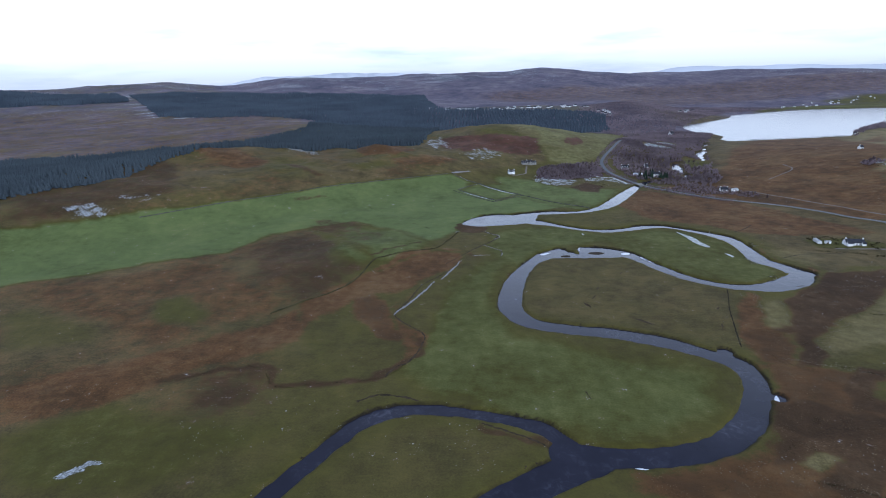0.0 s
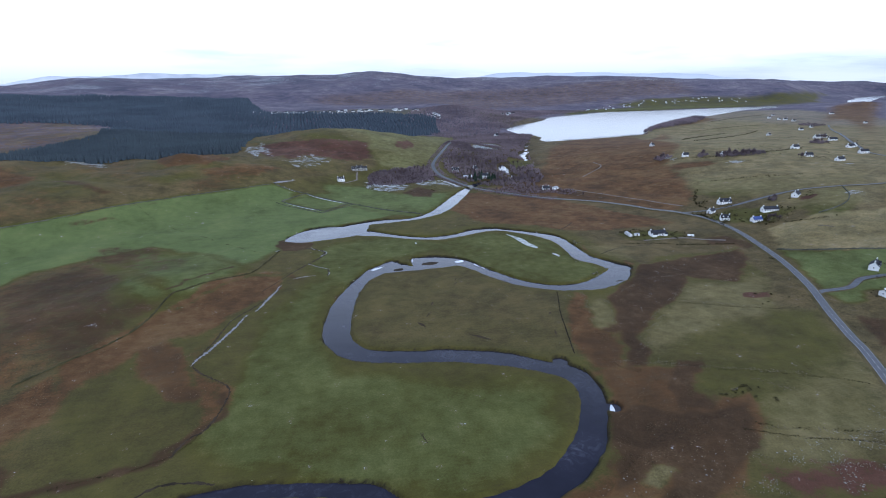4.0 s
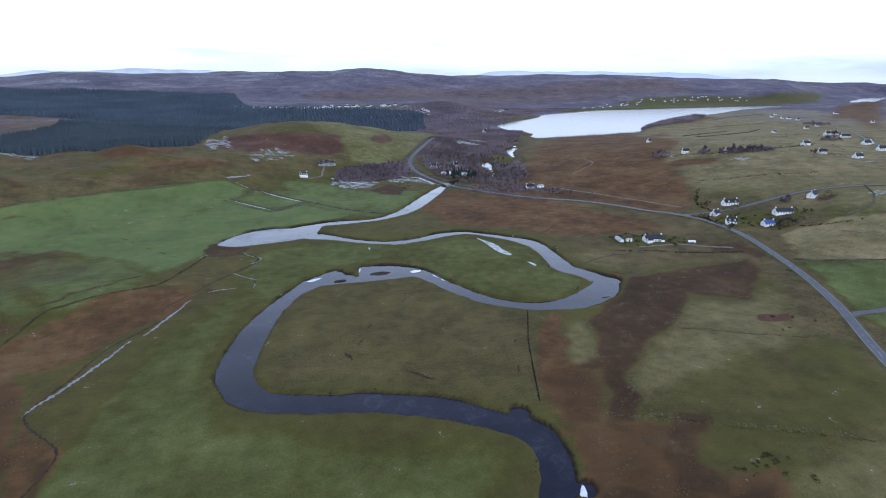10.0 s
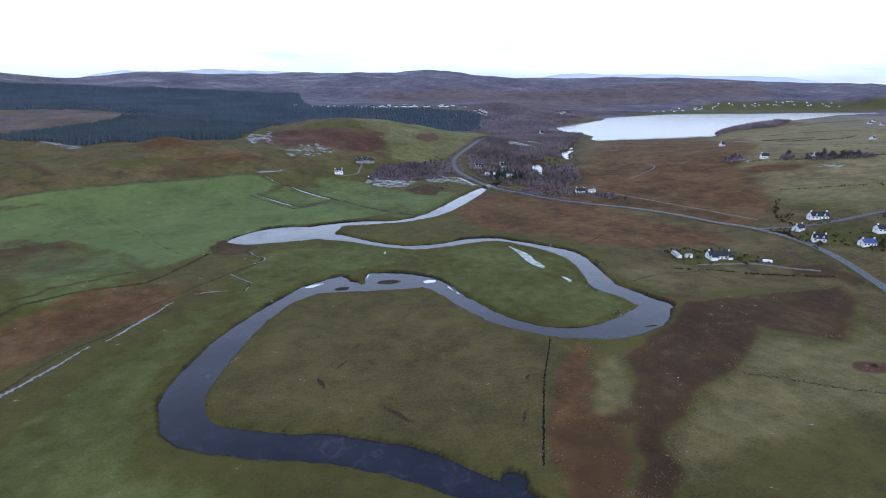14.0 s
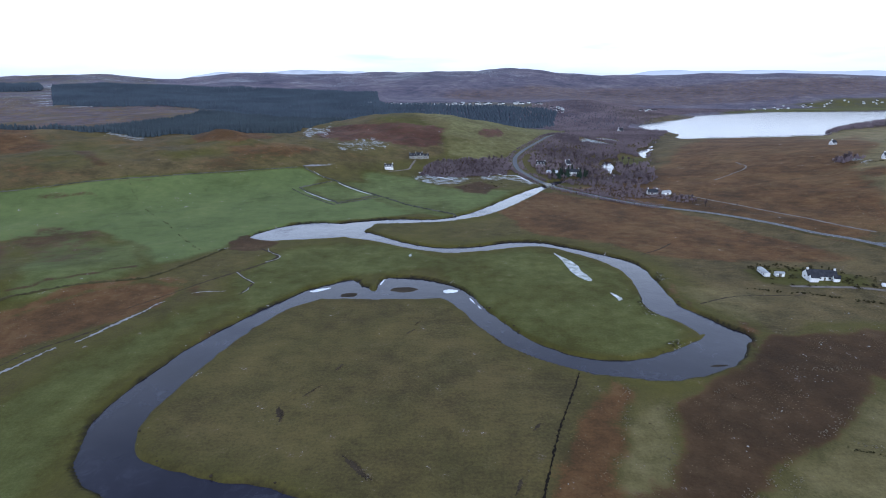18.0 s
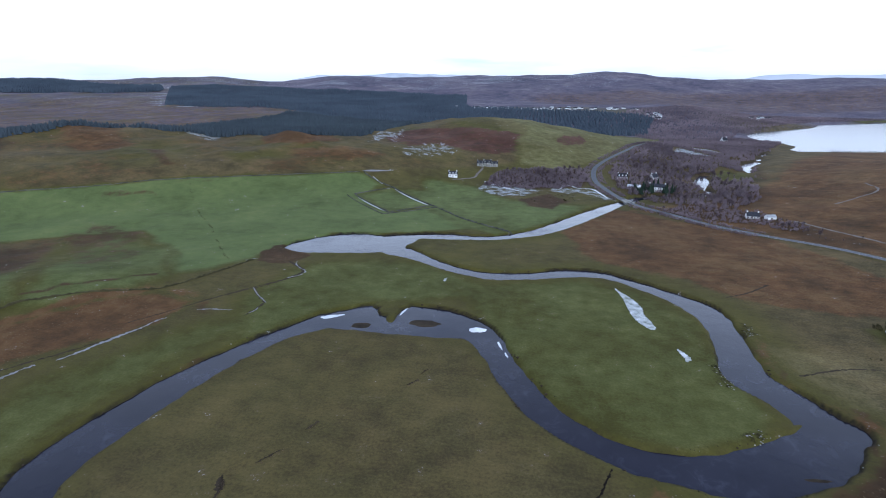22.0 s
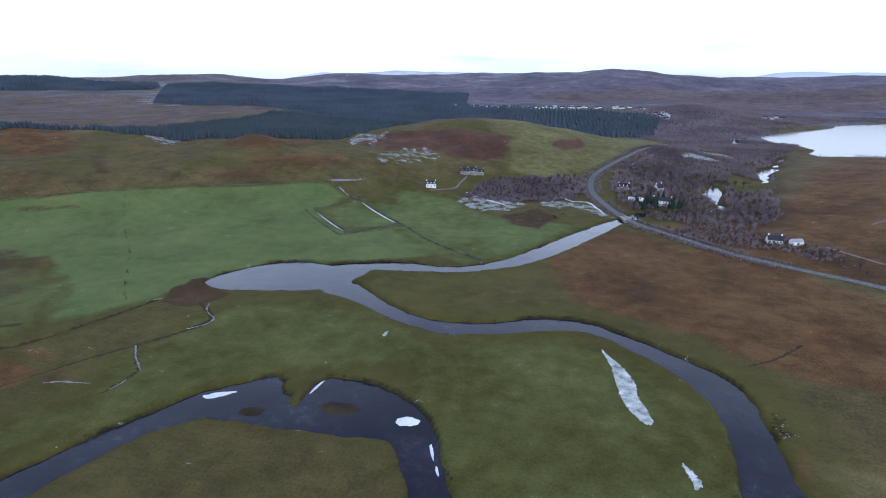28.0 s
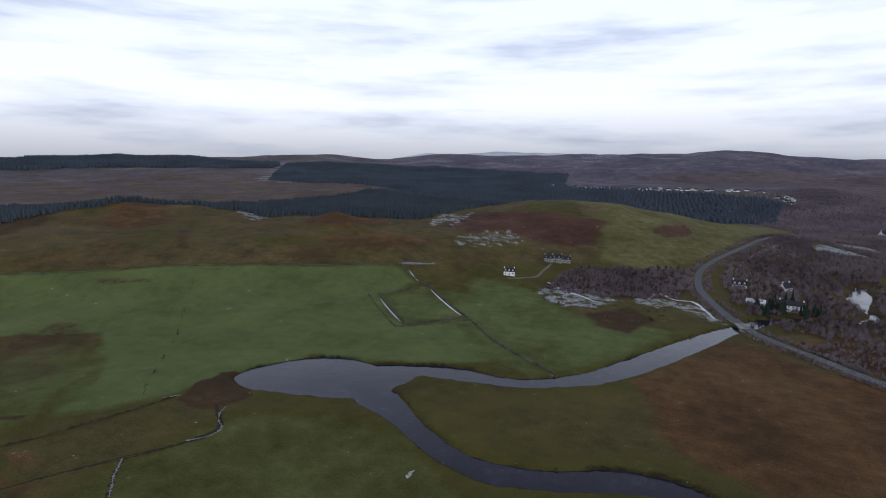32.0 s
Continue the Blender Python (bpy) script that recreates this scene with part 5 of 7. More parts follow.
def wall_along(name, points, tall, wide, material, label, category="wall", ragged=0.25, gap=0.0, step=1.5, seed=3, kind=""):
    """A dry stone dyke: a banked, uneven, thick strip."""
    line = curve_through([(p[0] * PLAN, p[1] * PLAN, 0) for p in points], step)[:, :2]
    rng = np.random.default_rng(seed)
    d = np.gradient(line, axis=0)
    d /= np.hypot(d[:, 0], d[:, 1])[:, None] + 1e-9
    n = np.stack([-d[:, 1], d[:, 0]], 1)
    line = line + n * rng.uniform(-0.15, 0.15, (len(line), 1))
    z = finished(line[:, 0], line[:, 1])
    h = tall * (1 + rng.uniform(-ragged, ragged, len(line)))
    if gap:
        h = np.where(rng.uniform(0, 1, len(line)) < gap, 0.12, h)
    rows = []
    for s, up in ((-0.5, 0), (-0.33, 1), (0.33, 1), (0.5, 0)):
        rows.append(np.column_stack([line + n * wide * s, z + (h * (1 + 0.1 * s) if up else -0.25)]))
    v = np.concatenate(rows)
    m = len(line)
    i = (np.arange(3)[:, None] * m + np.arange(m - 1)).ravel()
    f = np.concatenate([np.stack([i, i + m, i + m + 1, i + 1], 1), [[0, m, 2 * m, 3 * m], [m - 1, 4 * m - 1, 3 * m - 1, 2 * m - 1]]])
    return tagged(mesh_object(name, v, f, material), label, category, kind=kind)

# ---- road, bridge, tracks ----
ROAD = [(-75, -290), (-10, -190), (45, -110), (85, -50), (105, -20), (126, 8), (143, 32), (150, 44), (164, 66), (189, 105), (208, 146), (219, 177), (228, 214), (229, 244), (222, 272), (209, 294), (196, 320), (177, 351), (152, 372), (128, 392),
        (108, 419), (98, 432), (88, 448), (78, 477), (71, 509), (66, 542), (68, 582), (78, 615), (113, 695), (160, 805), (195, 880)]
road, road_line, road_side, road_z = draped("road", ROAD, 6.2, 0.35, M_ASPHALT, "two-lane grey asphalt road across the plain", "road", smooth_over=15)
for k in range(3, len(road_line) - 4, 4):
    if road_line[k, 1] > 550:
        break
    a, b = road_line[k, :2], road_line[k + 2, :2] * 0.6 + road_line[k + 3, :2] * 0.4
    n = road_side[k] * 0.10
    z0, z1 = road_z[k] + 0.358, road_z[k + 2] + 0.358
    part("lane_mark", ([(*(a - n), z0), (*(a + n), z0), (*(b + n), z1), (*(b - n), z1)], [(3, 2, 1, 0)]), M_LINE, road)
for s in (-1, 1):
    e = road_line[:, :2] + road_side * s * 2.75
    o = road_line[:, :2] + road_side * s * 2.87
    m = int((road_line[:, 1] < 550).sum())
    v = [(*p, z + 0.358) for p, z in zip(e[:m], road_z)] + [(*p, z + 0.358) for p, z in zip(o[:m], road_z)]
    f = [(i, i + 1, m + i + 1, m + i) if s < 0 else (m + i, m + i + 1, i + 1, i) for i in range(m - 1)]
    part("edge_line", (v, f), M_LINE, road)

draped("side_road", [(222, 268), (246, 257), (270, 254), (290, 255), (314, 254), (339, 250), (365, 238), (384, 227), (430, 205)], 4.2, 0.12, M_ASPHALT, "narrow single-track side road up the slope", "road", smooth_over=9)
draped("driveway", [(172, 80), (184, 92), (205, 90), (222, 96), (240, 92)], 4.5, 0.12, M_ASPHALT, "grey driveway leading to a white house", "road", smooth_over=7)
draped("village_road", [(1177, 926), (980, 750), (802, 595), (657, 464), (592, 396), (551, 351), (540, 300)], 5.0, 0.2, M_ASPHALT, "grey village road on the far slope", "road", smooth_over=9)
draped("farm_track", [(-64, 503), (-47, 516), (-44, 530), (-41, 549)], 2.6, 0.08, M_TRACK, "gravel track up to the farmstead", "track", wave=0.3)
draped("moor_track", [(184, 410), (195, 387), (210, 353), (222, 323), (232, 296), (238, 282)], 2.6, 0.08, M_TRACK, "rough gravel track across brown moor", "track", wave=0.5)
draped("house_track", [(205, 190), (190, 203), (185, 208), (172, 213), (150, 216)], 3.0, 0.08, M_TRACK, "pale gravel drive beside the bungalow", "track", wave=0.3)
draped("hill_path", [(229, 455), (251, 469), (266, 478), (275, 492), (277, 506), (278, 516)], 2.2, 0.08, M_TRACK, "worn pale path over the moor", "track", wave=0.4)

# the stone bridge under the road
bridge = thing("bridge", 82.5, 461, 104, "low grey stone road bridge with dark arch", "bridge", z=0.0)
deck = float(road_z[np.hypot(road_line[:, 0] - 82.5 * PLAN, road_line[:, 1] - 461 * PLAN).argmin()]) + 0.35


def arch_wall(y):
    v, f, m = [], [], 16
    for i in range(m + 1):
        a = math.pi * i / m
        v.append((-6.6 * math.cos(a), y, -1.9 + 3.2 * math.sin(a)))
        v.append((-17.0 + 34.0 * i / m, y, deck + 0.9))
    f = [(2 * i, 2 * i + 2, 2 * i + 3, 2 * i + 1) for i in range(m)]
    v += [(-17, y, -3.2), (17, y, -3.2), (-6.6, y, -3.2), (6.6, y, -3.2)]
    k = 2 * (m + 1)
    f += [(k, k + 2, 0, 1), (2 * m, k + 3, k + 1, 2 * m + 1)]
    return v, f


for y in (-4.0, -3.55, 3.55, 4.0):
    part("side_wall", arch_wall(y), M_STONE, bridge)
for y0, y1 in ((-4.1, -3.45), (3.45, 4.1)):
    part("parapet_cap", block(-17.2, 17.2, y0, y1, deck + 0.9, deck + 1.05), M_STONE, bridge)
m = 16
under = [(-6.6 * math.cos(math.pi * i / m), y, -1.9 + 3.2 * math.sin(math.pi * i / m)) for y in (-4.0, 4.0) for i in range(m + 1)]
part("vault", (under, [(i, m + 1 + i, m + 2 + i, i + 1) for i in range(m)]), M_STONE, bridge)

# ---- houses ----
def window(parent, x, y, z, w, h, face):
    """A framed window on a wall that faces -y (face -1), +y (1), -x (-2) or +x (2)."""
    if abs(face) == 1:
        fr = joined(block(x - w / 2, x + w / 2, y - 0.05, y + 0.05, z, z + 0.08), block(x - w / 2, x + w / 2, y - 0.05, y + 0.05, z + h - 0.08, z + h),
                    block(x - w / 2, x - w / 2 + 0.08, y - 0.05, y + 0.05, z + 0.08, z + h - 0.08), block(x + w / 2 - 0.08, x + w / 2, y - 0.05, y + 0.05, z + 0.08, z + h - 0.08))
        pane = block(x - w / 2 + 0.08, x + w / 2 - 0.08, y - 0.03, y + 0.03, z + 0.08, z + h - 0.08)
    else:
        fr = joined(block(x - 0.05, x + 0.05, y - w / 2, y + w / 2, z, z + 0.08), block(x - 0.05, x + 0.05, y - w / 2, y + w / 2, z + h - 0.08, z + h),
                    block(x - 0.05, x + 0.05, y - w / 2, y - w / 2 + 0.08, z + 0.08, z + h - 0.08), block(x - 0.05, x + 0.05, y + w / 2 - 0.08, y + w / 2, z + 0.08, z + h - 0.08))
        pane = block(x - 0.03, x + 0.03, y - w / 2 + 0.08, y + w / 2 - 0.08, z + 0.08, z + h - 0.08)
    ob = part("window", fr, M_PAINT, parent)
    part("pane", pane, M_GLASS, ob)


def house(x, y, turn, long, deep, eave, ridge, label, roof=None, wall=None, stacks=2, dormers=0, openings=4, name="house", group="", back=True):
    """A harled house: its ridge runs along its own x, its front looks along -y."""
    roof, wall = roof or M_SLATE, wall or M_HARL
    h = thing(name, x, y, turn, label, "house", group)
    x0, x1, y0, y1 = -long / 2, long / 2, -deep / 2, deep / 2
    part("wall", gabled(x0, x1, y0, y1, -1.5, eave, ridge), wall, h)
    part("roof", pitched(x0, x1, y0, y1, eave, ridge), roof, h)
    for k in range(stacks):
        cx = (x0 + 0.55) if k == 0 else (x1 - 0.55) if k == 1 else 0
        stack = part("chimney", block(cx - 0.5, cx + 0.5, -0.4, 0.4, ridge - 0.9, ridge + 1.1), wall, h)
        for dx in (-0.22, 0.22):
            part("chimney_pot", block(cx + dx - 0.12, cx + dx + 0.12, -0.12, 0.12, ridge + 1.1, ridge + 1.5, 0.03), M_STONE, stack)
    door_at = openings // 2
    for k in range(openings):
        wx = x0 + long * (k + 0.5) / openings
        if k == door_at:
            part("door", block(wx - 0.48, wx + 0.48, y0 - 0.05, y0 + 0.05, 0.0, 2.05), M_WOOD, h)
        else:
            window(h, wx, y0, 0.95, min(1.5, long / openings * 0.55), 1.2, -1)
        if back and k != door_at:
            window(h, wx, y1, 0.95, 1.0, 1.1, 1)
    if eave > 4:
        for k in range(openings):
            window(h, x0 + long * (k + 0.5) / openings, y0, 3.4, 1.0, 1.2, -1)
    window(h, x0, 0, 1.0 if eave < 4 else 3.2, 1.0, 1.1, -2)
    window(h, x1, 0, 1.0 if eave < 4 else 3.2, 1.0, 1.1, 2)
    slope = (ridge - eave) / (deep / 2)
    for k in range(dormers):
        dx = x0 + long * (k + 0.5) / dormers
        top = eave + (ridge - eave) * 0.82
        yb = y0 + (top - eave) / slope
        d = part("dormer", gabled(-0.01, yb - y0 - 0.25, -0.75, 0.75, eave + 0.05, eave + 1.3, top), wall, h)
        d.matrix_basis = pose(dx, y0 + 0.25, 0, 0, 0, 90)
        cover = part("dormer_roof", pitched(-0.01, yb - y0 - 0.2, -0.75, 0.75, eave + 1.3, top, 0.18, 0.1), roof, d)
        window(h, dx, y0 + 0.24, eave + 0.35, 0.9, 0.9, -1)
    return h


def shed(x, y, turn, long, deep, eave, ridge, label, roof=None, wall=None, name="shed", doors=1):
    h = thing(name, x, y, turn, label, "shed")
    part("wall", gabled(-long / 2, long / 2, -deep / 2, deep / 2, -1.0, eave, ridge), wall or M_HARL_GREY, h)
    part("roof", pitched(-long / 2, long / 2, -deep / 2, deep / 2, eave, ridge, 0.2, 0.08), roof or M_TIN, h)
    for k in range(doors):
        wx = -long / 2 + long * (k + 0.5) / doors
        part("door", block(wx - 0.8, wx + 0.8, -deep / 2 - 0.06, -deep / 2 + 0.04, 0, 2.1), M_WOOD, h)
    return h


# the bungalow with the caravan, by the wet heath
bungalow = house(168.5, 224.5, -10, 16, 7.5, 2.7, 5.6, "long white bungalow with dark slate roof", stacks=2, openings=6, name="bungalow")
part("porch_wall", gabled(-7.5, -3.0, -6.6, -3.75, -1.0, 2.5, 4.2), M_HARL, bungalow, "white projecting front wing")
part("porch_roof", pitched(-7.5, -3.0, -6.6, -3.75, 2.5, 4.2, 0.2), M_SLATE, bungalow)
part("wing_wall", gabled(5.2, 8.5, -6.0, -3.75, -1.0, 2.5, 4.0), M_HARL, bungalow, "white projecting front wing")
part("wing_roof", pitched(5.2, 8.5, -6.0, -3.75, 2.5, 4.0, 0.2), M_SLATE, bungalow)
shed(152.5, 229, -8, 5.0, 3.0, 2.2, 2.9, "small pale shed at the gable of the bungalow", wall=M_HARL, roof=M_TIN)
caravan = thing("caravan", 146, 231, 82, "long cream static caravan with grey roof", "caravan")
part("body", block(-5.8, 5.8, -1.6, 1.6, 0.55, 2.75, 0.04), M_PAINT, caravan)
part("roof", pitched(-5.8, 5.8, -1.6, 1.6, 2.75, 3.1, 0.08, 0.05), M_TIN, caravan)
part("chassis", block(-5.6, 5.6, -1.4, 1.4, 0.35, 0.55), M_WOOD, caravan)
for k in range(4):
    window(caravan, -4.4 + 2.8 * k, -1.58, 1.3, 1.4, 0.9, -1)
    window(caravan, -4.4 + 2.8 * k, 1.58, 1.3, 1.4, 0.9, 1)
for wx in (-3.5, 3.5):
    for wy in (-1.3, 1.3):
        part("support", block(wx - 0.25, wx + 0.25, wy - 0.2, wy + 0.2, -0.6, 0.36), M_STONE, caravan)
polytunnel = thing("polytunnel", 190, 211, 60, "low white polytunnel beside the garden", "polytunnel")
hoop = [(1.7 * math.cos(a), yy, 1.7 * math.sin(a)) for yy in (-3.0, 3.0) for a in np.linspace(0, math.pi, 9)]
part("cover", (hoop, [(i, i + 1, i + 10, i + 9) for i in range(8)] + [tuple(range(8, -1, -1)), tuple(range(9, 18))]), M_PAINT, polytunnel, smooth_shade=False)

# the crofts at the road junction
house(268, 264, -8, 15, 7, 3.0, 6.2, "white house with grey slate roof by the side road", openings=5, dormers=2)
house(243, 251, 20, 9, 6, 2.7, 5.2, "small white cottage near the road junction", openings=3)
house(239, 230, -30, 9, 6.5, 3.0, 6.2, "white and grey cottage with slate roof", openings=3, dormers=2)
house(279, 224, -12, 17, 7, 2.7, 5.4, "long white bungalow with dark roof on the slope", openings=6)
house(254, 212, -8, 10, 6.5, 2.7, 5.2, "white cottage with bright blue roof", roof=M_BLUE, openings=4)
house(323, 240, 28, 12, 7, 3.0, 6.0, "white gabled house beside the side road", openings=4)
house(240, 103, 30, 12, 7, 3.0, 6.4, "white house with slate roof on a green lawn", openings=4, dormers=2)
house(214, 73, -6, 14, 7, 2.6, 5.0, "white bungalow with dark roof beside the driveway", openings=5)
house(48, -50, 12, 11, 6.5, 2.7, 4.0, "white flat-looking bungalow below the road", roof=M_TIN, openings=4)

# far crofts above the loch
FAR_CROFTS = [(362, 438, -15, 9), (393, 408, 12, 12), (391, 546, 10, 6), (502, 409, 8, 14), (461, 353, -25, 10), (465, 318, 10, 15), (541, 351, -8, 14), (701, 643, 20, 10),
              (987, 833, -10, 12), (640, 498, 12, 16), (628, 463, -20, 14), (576, 395, 5, 15), (1209, 1138, 12, 14), (1291, 1205, 0, 12), (1199, 1095, 20, 13), (1198, 1073, -10, 14), (1191, 1039, 8, 16),
              (1079, 888, 10, 12), (1514, 1201, -12, 18), (1298, 927, 15, 18), (590, 400, 30, 9), (655, 500, -8, 10)]
for k, (hx, hy, ht, hl) in enumerate(FAR_CROFTS):
    house(hx, hy, ht, hl, 6.5, 2.8 if k % 3 else 3.4, 5.8 if k % 3 else 6.6, "white croft house with slate roof on the far slope", openings=3 + hl // 6, group="crofts above the loch", stacks=2 if k % 2 else 1, back=False)

# by the road and the bridge
house(161, 418, -5, 10, 6.5, 2.8, 5.8, "white cottage in scrub beyond the road", openings=4)
shed(171, 414, 12, 8, 5, 2.6, 4.4, "white gabled outbuilding beside the cottage", wall=M_HARL, roof=M_TIN)
house(115, 507, -14, 17, 8, 5.2, 8.2, "large white two-storey house among dark trees", openings=6, name="lodge")
shed(97, 514, -10, 14, 6, 2.8, 4.8, "long low outbuilding with snowy roof", wall=M_HARL, roof=M_ICE, doors=3)
house(93, 558, -10, 12, 7, 3.2, 7.0, "white gabled house in the birch wood", openings=4, dormers=3)
house(122, 562, 40, 9, 7, 3.2, 7.4, "steep white gabled house in the birch wood", openings=3)
house(300, 952, 30, 12, 8, 4.5, 10.0, "tall white gabled house near the loch head", openings=4)

# cottage and old farmstead under the hill
house(-65, 511, 12, 10.5, 6.5, 3.6, 6.4, "white cottage with dark dormers above the pasture", openings=3, dormers=3, name="cottage")
FARM = [(-44, 553, 5, 9, 6, 3.4, 6.4), (-37.5, 555.5, -4, 10, 6.5, 4.4, 7.6), (-31, 558, 10, 9, 6, 3.4, 6.0)]
for fx, fy, ft, fl, fd, fe, fr in FARM:
    house(fx, fy, ft, fl, fd, fe, fr, "old grey stone farm building under the hill", wall=M_STONE, stacks=2, openings=4, name="farmhouse", group="farmstead", dormers=2)

# villages across the loch and below the far hill
rng = random.Random(11)


def village(line, count, spread, label, group, size=1.0):
    """Small white houses strewn along a line."""
    way = curve_through([(*p, 0.0) for p in line], 5.0)
    for k in range(count):
        hx, hy = way[int((k + rng.random()) / count * (len(way) - 1)), :2]
        hx, hy = hx + rng.gauss(0, spread), hy + rng.gauss(0, spread)
        w, d = size * rng.uniform(7, 13), size * rng.uniform(5, 6.5)
        h = thing("village_house", hx, hy, rng.uniform(-40, 40), label, "house", group)
        part("wall", gabled(-w / 2, w / 2, -d / 2, d / 2, -3, 3.2 * size, 6.2 * size), M_HARL, h)
        part("roof", pitched(-w / 2, w / 2, -d / 2, d / 2, 3.2 * size, 6.2 * size), M_SLATE if k % 3 else M_TIN, h)
        for wx in (-w / 4, w / 4):
            window(h, wx, -d / 2, 1.0, 1.3, 1.2, -1)


village([(-201, 1567), (-76, 1513), (54, 1556), (138, 1560), (208, 1560), (247, 1521)], 54, 14, "small white house in the distant village", "houses of the far village")
village([(287, 1454), (278, 1396), (272, 1325)], 12, 9, "long white house at the village edge", "houses of the far village")
village([(905, 1640), (1000, 1690), (1162, 1796), (1221, 1817), (1297, 1817), (1368, 1790)], 30, 20, "small white house across the loch", "houses across the loch", 0.75)
village([(1368, 1790), (1552, 1810), (1659, 1810), (1751, 1815)], 24, 26, "small white house across the loch", "houses across the loch", 0.75)
village([(508, 1423), (540, 1480), (590, 1561)], 9, 10, "white house at the head of the loch", "houses across the loch")

# ---- dykes, fences, ditches, ice ----
def rush_row(name, points, every, size, material, label, category="rushes", seed=3, spread=0.5, gaps=0.3):
    """Clumps of rushes strung unevenly along a line, with gaps."""
    line = curve_through([(p[0] * PLAN, p[1] * PLAN) for p in points], every)
    r = np.random.default_rng(seed)
    x, y = line[:, 0] + r.normal(0, spread, len(line)), line[:, 1] + r.normal(0, spread, len(line))
    ok = wobble(x, y, 4.0, seed * 0.37) + r.uniform(-0.5, 0.5, len(x)) > gaps * 2 - 1
    shapes = [tuft_shape(random.Random(seed + k), 1.0, 12) for k in range(3)]
    return scattered(name, x[ok], y[ok], shapes, r.uniform(size * 0.5, size * 1.2, ok.sum()), material, label, category, 0.05, seed)


PEN = [(-133, 433), (-108, 461), (-65, 415), (-92, 388)]
for k in range(4):
    a, b = PEN[k], PEN[(k + 1) % 4]
    wall_along("fold_wall", [a, ((a[0] + b[0]) / 2, (a[1] + b[1]) / 2), b], 0.9, 1.0, M_DYKE, "low mossy dry stone wall of a sheepfold", seed=k, ragged=0.5, gap=0.06)
wall_along("fold_wall", [(-131, 430), (-112, 411), (-94, 393)], 0.6, 0.8, M_DYKE, "low mossy dry stone wall of a sheepfold", seed=7, gap=0.2)
draped("snow_drift", [(-106, 457, 0.3), (-96, 446, 1.0), (-84, 433, 1.2), (-73, 421, 0.8), (-69, 417, 0.3)], 1.0, 0.10, M_ICE, "thin snow lying along the fold wall", "snow", wave=0.3, step=0.9)
draped("snow_drift", [(-128, 426, 0.2), (-116, 413, 0.9), (-104, 400, 0.9), (-95, 391, 0.3)], 0.7, 0.10, M_ICE, "thin snow lying along the fold wall", "snow", wave=0.3, step=0.9)
draped("snow_drift", [(-131, 476, 0.2), (-125, 470, 1.0), (-119, 465, 0.3)], 0.7, 0.10, M_ICE, "thin snow lying along the field dyke", "snow", wave=0.3, step=0.9)
draped("snow_drift", [(-36, 510, 0.5), (-28, 503, 2.6), (-18, 495, 3.2), (-7, 487, 1.6), (1, 479, 0.4)], 2.0, 0.12, M_ICE, "snow lying along the foot of the scrub", "snow", wave=0.9, step=1.0)
draped("snow_drift", [(32, 497, 0.4), (39, 517, 2.4), (49, 505, 1.4), (60, 504, 1.6), (66, 486, 1.8), (70, 468, 0.4)], 2.0, 0.12, M_ICE, "snow lying along the foot of the scrub", "snow", wave=0.9, step=1.0)
draped("sheep_yard", [(-142, 481, 1.0), (-134, 486, 3.0), (-120, 494, 1.0)], 2.0, 0.10, M_SLUSH, "pale frosted yard at the edge of the moor", "yard", wave=0.5, step=1.0)
wall_along("fold_wall", [(-138, 429), (-116, 405), (-94, 382)], 0.7, 0.9, M_DYKE, "low mossy dry stone wall outside the sheepfold", seed=8, ragged=0.5, gap=0.12)
wall_along("fold_wall", [(-94, 382), (-76, 396), (-60, 411)], 0.7, 0.9, M_DYKE, "low mossy dry stone wall outside the sheepfold", seed=9, ragged=0.5, gap=0.12)
wall_along("field_dyke", [(-141, 481), (-136, 476), (-116, 464), (-106, 458), (-63, 413), (-35, 379), (1, 349)], 1.0, 1.3, M_DYKE, "tumbled dry stone dyke between two pastures", seed=9, ragged=0.5, gap=0.12)
wall_along("moor_dyke", [(-420, 285), (-358, 335), (-318, 363), (-283, 391), (-232, 424), (-144, 478)], 0.8, 0.8, M_DYKE, "dark dry stone dyke between pasture and moor", seed=10, ragged=0.4, gap=0.1)
wall_along("river_dyke", [(-131, 271), (-139, 245), (-148, 223), (-161, 215), (-174, 207), (-184, 197), (-192, 189), (-204, 149), (-240, 110)], 0.8, 1.2, M_GORSE, "overgrown dyke with rushes across the meadow", seed=11, ragged=0.6, gap=0.15)
wall_along("road_dyke", [(220, 158), (240, 142), (259, 130), (285, 112)], 1.0, 0.9, M_DYKE, "dry stone dyke at the edge of a field", seed=12, ragged=0.4)
rush_row("garden_hedge", [(130, 212), (152, 206), (178, 194), (205, 181)], 0.6, 1.1, M_GORSE, "dark overgrown hedge below the bungalow", "hedge", 13, 0.8, 0.3)
rush_row("rush_row", [(39, 51), (49, 47), (57, 42), (64, 38), (103, 20), (118, 10)], 0.5, 0.55, M_GORSE, "broken row of dark rushes across the pasture", seed=14, gaps=0.35)
rush_row("rush_row", [(97, 104), (108, 99), (123, 91), (137, 85), (146, 81)], 0.5, 0.55, M_GORSE, "broken row of dark rushes in the pasture", seed=15, gaps=0.35)
rush_row("rush_row", [(45, 4), (60, -4), (72, -9), (90, -16)], 0.5, 0.55, M_GORSE, "broken row of dark rushes across the pasture", seed=16, gaps=0.35)
rush_row("rush_row", [(42, 0), (58, -9), (75, -16), (90, -22)], 0.5, 0.55, M_GORSE, "broken row of dark rushes across the pasture", seed=17, gaps=0.35)
rush_row("rush_row", [(-14, -21), (4, -28), (19, -36), (36, -44)], 0.5, 0.55, M_GORSE, "broken row of dark rushes across the pasture", seed=18, gaps=0.35)
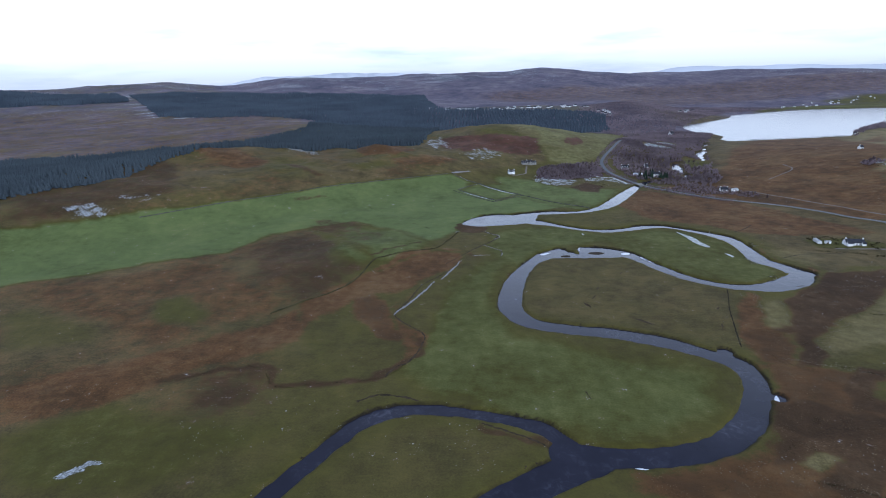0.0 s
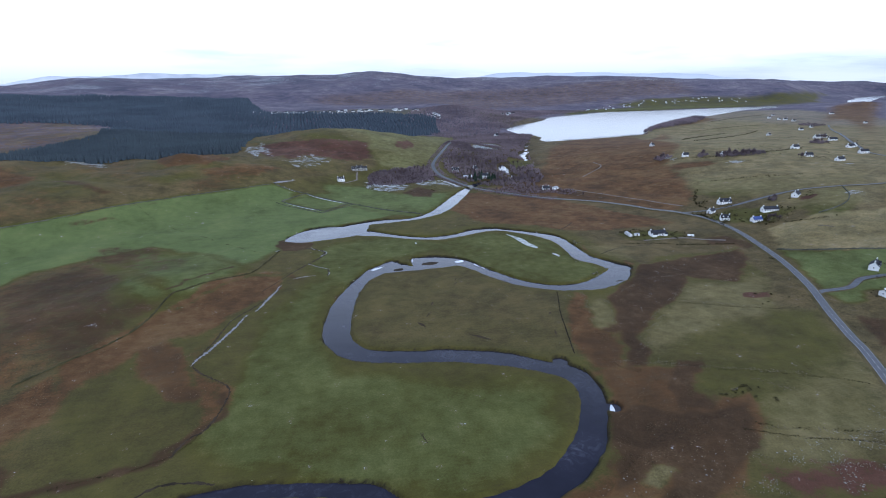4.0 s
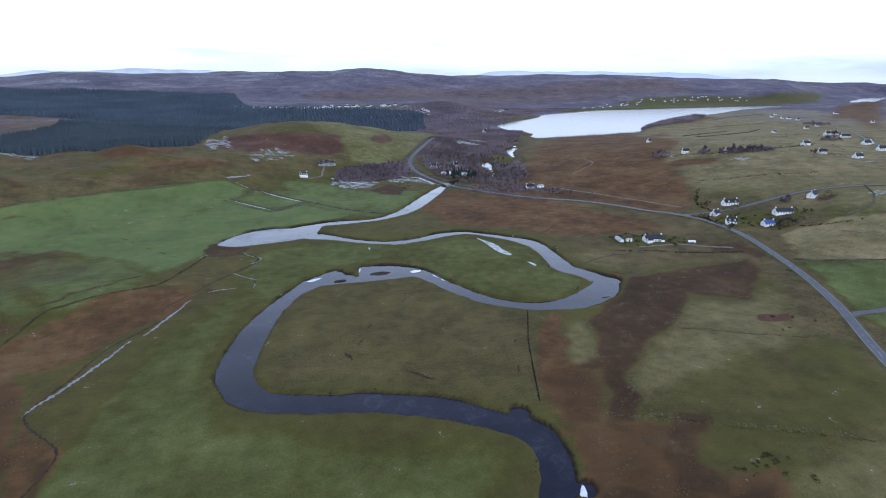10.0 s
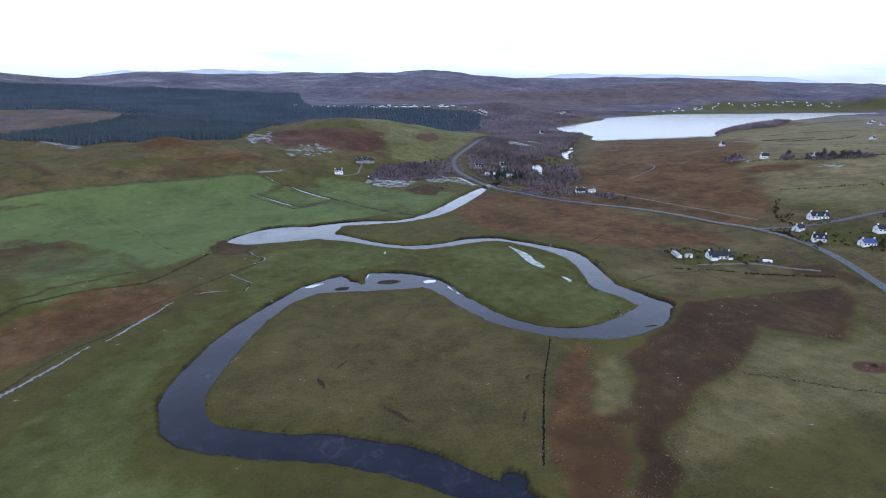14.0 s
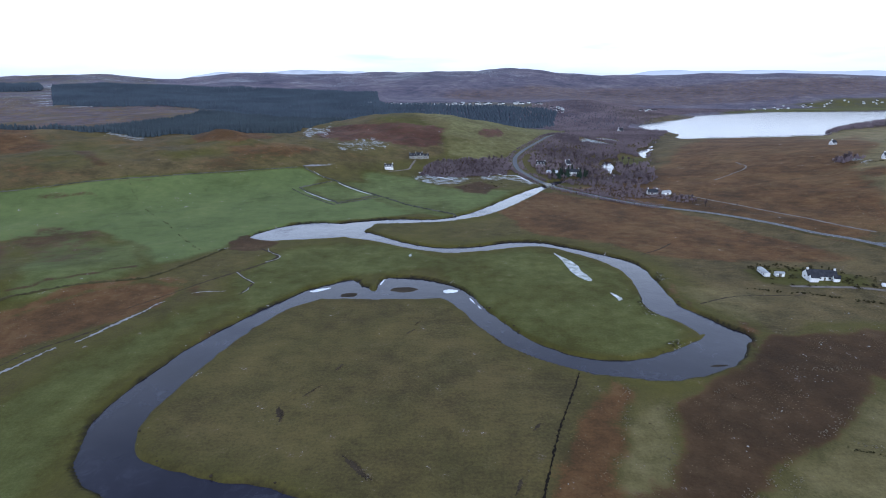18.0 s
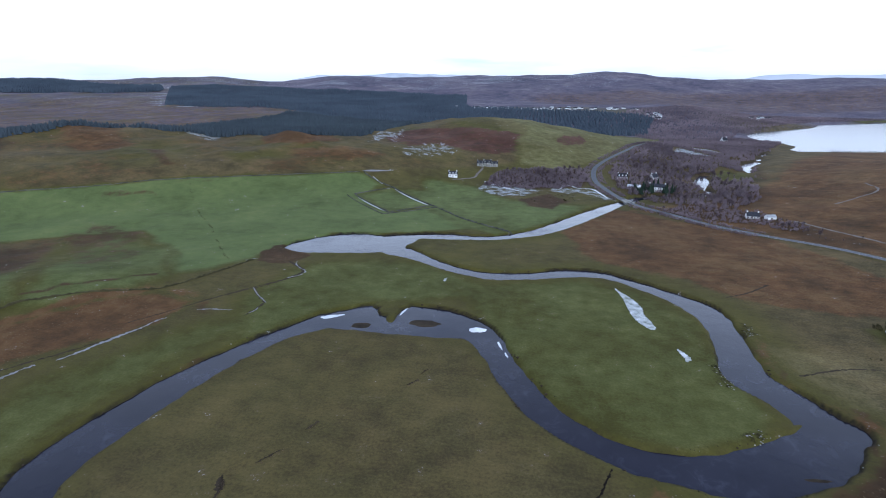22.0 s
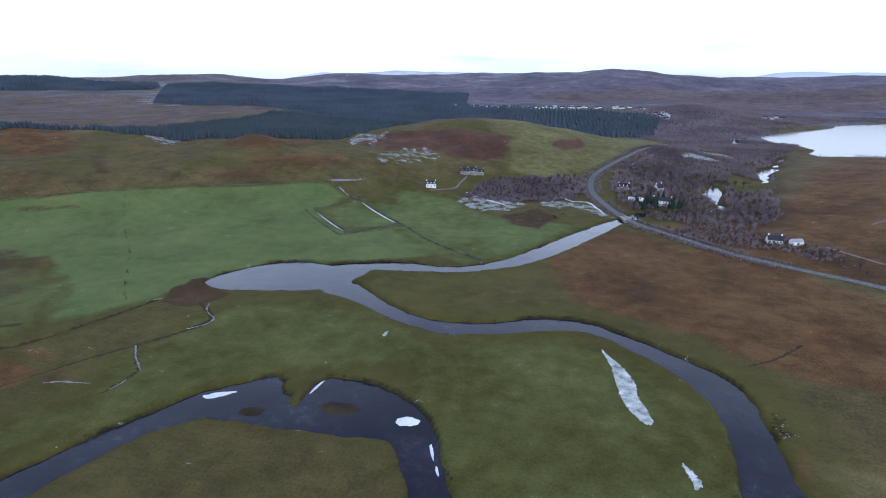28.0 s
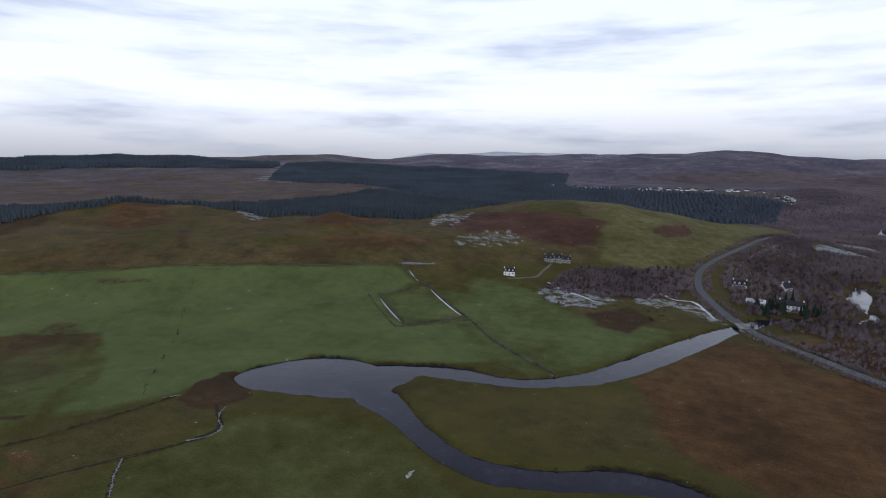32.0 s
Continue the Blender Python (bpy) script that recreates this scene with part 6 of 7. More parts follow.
wall_along("croft_dyke", [(300, 196), (330, 200), (352, 214), (370, 236)], 0.8, 1.2, M_DYKE, "dry stone dyke round a green croft", seed=19, ragged=0.5)
wall_along("hill_dyke", [(95, 600), (110, 650), (150, 740), (190, 850), (205, 930)], 1.6, 2.4, M_SCRUB, "dark hedge along the foot of the hill", seed=20, ragged=0.5)

# hedges and turf dykes between the crofts
for seed, line in enumerate(([(294, 339), (337, 314), (381, 289)], [(427, 394), (473, 400), (514, 410)], [(472, 556), (615, 647), (901, 867)], [(738, 890), (876, 947), (1016, 975)], [(959, 1089), (1155, 1193), (1317, 1254)],
                             [(282, 317), (262, 295), (250, 278), (248, 259)], [(267, 198), (286, 189), (309, 184)], [(330, 440), (352, 432), (385, 408)], [(520, 640), (640, 740), (780, 830)])):
    rush_row("croft_hedge", line, 1.0, 1.3 + 0.2 * (seed % 3), M_GORSE, "dark overgrown hedge between croft fields", "hedge", 40 + seed, 1.0, 0.4)
rush_row("road_hedge", [(226, 257), (232, 251), (231, 239), (229, 226), (226, 214)], 0.5, 1.7, M_GORSE, "dark thick hedge beside the road junction", "hedge", 60, 1.0, 0.2)

# pale dead tufts at the edges of the heath and along old furrows
for k, line in enumerate([[(50, -1), (72, -9), (96, -19)], [(46, -5), (68, -14), (90, -23)], [(32, -12), (47, -21), (60, -32)], [(18, -23), (25, -27), (32, -31)], [(49, -20), (63, -26), (78, -32)], [(-12, -22), (13, -31), (57, -47)], [(-7, -29), (23, -39), (54, -49)], [(72, 28), (78, 21), (83, 15)], [(23, 57), (61, 41), (98, 25)], [(78, 94), (58, 78), (43, 63)], [(-41, -18), (-32, -16), (-26, -21)], [(79, 100), (71, 93), (61, 87)], [(110, 122), (100, 114), (92, 109)], [(59, 123), (52, 108), (46, 92)], [(49, 134), (43, 116), (35, 97)], [(100, 106), (119, 97), (137, 88)], [(139, 125), (147, 126), (156, 126)], [(100, 144), (114, 143), (129, 144)], [(74, 130), (81, 133), (89, 137)], [(50, 48), (46, 50), (40, 51)]]):
    rush_row("pale_tufts", line, 0.35, 0.42, M_TUFT, "pale dead grass tufts along an old furrow", "grass", 200 + k, 1.1, 0.38)
draped("drain", [(36, 141), (33, 133), (24, 112), (17, 92), (9, 68)], 0.6, 0.05, M_EARTH, "narrow dark drain through the meadow", "drain", wave=0.4, step=0.8)
draped("drain", [(-97, 253), (-111, 235), (-124, 215), (-140, 190)], 0.7, 0.04, M_BANK, "narrow dark drain through the meadow", "drain", wave=0.3, step=1.0)
rush_row("rush_row", [(-155, 53), (-161, 43), (-173, 38), (-193, 36), (-211, 34), (-222, 48), (-241, 51), (-255, 41), (-269, 37)], 0.5, 0.55, M_GORSE, "dark rushes along a peaty drain", seed=31, gaps=0.35)
rush_row("rush_row", [(-144, 267), (-162, 288), (-190, 323), (-228, 363), (-251, 391), (-275, 424)], 0.5, 0.55, M_GORSE, "gappy line of rushes along an old fence", seed=33, gaps=0.65)
draped("drain", [(-120, 8), (-104, 0), (-95, -6)], 1.0, 0.04, M_BANK, "dark muddy hollow on the river island", "drain", wave=0.4, step=1.0)
draped("drain", [(98, 262), (110, 270), (122, 282)], 1.0, 0.04, M_BANK, "dark drain through bracken", "drain", wave=0.4, step=1.0)
draped("drain", [(100, 196), (120, 204), (150, 205)], 0.8, 0.04, M_BANK, "dark drain beside the river bend", "drain", wave=0.4, step=1.0)
for w, line in ((0.9, [(-130, 188), (-144, 166), (-154, 151), (-160, 128), (-166, 110), (-163, 100), (-149, 84), (-148, 72), (-153, 55), (-159, 50), (-163, 41)]),):
    draped("ditch_bank", line, w, 0.04, M_BANK, "dark wet edge of an old channel", "ditch", wave=0.55, step=1.0)
draped("old_channel", [(-167, 106, 0.58), (-165, 112, 1.08), (-162, 117, 1.44), (-158, 126, 1.58), (-154, 136, 1.44), (-150, 145, 1.15), (-148, 153, 0.50), (-146, 157, 0.14)], 2.0, 0.09, M_SLUSH, "grey frozen water in an old river channel", "water", wave=0.9, step=0.9)
draped("old_channel", [(-142, 161, 0.22), (-140, 165, 0.79), (-137, 174, 1.37), (-133, 184, 1.15), (-131, 189, 0.50), (-130, 195, 0.36), (-128, 198, 0.14)], 2.0, 0.09, M_SLUSH, "grey frozen water in an old river channel", "water", wave=0.8, step=0.9)
for line in ([(-108, 273, 0.30), (-106, 268, 0.42), (-102, 263.5, 0.36), (-97.5, 260, 0.60), (-97.2, 254.5, 0.42), (-101, 250, 0.54), (-102, 249, 0.12)], [(-111, 234, 0.18), (-107.5, 230, 0.54), (-104.5, 226.5, 0.30), (-100, 222.5, 0.48), (-97.2, 219.8, 0.18)], [(-98, 214.5, 0.18), (-97.4, 212.5, 0.54), (-98.5, 208.5, 0.18)], [(-121, 207, 0.12), (-116, 208.8, 0.66), (-110, 209.4, 0.54), (-106.5, 209.8, 0.12)], [(-134.5, 268, 0.18), (-132.5, 270.5, 0.96), (-130.5, 273, 0.18)]):
    draped("brook", line, 1.0, 0.08, M_SLUSH, "small frozen brook in the meadow", "water", wave=0.5, step=0.6)
draped("brook_bank", [(-112, 272, 1.0), (-105.5, 267, 1.8), (-98, 259, 1.8), (-101, 249.5, 1.6), (-108.4, 236.3, 0.8), (-117, 225.7, 0.8), (-125, 214, 0.7)], 1.2, 0.04, M_BANK, "dark rushy edge of a small brook", "ditch", wave=0.6, step=0.8)
draped("brook_bank", [(-111, 235, 0.4), (-105, 227, 1.0), (-98, 220, 0.7), (-98, 213, 0.9), (-99, 206, 0.3)], 1.2, 0.04, M_BANK, "dark rushy edge of a small brook", "ditch", wave=0.9, step=0.8)
draped("side_ditch", [(-172, 22), (-164, 27), (-154, 26), (-146, 23)], 1.3, 0.05, M_BANK, "muddy backwater beside the river", "ditch", wave=0.5, step=1.0)


def ragged_ring(rng, n, rx, ry, rough=0.35):
    """An uneven closed outline with tongues and bays at three sizes."""
    waves = [(k, rng.uniform(0, 6.283), rough * rng.uniform(0.5, 1.0) / k ** 0.7) for k in (2, 3, 5, 8, 13, 19)]
    ring = []
    for i in range(n):
        a = 2 * math.pi * i / n
        r = 1 + sum(h * math.sin(k * a + p) for k, p, h in waves) * 0.6
        ring.append((rx * math.cos(a) * r, ry * math.sin(a) * r))
    return ring


def ice_floe(name, x, y, long, wide, turn, seed, z=-1.32, label="white sheet of river ice by the bank", bow=0.0, rough=0.35):
    """A thin sheet of ice with a ragged edge and a broken, raised rim; bow bends it along the bank."""
    rng = random.Random(seed)
    n = 56
    ring = [(a, b + bow * PLAN * (a / (PLAN * long / 2)) ** 2) for a, b in ragged_ring(rng, n, PLAN * long / 2, PLAN * wide / 2, rough)]
    mid = bow * PLAN * 0.3
    v = [(a, b, 0.0) for a, b in ring] + [(a * 0.97, (b - mid) * 0.94 + mid, 0.08 + rng.uniform(0, 0.10)) for a, b in ring]
    v += [(a * 0.55, (b - mid) * 0.5 + mid, 0.05 + rng.uniform(0, 0.04)) for a, b in ring] + [(0, mid * 0.4, 0.06)]
    f = []
    for k in range(n):
        m = (k + 1) % n
        f += [(k, m, n + m, n + k), (n + k, n + m, 2 * n + m, 2 * n + k), (2 * n + k, 2 * n + m, 3 * n)]
    me = bpy.data.meshes.new(name)
    me.from_pydata(v, [], f)
    me.materials.append(M_ICE)
    ob = new(name, me)
    ob.matrix_basis = pose(x * PLAN, y * PLAN, z, 0, 0, turn)
    return tagged(ob, label, "ice")


def flood_ice(outline, label, seed):
    """Ragged ice left by a flood, lying on the turf, with grass breaking through."""
    rng = random.Random(seed)
    line = curve_through([(a * PLAN, b * PLAN) for a, b in (*outline, outline[0])], 0.45)[:-1]
    mid = line.mean(0)
    n = len(line)
    line = [(a + rng.gauss(0, 0.32), b + rng.gauss(0, 0.32)) for a, b in line]
    v = []
    for inward, up in ((0.0, 0.02), (0.05, 0.16), (0.45, 0.12), (0.8, 0.14)):
        for a, b in line:
            px, py = a + (mid[0] - a) * inward * 0.6, b + (mid[1] - b) * inward * 0.6
            v.append((px, py, ground_at(px, py) + up + rng.uniform(0, 0.05)))
    f = [(r * n + k, r * n + (k + 1) % n, (r + 1) * n + (k + 1) % n, (r + 1) * n + k) for r in range(3) for k in range(n)]
    f.append(tuple(range(3 * n, 4 * n)))
    return tagged(part("flood_ice", (v, f), M_FLOOD, None, label), "", "ice")


flood_ice([(51.2, 264), (53, 260), (56.5, 254), (58.6, 248), (59.6, 242), (59.2, 236), (60.6, 230), (61.4, 224), (59.6, 222.6), (57.6, 225), (55.6, 229.5), (54.4, 235), (53.8, 242), (53.6, 248), (53.2, 254)], "long ragged sheet of white flood ice on the meadow", 1)
flood_ice([(65.4, 208.4), (67.2, 206.4), (68.6, 203), (68.4, 200), (67, 199.4), (66.8, 202), (66, 205)], "small sheet of white flood ice on the meadow", 2)
flood_ice([(-27.4, 261.4), (-26.6, 263), (-26.1, 261.4), (-26.4, 259.4), (-27.1, 259.2)], "small patch of white ice near the river bend", 3)
ice_floe("ice_sheet", -78.2, 206.6, 14, 1.7, 50, 1, bow=-0.6)
ice_floe("ice_sheet", -65.2, 213.6, 9.0, 2.6, 22, 2, rough=0.6)
ice_floe("ice_sheet", -37.4, 224.5, 9, 0.9, 80, 3)
ice_floe("ice_floe", -5.4, 212.2, 6.4, 4.4, 8, 4, label="thick white ice floe against the bank", rough=0.3)
ice_floe("ice_sheet", 4.0, 201.2, 6.5, 0.8, 110, 5)
ice_floe("ice_sheet", 6.8, 194.5, 4.0, 0.6, 110, 6)
ice_floe("ice_floe", -65, -16.5, 6.5, 2.2, -8, 7, label="white ice floe stranded in the shallows", rough=0.5)
ice_floe("ice_floe", 2.5, 25, 5.0, 2.4, 60, 8, label="white ice stranded in a small bay", rough=0.5)
ice_floe("ice_sheet", -172, 13, 3.2, 0.9, 60, 9)

# small eroded scars in the turf
for line, wide in [([(-33.2, 101.3), (-30.1, 96.7), (-25.6, 92.3)], 1.6), ([(-55.8, 121.7), (-53.1, 117.2)], 1.3), ([(19.3, 114.6), (16.6, 111.1)], 0.8), ([(11.4, 93.4), (9.0, 87.7)], 0.8), ([(-55.5, 121.8), (-54.5, 116.8)], 1.4), ([(-50.0, 126.9), (-45.9, 133.0)], 0.6), ([(-43.6, 141.6), (-41.4, 145.8)], 0.6), ([(-31.1, 99.4), (-24.6, 92.3)], 1.0), ([(-54.1, 120.0), (-53.4, 114.8)], 0.9), ([(-22.3, 167.9), (-19.1, 171.7)], 0.7), ([(-19.3, 175.4), (-17.7, 178.5)], 0.6), ([(-75.1, 30.5), (-73.8, 24.0)], 0.5)]:
    draped("turf_scar", [(*line[0], 0.1), *((a, b, wide / PLAN) for a, b in ((line[0][0] * 0.7 + line[-1][0] * 0.3, line[0][1] * 0.7 + line[-1][1] * 0.3), (line[0][0] * 0.35 + line[-1][0] * 0.65, line[0][1] * 0.35 + line[-1][1] * 0.65))), (*line[-1], 0.1)], 1.0, 0.05, M_BANK, "small eroded scar of bare peat in the turf", "scar", wave=0.45, step=0.5)
    a, b = line[0][0] * 0.5 + line[-1][0] * 0.5, line[0][1] * 0.5 + line[-1][1] * 0.5
    rush_row("scar_tufts", [(line[0][0] + 0.6, line[0][1]), (a + 0.6, b), (line[-1][0] + 0.6, line[-1][1])], 0.35, 0.4, M_REED, "pale dead tufts round a scar in the turf", "grass", int(abs(a * 7 + b)), 0.5, 0.3)

# dark clumps with stones on the meadow's edge
clump = random.Random(41)
for k, (a, b) in enumerate([(75.3, 191.9), (75.6, 197.4), (75.5, 186.9), (76.3, 161.7), (73.7, 160.0), (95.1, 226.2), (75.5, 188.2), (75.2, 160.0), (95.1, 227.0), (95.6, 231.7)]):
    x, y = np.array([a * PLAN + clump.gauss(0, 1.5) for q in range(16)]), np.array([b * PLAN + clump.gauss(0, 1.7) for q in range(16)])
    ok = off_river(x, y) > 0.2
    if ok.sum() > 2:
        scattered("bank_clump", x[ok], y[ok], [bush_shape(clump, 1.0, 22) for q in range(3)], np.array([clump.uniform(0.3, 0.8) for q in range(int(ok.sum()))]), M_GORSE, "dark clump of rushes and bramble on the bank", "bushes", 0.1, 70 + k)
        scattered("bank_stones", x[ok][::2] + 0.9, y[ok][::2] - 0.8, [stone_shape(clump) for q in range(3)], np.array([clump.uniform(0.15, 0.4) for q in range(len(x[ok][::2]))]), M_STONE, "pale stones beside a clump on the bank", "stones", 0.03, 90 + k)

# islets in the wide reach
for ix, iy, il, iw, seed in ((-50.5, 208, 9.0, 6.0, 21), (-26.5, 214.3, 14, 7.5, 22), (84, 147, 7, 1.4, 23), (-84, 160, 4.5, 1.0, 24), (-86, 154, 1.8, 0.8, 25)):
    rng = random.Random(seed)
    n = 16
    ring = [(PLAN * il / 2 * math.cos(2 * math.pi * k / n) * rng.uniform(0.8, 1.15), PLAN * iw / 2 * math.sin(2 * math.pi * k / n) * rng.uniform(0.8, 1.15)) for k in range(n)]
    v = [(a * 1.2, b * 1.2, -1.0) for a, b in ring] + [(a * 0.85, b * 0.85, 0.10 + rng.uniform(-0.03, 0.05)) for a, b in ring] + [(0, 0, 0.2)]
    f = [(k, (k + 1) % n, n + (k + 1) % n, n + k) for k in range(n)] + [(n + k, n + (k + 1) % n, 2 * n) for k in range(n)]
    me = bpy.data.meshes.new("mud_bank")
    me.from_pydata(v, [], f)
    me.materials.append(M_BANK)
    ob = new("mud_bank", me)
    ob.matrix_basis = pose(ix * PLAN, iy * PLAN, -1.42, 0, 0, 5)
    tagged(ob, "dark mud bank showing above the river", "islet", kind="structure")

# a long feed barrier in the pale field
barrier = thing("feed_barrier", 278.5, 170.5, -45, "long dark wooden feed barrier in a pale field", "feeder")
for k in range(9):
    part("post", block(-6.4 + 1.6 * k - 0.07, -6.4 + 1.6 * k + 0.07, -0.07, 0.07, -0.4, 1.2), M_WOOD, barrier)
for zz in (0.3, 0.65, 1.0):
    part("rail", block(-6.5, 6.5, -0.12, -0.07, zz, zz + 0.18), M_WOOD, barrier)

# ---- woods, scrub, rushes, stones ----
rng = random.Random(5)
TREES = []
for k, (hh, ww) in enumerate(((9.5, 7.0), (7.5, 6.0), (11.0, 7.5), (6.0, 5.5))):
    t = thing("birch_tree", -900 - 20 * k, -900, 0, "bare winter birch with purple-brown twigs", "tree", "bare trees", z=0)
    trunk, crown = bare_tree(rng, hh, ww)
    part("trunk", trunk, M_BARK, t)
    part("crown", crown, M_TWIG, t)
    TREES.append(t)


def plant_trees(corners, count, seed, scale=(0.7, 1.2)):
    x, y = random_in(corners, count, seed, 3.0)
    z = finished(x, y)
    r = random.Random(seed)
    for a, b, c in zip(x, y, z):
        if np.hypot(road_line[:, 0] - a, road_line[:, 1] - b).min() < 6:
            continue
        o = copy_thing(r.choice(TREES), pose(a, b, c - 0.1, 0, 0, r.uniform(0, 360)))
        s = r.uniform(*scale)
        o.scale = (s, s, s)


FARM_WOOD = [(-36, 500), (-23, 548), (11, 566), (60, 586), (60, 547), (52, 508), (6, 493), (-30, 492)]
NEAR_WOOD = [(92, 470), (110, 455), (150, 440), (185, 470), (200, 560), (190, 620), (120, 640), (88, 600), (82, 560), (84, 510)]
plant_trees(NEAR_WOOD, 130, 1)
plant_trees(FARM_WOOD, 90, 2, (0.6, 0.95))
plant_trees([(96, 418), (122, 405), (161, 400), (190, 350), (205, 352), (190, 400), (151, 425), (110, 440)], 40, 3, (0.35, 0.7))
# trees round the crofts
for corners, count in (([(330, 444), (345, 447), (348, 458), (334, 462)], 12), ([(370, 420), (380, 420), (384, 432), (374, 432)], 7), ([(384, 402), (410, 388), (432, 388), (436, 400), (405, 410), (388, 416)], 30), ([(300, 242), (305, 242), (305, 247), (300, 247)], 3)):
    plant_trees(corners, count, count + 40, (0.7, 1.1))
for corners, count in (([(1100, 900), (1150, 920), (1150, 960), (1110, 945)], 22), ([(568, 432), (590, 440), (590, 452), (570, 446)], 10), ([(440, 342), (452, 345), (450, 354), (442, 352)], 5), ([(255, 205), (275, 212), (268, 200)], 9), ([(630, 470), (660, 495), (650, 505), (628, 480)], 10)):
    plant_trees(corners, count, count + 70, (0.6, 1.0))

small = [thicket_shape(rng) for k in range(7)]
distant = [thicket_shape(rng, 40) for k in range(5)]
x, y = random_in(BRIDGE_WOOD, 7000, 21, 2.0)
CLEARINGS = ([(185, 560), (215, 570), (228, 625), (205, 645), (183, 600)], [(190, 800), (212, 762), (226, 712), (175, 732)], [(222, 845), (248, 800), (240, 755), (212, 800)])
ok = np.ones(len(x), bool)
for corners in CLEARINGS:
    ok &= inside(x, y, corners, 2.0) < 0.5
x, y = x[ok], y[ok]
scattered("birch_wood", x, y, small, np.random.default_rng(1).uniform(3.2, 6.4, len(x)), M_SCRUB, "bare purple-brown birch wood round the river", "wood", 0.2, 3)
x, y = random_in([(-36, 500), (-23, 550), (11, 569), (60, 586), (60, 547), (52, 508), (6, 493), (-30, 492)], 2000, 22, 3.0)
scattered("farm_scrub", x, y, small, np.random.default_rng(2).uniform(2.4, 4.6, len(x)), M_SCRUB, "dense bare scrub below the farmstead", "wood", 0.2, 4)
x, y = random_in([(200, 880), (330, 1010), (370, 1110), (500, 1280), (640, 1460), (900, 1600), (800, 1700), (480, 1720), (250, 1560), (130, 1250), (170, 1040)], 9000, 23, 3.0)
scattered("loch_wood", x, y, distant, np.random.default_rng(3).uniform(5, 8, len(x)), M_SCRUB, "bare dark woodland at the loch head", "wood", 0.3, 5)
x, y = random_in([(670, 960), (763, 1068), (900, 1150), (1059, 1262), (1060, 1215), (920, 1090), (740, 985)], 900, 24, 3.0)
scattered("shore_wood", x, y, small, np.random.default_rng(4).uniform(7, 12, len(x)), M_SCRUB, "dark bare wood on the loch shore", "wood", 0.3, 6)
shore = curve_through([(a * PLAN, b * PLAN) for a, b in ((366, 842), (413, 846), (465, 850), (557, 878), (621, 891), (724, 1004))], 1.6)
jitter = np.random.default_rng(6)
x, y = shore[:, 0] + jitter.normal(2, 3, len(shore)), shore[:, 1] - np.abs(jitter.normal(3, 3, len(shore)))
ok = wobble(x, y, 22.0, 2.0) > -0.4
scattered("shore_scrub", x[ok], y[ok], distant, jitter.uniform(2.5, 5, ok.sum()), M_SCRUB, "dark bare scrub along the loch shore", "scrub", 0.2, 8)
x, y = random_in([(96, 418), (122, 405), (158, 398), (172, 380), (186, 384), (182, 410), (170, 440), (120, 450)], 620, 25, 3.0)
ok = np.array([np.hypot(road_line[:, 0] - a, road_line[:, 1] - b).min() > 5 for a, b in zip(x, y)])
scattered("road_scrub", x[ok], y[ok], small, np.random.default_rng(5).uniform(1.8, 4, ok.sum()), M_SCRUB, "low bare scrub along the road", "scrub", 0.2, 7)

# hedges of scrub on both sides of the road, and thickets round the crofts
far_part = road_line[(road_line[:, 1] > 372 * PLAN)]
far_side = road_side[(road_line[:, 1] > 372 * PLAN)]
rh = np.random.default_rng(77)
sel = rh.integers(0, len(far_part), 2000)
off = rh.uniform(4.4, 11, 2000) * rh.choice([-1, 1], 2000)
x, y = far_part[sel, 0] + far_side[sel, 0] * off, far_part[sel, 1] + far_side[sel, 1] * off
ok = (off_river(x, y) > 3) & (np.array([np.hypot(road_line[:, 0] - a, road_line[:, 1] - b).min() for a, b in zip(x, y)]) > 4.3) & (wobble(x, y, 14.0, 3.0) > -0.6)
scattered("roadside_scrub", x[ok], y[ok], small, rh.uniform(1.6, 3.6, ok.sum()), M_SCRUB, "low bare bushes lining both road verges", "scrub", 0.2, 17)
CLUMPS = [([(330, 444), (348, 447), (350, 460), (332, 464)], 60), ([(368, 418), (382, 420), (386, 434), (372, 434)], 30), ([(384, 400), (410, 386), (436, 386), (440, 402), (405, 412), (386, 418)], 150), ([(299, 241), (305, 241), (305, 248), (299, 248)], 14),
          ([(1095, 895), (1155, 915), (1155, 965), (1105, 950)], 160), ([(566, 430), (592, 438), (592, 454), (568, 448)], 60)]
for k, (corners, count) in enumerate(CLUMPS):
    x, y = random_in(corners, count, 300 + k, 1.0)
    scattered("croft_thicket", x, y, small, rh.uniform(3.5, 7.5, len(x)), M_SCRUB, "dense bare shelter belt beside the crofts", "thicket", 0.2, 30 + k)
for k, (corners, count) in enumerate((([(252, 200), (276, 212), (270, 222), (250, 212)], 70), ([(228, 262), (234, 240), (232, 222), (240, 222), (242, 246), (236, 262)], 60), ([(284, 232), (300, 222), (296, 214), (282, 218)], 30), ([(248, 270), (262, 272), (264, 280), (250, 278)], 26), ([(140, 242), (160, 246), (184, 236), (182, 230), (158, 240), (144, 236)], 40))):
    x, y = random_in(corners, count, 330 + k, 1.0)
    scattered("garden_shrubs", x, y, small, rh.uniform(1.2, 3.0, len(x)), M_GORSE, "dark garden shrubs round the crofts", "shrubs", 0.2, 40 + k)

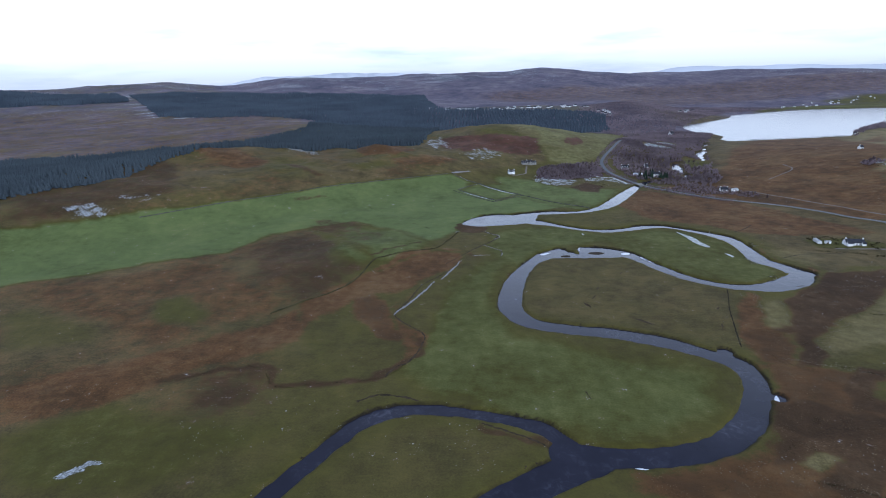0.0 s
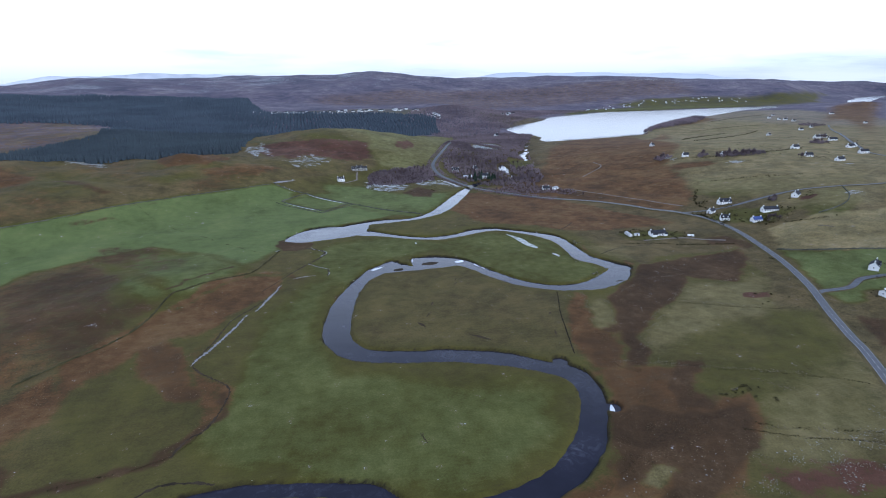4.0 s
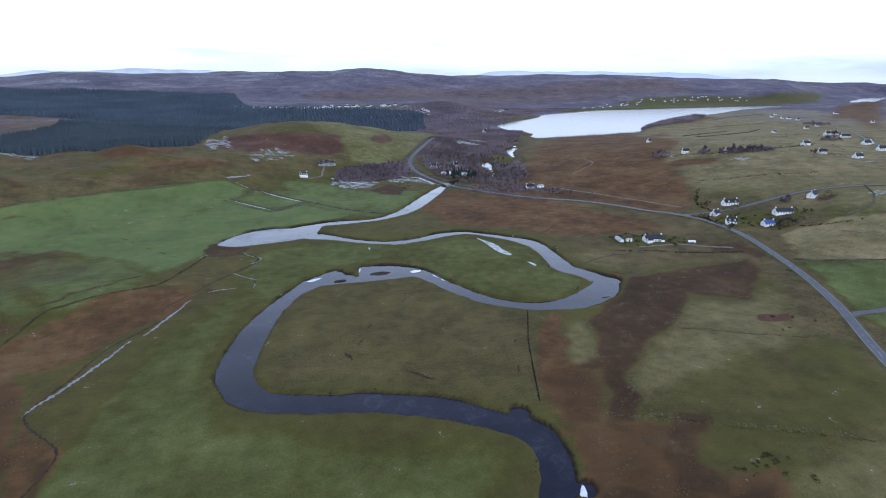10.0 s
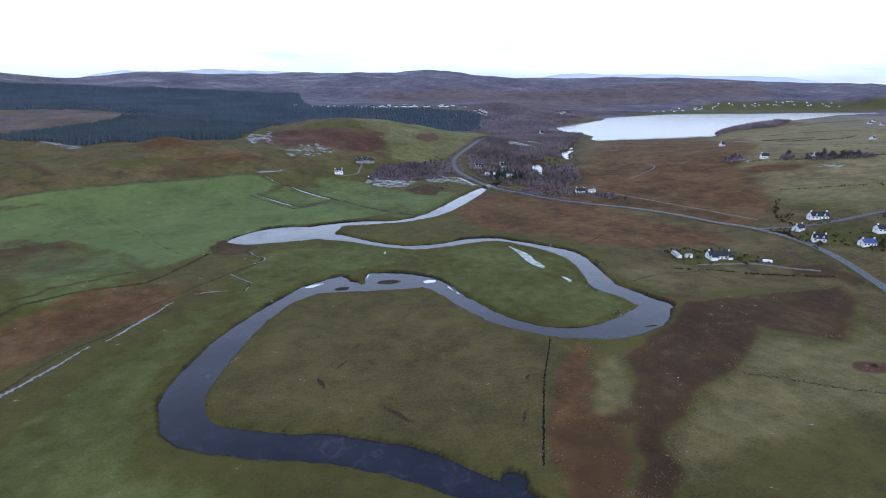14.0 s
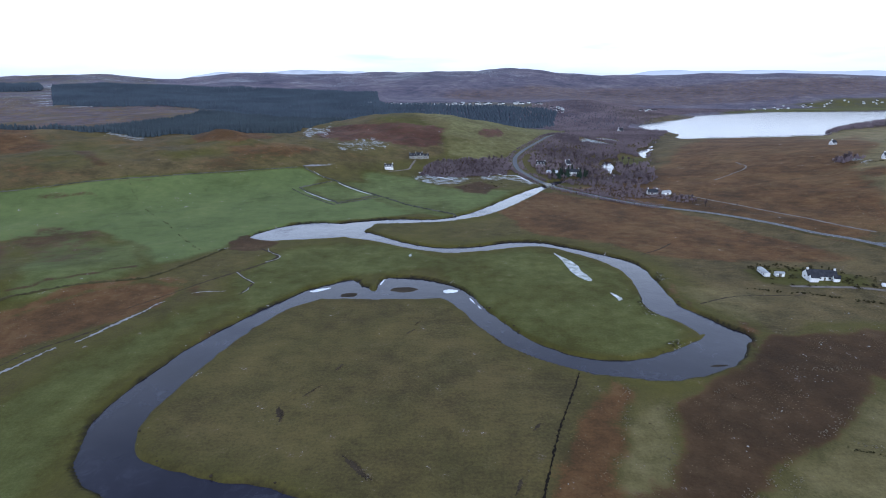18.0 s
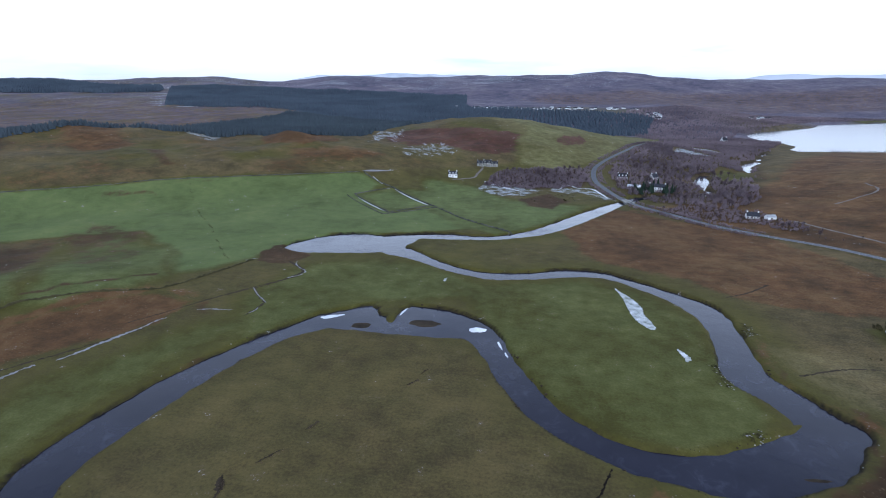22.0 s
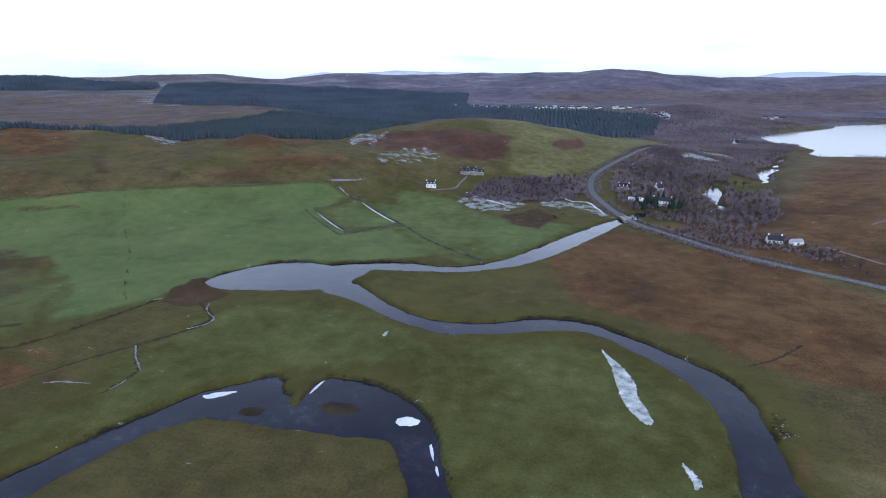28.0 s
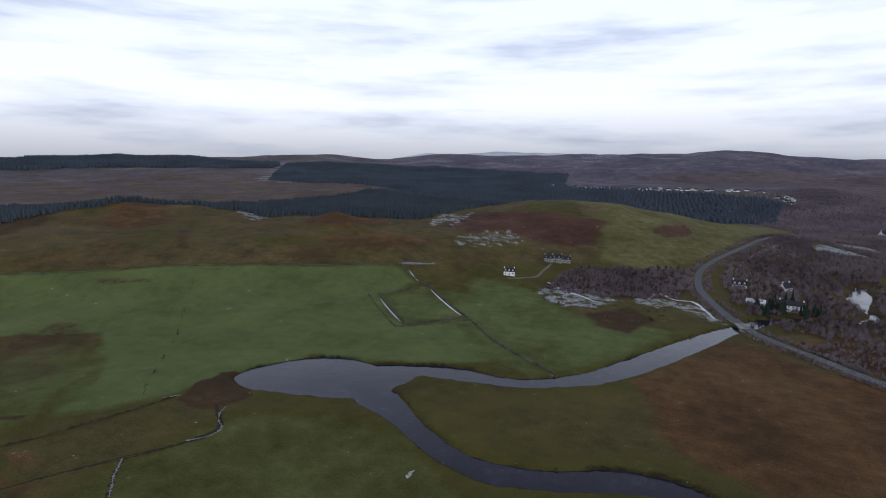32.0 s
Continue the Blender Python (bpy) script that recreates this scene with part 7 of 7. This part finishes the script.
spruces = [spruce_shape(rng) for k in range(5)]
simple = [spruce_shape(rng, 1.0, 2, 6) for k in range(4)]
x, y = random_in([(90, 530), (118, 524), (132, 500), (122, 484), (104, 484), (90, 508)], 70, 31)
for k, (a, b) in enumerate(zip(x, y)):
    if k < 2:
        continue
    if min(math.hypot(a / PLAN - 115, b / PLAN - 507), math.hypot(a / PLAN - 97, b / PLAN - 514)) < 9:
        continue
    t = thing("spruce_tree", a / PLAN, b / PLAN, 40 * k, "dark green spruce beside the lodge", "tree", "spruces by the lodge")
    s = 7 + (k * 37 % 50) / 10
    part("trunk", block(-0.18, 0.18, -0.18, 0.18, -0.3, 0.2 * s), M_BARK, t)
    v, f = spruces[k % 5]
    part("crown", ([(p[0] * s, p[1] * s, p[2] * s) for p in v], f), M_FIR, t)

rg = np.random.default_rng(8)
gx, gy = np.meshgrid(np.arange(-1560, 361, 5.2), np.arange(190, 1280, 5.2))
x, y = gx.ravel() + rg.uniform(-2.2, 2.2, gx.size), gy.ravel() + rg.uniform(-2.2, 2.2, gx.size)
ok = inside(x, y, WOOD_NEAR, 1.0) > 0.5
high = 8.5 + 1.6 * wobble(x, y, 60.0, 2.0)
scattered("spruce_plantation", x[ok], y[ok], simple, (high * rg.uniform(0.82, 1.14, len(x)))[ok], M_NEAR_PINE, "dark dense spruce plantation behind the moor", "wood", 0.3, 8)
# the distant rows wear the needles with haze in their colour
gx, gy = np.meshgrid(np.arange(-2206, 361, 11.0), np.arange(1280, 3200, 11.0))
x, y = gx.ravel() + rg.uniform(-3.5, 3.5, gx.size), gy.ravel() + rg.uniform(-3.5, 3.5, gx.size)
ok = inside(x, y, WOOD_NEAR, 1.0) > 0.5
scattered("spruce_plantation", x[ok], y[ok], simple, rg.uniform(10.5, 14, ok.sum()), M_PINE_HAZY, "dark dense spruce plantation in the distance", "wood", 0.3, 9)

x, y = random_in([(-1350, 1800), (-1600, 2140), (-1907, 2100), (-2300, 2000), (-2600, 1700), (-2400, 1300), (-2040, 1290), (-1951, 1426), (-1819, 1543), (-1556, 1685)], 11000, 33)
scattered("hill_plantation", x, y, simple, rg.uniform(15, 19, len(x)), M_PINE_HAZY, "dark spruce forest on a distant hill", "wood", 0.3, 14)

# rushes on the heath, gorse by houses, pale stones
tufts = [tuft_shape(rng) for k in range(6)]
heath = [c for kind, c, much, soft in COVER if kind in ("brown", "dark") and np.abs(np.array(c)).max() < 320]
xs, ys = [], []
for k, c in enumerate(heath):
    p = np.array(c, float)
    area = 0.5 * abs(np.dot(p[:, 0], np.roll(p[:, 1], 1)) - np.dot(p[:, 1], np.roll(p[:, 0], 1)))
    a, b = random_in(c, int(area * 0.26), 60 + k, 1.5)
    xs.append(a), ys.append(b)
x, y = np.concatenate(xs), np.concatenate(ys)
ok = wobble(x, y, 4.0, 2.0) + 0.8 * wobble(x, y, 11.0, 5.0) > 0.6
x, y = x[ok], y[ok]
scattered("dead_rushes", x, y, tufts, rg.uniform(0.18, 0.5, len(x)), M_REED, "tufts of dead straw-coloured rushes on the heath", "rushes", 0.05, 10)
bank = np.concatenate([r[:, :3] for r in REACHES])
sel = rg.integers(0, len(bank), 5200)
t, w = rg.uniform(0, 6.283, 5200), rg.uniform(0.3, 3.2, 5200)
x, y = bank[sel, 0] + np.cos(t) * (0.5 * bank[sel, 2] + w), bank[sel, 1] + np.sin(t) * (0.5 * bank[sel, 2] + w)
d = off_river(x, y)
ok = (d > 0.3) & (d < 4) & (y < 580)
scattered("bank_grass", x[ok], y[ok], tufts, rg.uniform(0.2, 0.5, ok.sum()), M_GORSE, "dark tufts of grass along the river bank", "grass", 0.05, 11)
stones = [stone_shape(rng) for k in range(5)]
# slumped turf and stones under the river banks, in clusters
sel = rg.integers(0, len(bank), 9000)
t, w = rg.uniform(0, 6.283, 9000), rg.uniform(-0.9, 1.2, 9000)
x, y = bank[sel, 0] + np.cos(t) * (0.5 * bank[sel, 2] + w), bank[sel, 1] + np.sin(t) * (0.5 * bank[sel, 2] + w)
d = off_river(x, y)
lumps = wobble(x, y, 7.0, 2.0) + 0.7 * wobble(x, y, 2.6, 6.0)
ok = (d > -0.5) & (d < 1.6) & (lumps > 0.55) & (y < 590)
scattered("slumped_turf", x[ok], y[ok], stones, rg.uniform(0.25, 0.75, ok.sum()), M_BANK, "dark slumped turf clods under the river bank", "earth", 0.15, 15)
ok = (d > 0.0) & (d < 2.6) & (lumps < -0.75) & (y < 590)
scattered("bank_stones", x[ok], y[ok], stones, rg.uniform(0.10, 0.32, ok.sum()), M_STONE, "pale stones in clusters on the river bank", "stones", 0.03, 16)
xs, ys = [], []


def strew(corners, many, seed):
    """Places for small things inside an outline."""
    a, b = random_in(corners, many, seed, 0.8)
    xs.append(a), ys.append(b)


strew([(30, -14), (90, -8), (120, 0), (110, -50), (40, -55), (24, -36)], 2600, 90)
strew([(-12, 10), (20, 5), (60, -20), (30, -40), (-30, -20)], 252, 91)
strew([(60, 90), (100, 120), (120, 150), (105, 160), (80, 110), (45, 70)], 180, 92)
strew([(90, 128), (130, 140), (175, 170), (160, 182), (105, 170)], 156, 93)
strew([(-160, 20), (-110, 10), (-95, -5), (-130, -30), (-165, -5)], 156, 94)
strew([(-260, 30), (-200, 40), (-180, 0), (-230, -20)], 192, 95)
strew([(-260, 150), (-190, 130), (-150, 190), (-190, 260), (-280, 260)], 120, 96)
strew([(-330, 400), (-120, 500), (-140, 560), (-330, 480)], 252, 97)
strew([(-110, 540), (-70, 565), (-72, 622), (-104, 636)], 252, 98)
strew([(-240, 330), (-120, 300), (-100, 400), (-140, 450), (-260, 390)], 78, 99)
strew([(0, 440), (75, 455), (70, 500), (20, 500)], 156, 100)
strew([(120, 195), (200, 180), (210, 160), (130, 180)], 120, 101)
strew([(-10, 60), (30, 60), (50, 110), (20, 120)], 72, 102)
x, y = np.concatenate(xs), np.concatenate(ys)
ok = wobble(x, y, 12.0, 3.0) + 0.8 * wobble(x, y, 5.0, 8.0) > 0.25
x, y = x[ok], y[ok]
scattered("field_stones", x, y, stones, rg.uniform(0.10, 0.30, len(x)) * (1 + 0.9 * (rg.uniform(0, 1, len(x)) > 0.92)), M_STONE, "pale scattered field stones in rough grass", "stones", 0.03, 12)
bushes = [bush_shape(rng) for k in range(5)]
xs.clear(), ys.clear()
strew([(140, 216), (190, 208), (192, 220), (176, 240), (150, 243)], 46, 140)
strew([(228, 240), (262, 236), (290, 212), (268, 198), (238, 220)], 40, 141)
strew([(168, 78), (180, 86), (150, 36), (142, 30)], 46, 142)
strew([(204, 130), (226, 190), (222, 194), (200, 132)], 30, 143)
strew([(80, 10), (66, 24), (50, 26), (60, 10)], 20, 144)
strew([(400, 440), (700, 600), (640, 380), (480, 320)], 90, 145)
strew([(120, 80), (150, 110), (180, 80)], 10, 146)
strew([(-20, 470), (40, 480), (60, 455), (10, 440)], 30, 147)
strew([(20, -48), (60, -40), (64, -52)], 20, 148)
strew([(140, 240), (150, 244), (180, 236), (192, 222), (186, 208), (176, 214), (178, 232), (150, 238)], 60, 149)
strew([(236, 248), (264, 242), (296, 232), (298, 212), (262, 202), (244, 212)], 90, 150)
strew([(246, 256), (262, 252), (280, 256), (276, 262), (250, 262)], 20, 151)
strew([(312, 236), (330, 232), (345, 240), (330, 246)], 24, 152)
strew([(455, 345), (470, 350), (475, 320), (460, 316)], 14, 153)
strew([(230, 98), (250, 108), (252, 96), (236, 90)], 16, 154)
strew([(204, 70), (226, 70), (224, 82), (206, 82)], 14, 155)
strew([(155, 410), (180, 408), (184, 424), (156, 426)], 30, 156)
x, y = np.concatenate(xs), np.concatenate(ys)
ok = np.array([np.hypot(road_line[:, 0] - a, road_line[:, 1] - b).min() > 4.6 for a, b in zip(x, y)])
scattered("gorse_bushes", x[ok], y[ok], bushes, rg.uniform(0.5, 1.6, ok.sum()), M_GORSE, "dark gorse and bramble bushes round the crofts", "bushes", 0.1, 13)

# far pale mountains beyond the hills; the middle range has haze in its colour
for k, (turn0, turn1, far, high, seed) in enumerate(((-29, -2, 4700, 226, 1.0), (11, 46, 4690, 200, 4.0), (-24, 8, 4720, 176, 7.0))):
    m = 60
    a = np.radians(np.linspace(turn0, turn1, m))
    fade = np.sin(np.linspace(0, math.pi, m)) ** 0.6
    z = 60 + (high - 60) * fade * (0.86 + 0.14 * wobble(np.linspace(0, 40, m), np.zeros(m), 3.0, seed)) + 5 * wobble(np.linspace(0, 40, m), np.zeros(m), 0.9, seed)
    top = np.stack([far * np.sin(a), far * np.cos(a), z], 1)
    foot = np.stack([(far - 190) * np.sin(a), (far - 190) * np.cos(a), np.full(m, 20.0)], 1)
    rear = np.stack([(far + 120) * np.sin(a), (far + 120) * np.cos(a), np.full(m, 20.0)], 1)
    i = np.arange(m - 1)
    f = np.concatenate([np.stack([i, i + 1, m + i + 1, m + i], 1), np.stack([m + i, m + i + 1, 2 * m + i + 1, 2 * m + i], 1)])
    tagged(mesh_object("mountain_range", np.concatenate([foot, top, rear]), f, M_FAR_HAZY if k == 1 else M_FAR, None, True), "horizon hills with haze painted in as pale blue" if k == 1 else "pale snowy mountain range on the horizon", "mountains", kind="structure")
for t in TREES:
    for o in (*t.children_recursive, t):
        bpy.data.objects.remove(o)
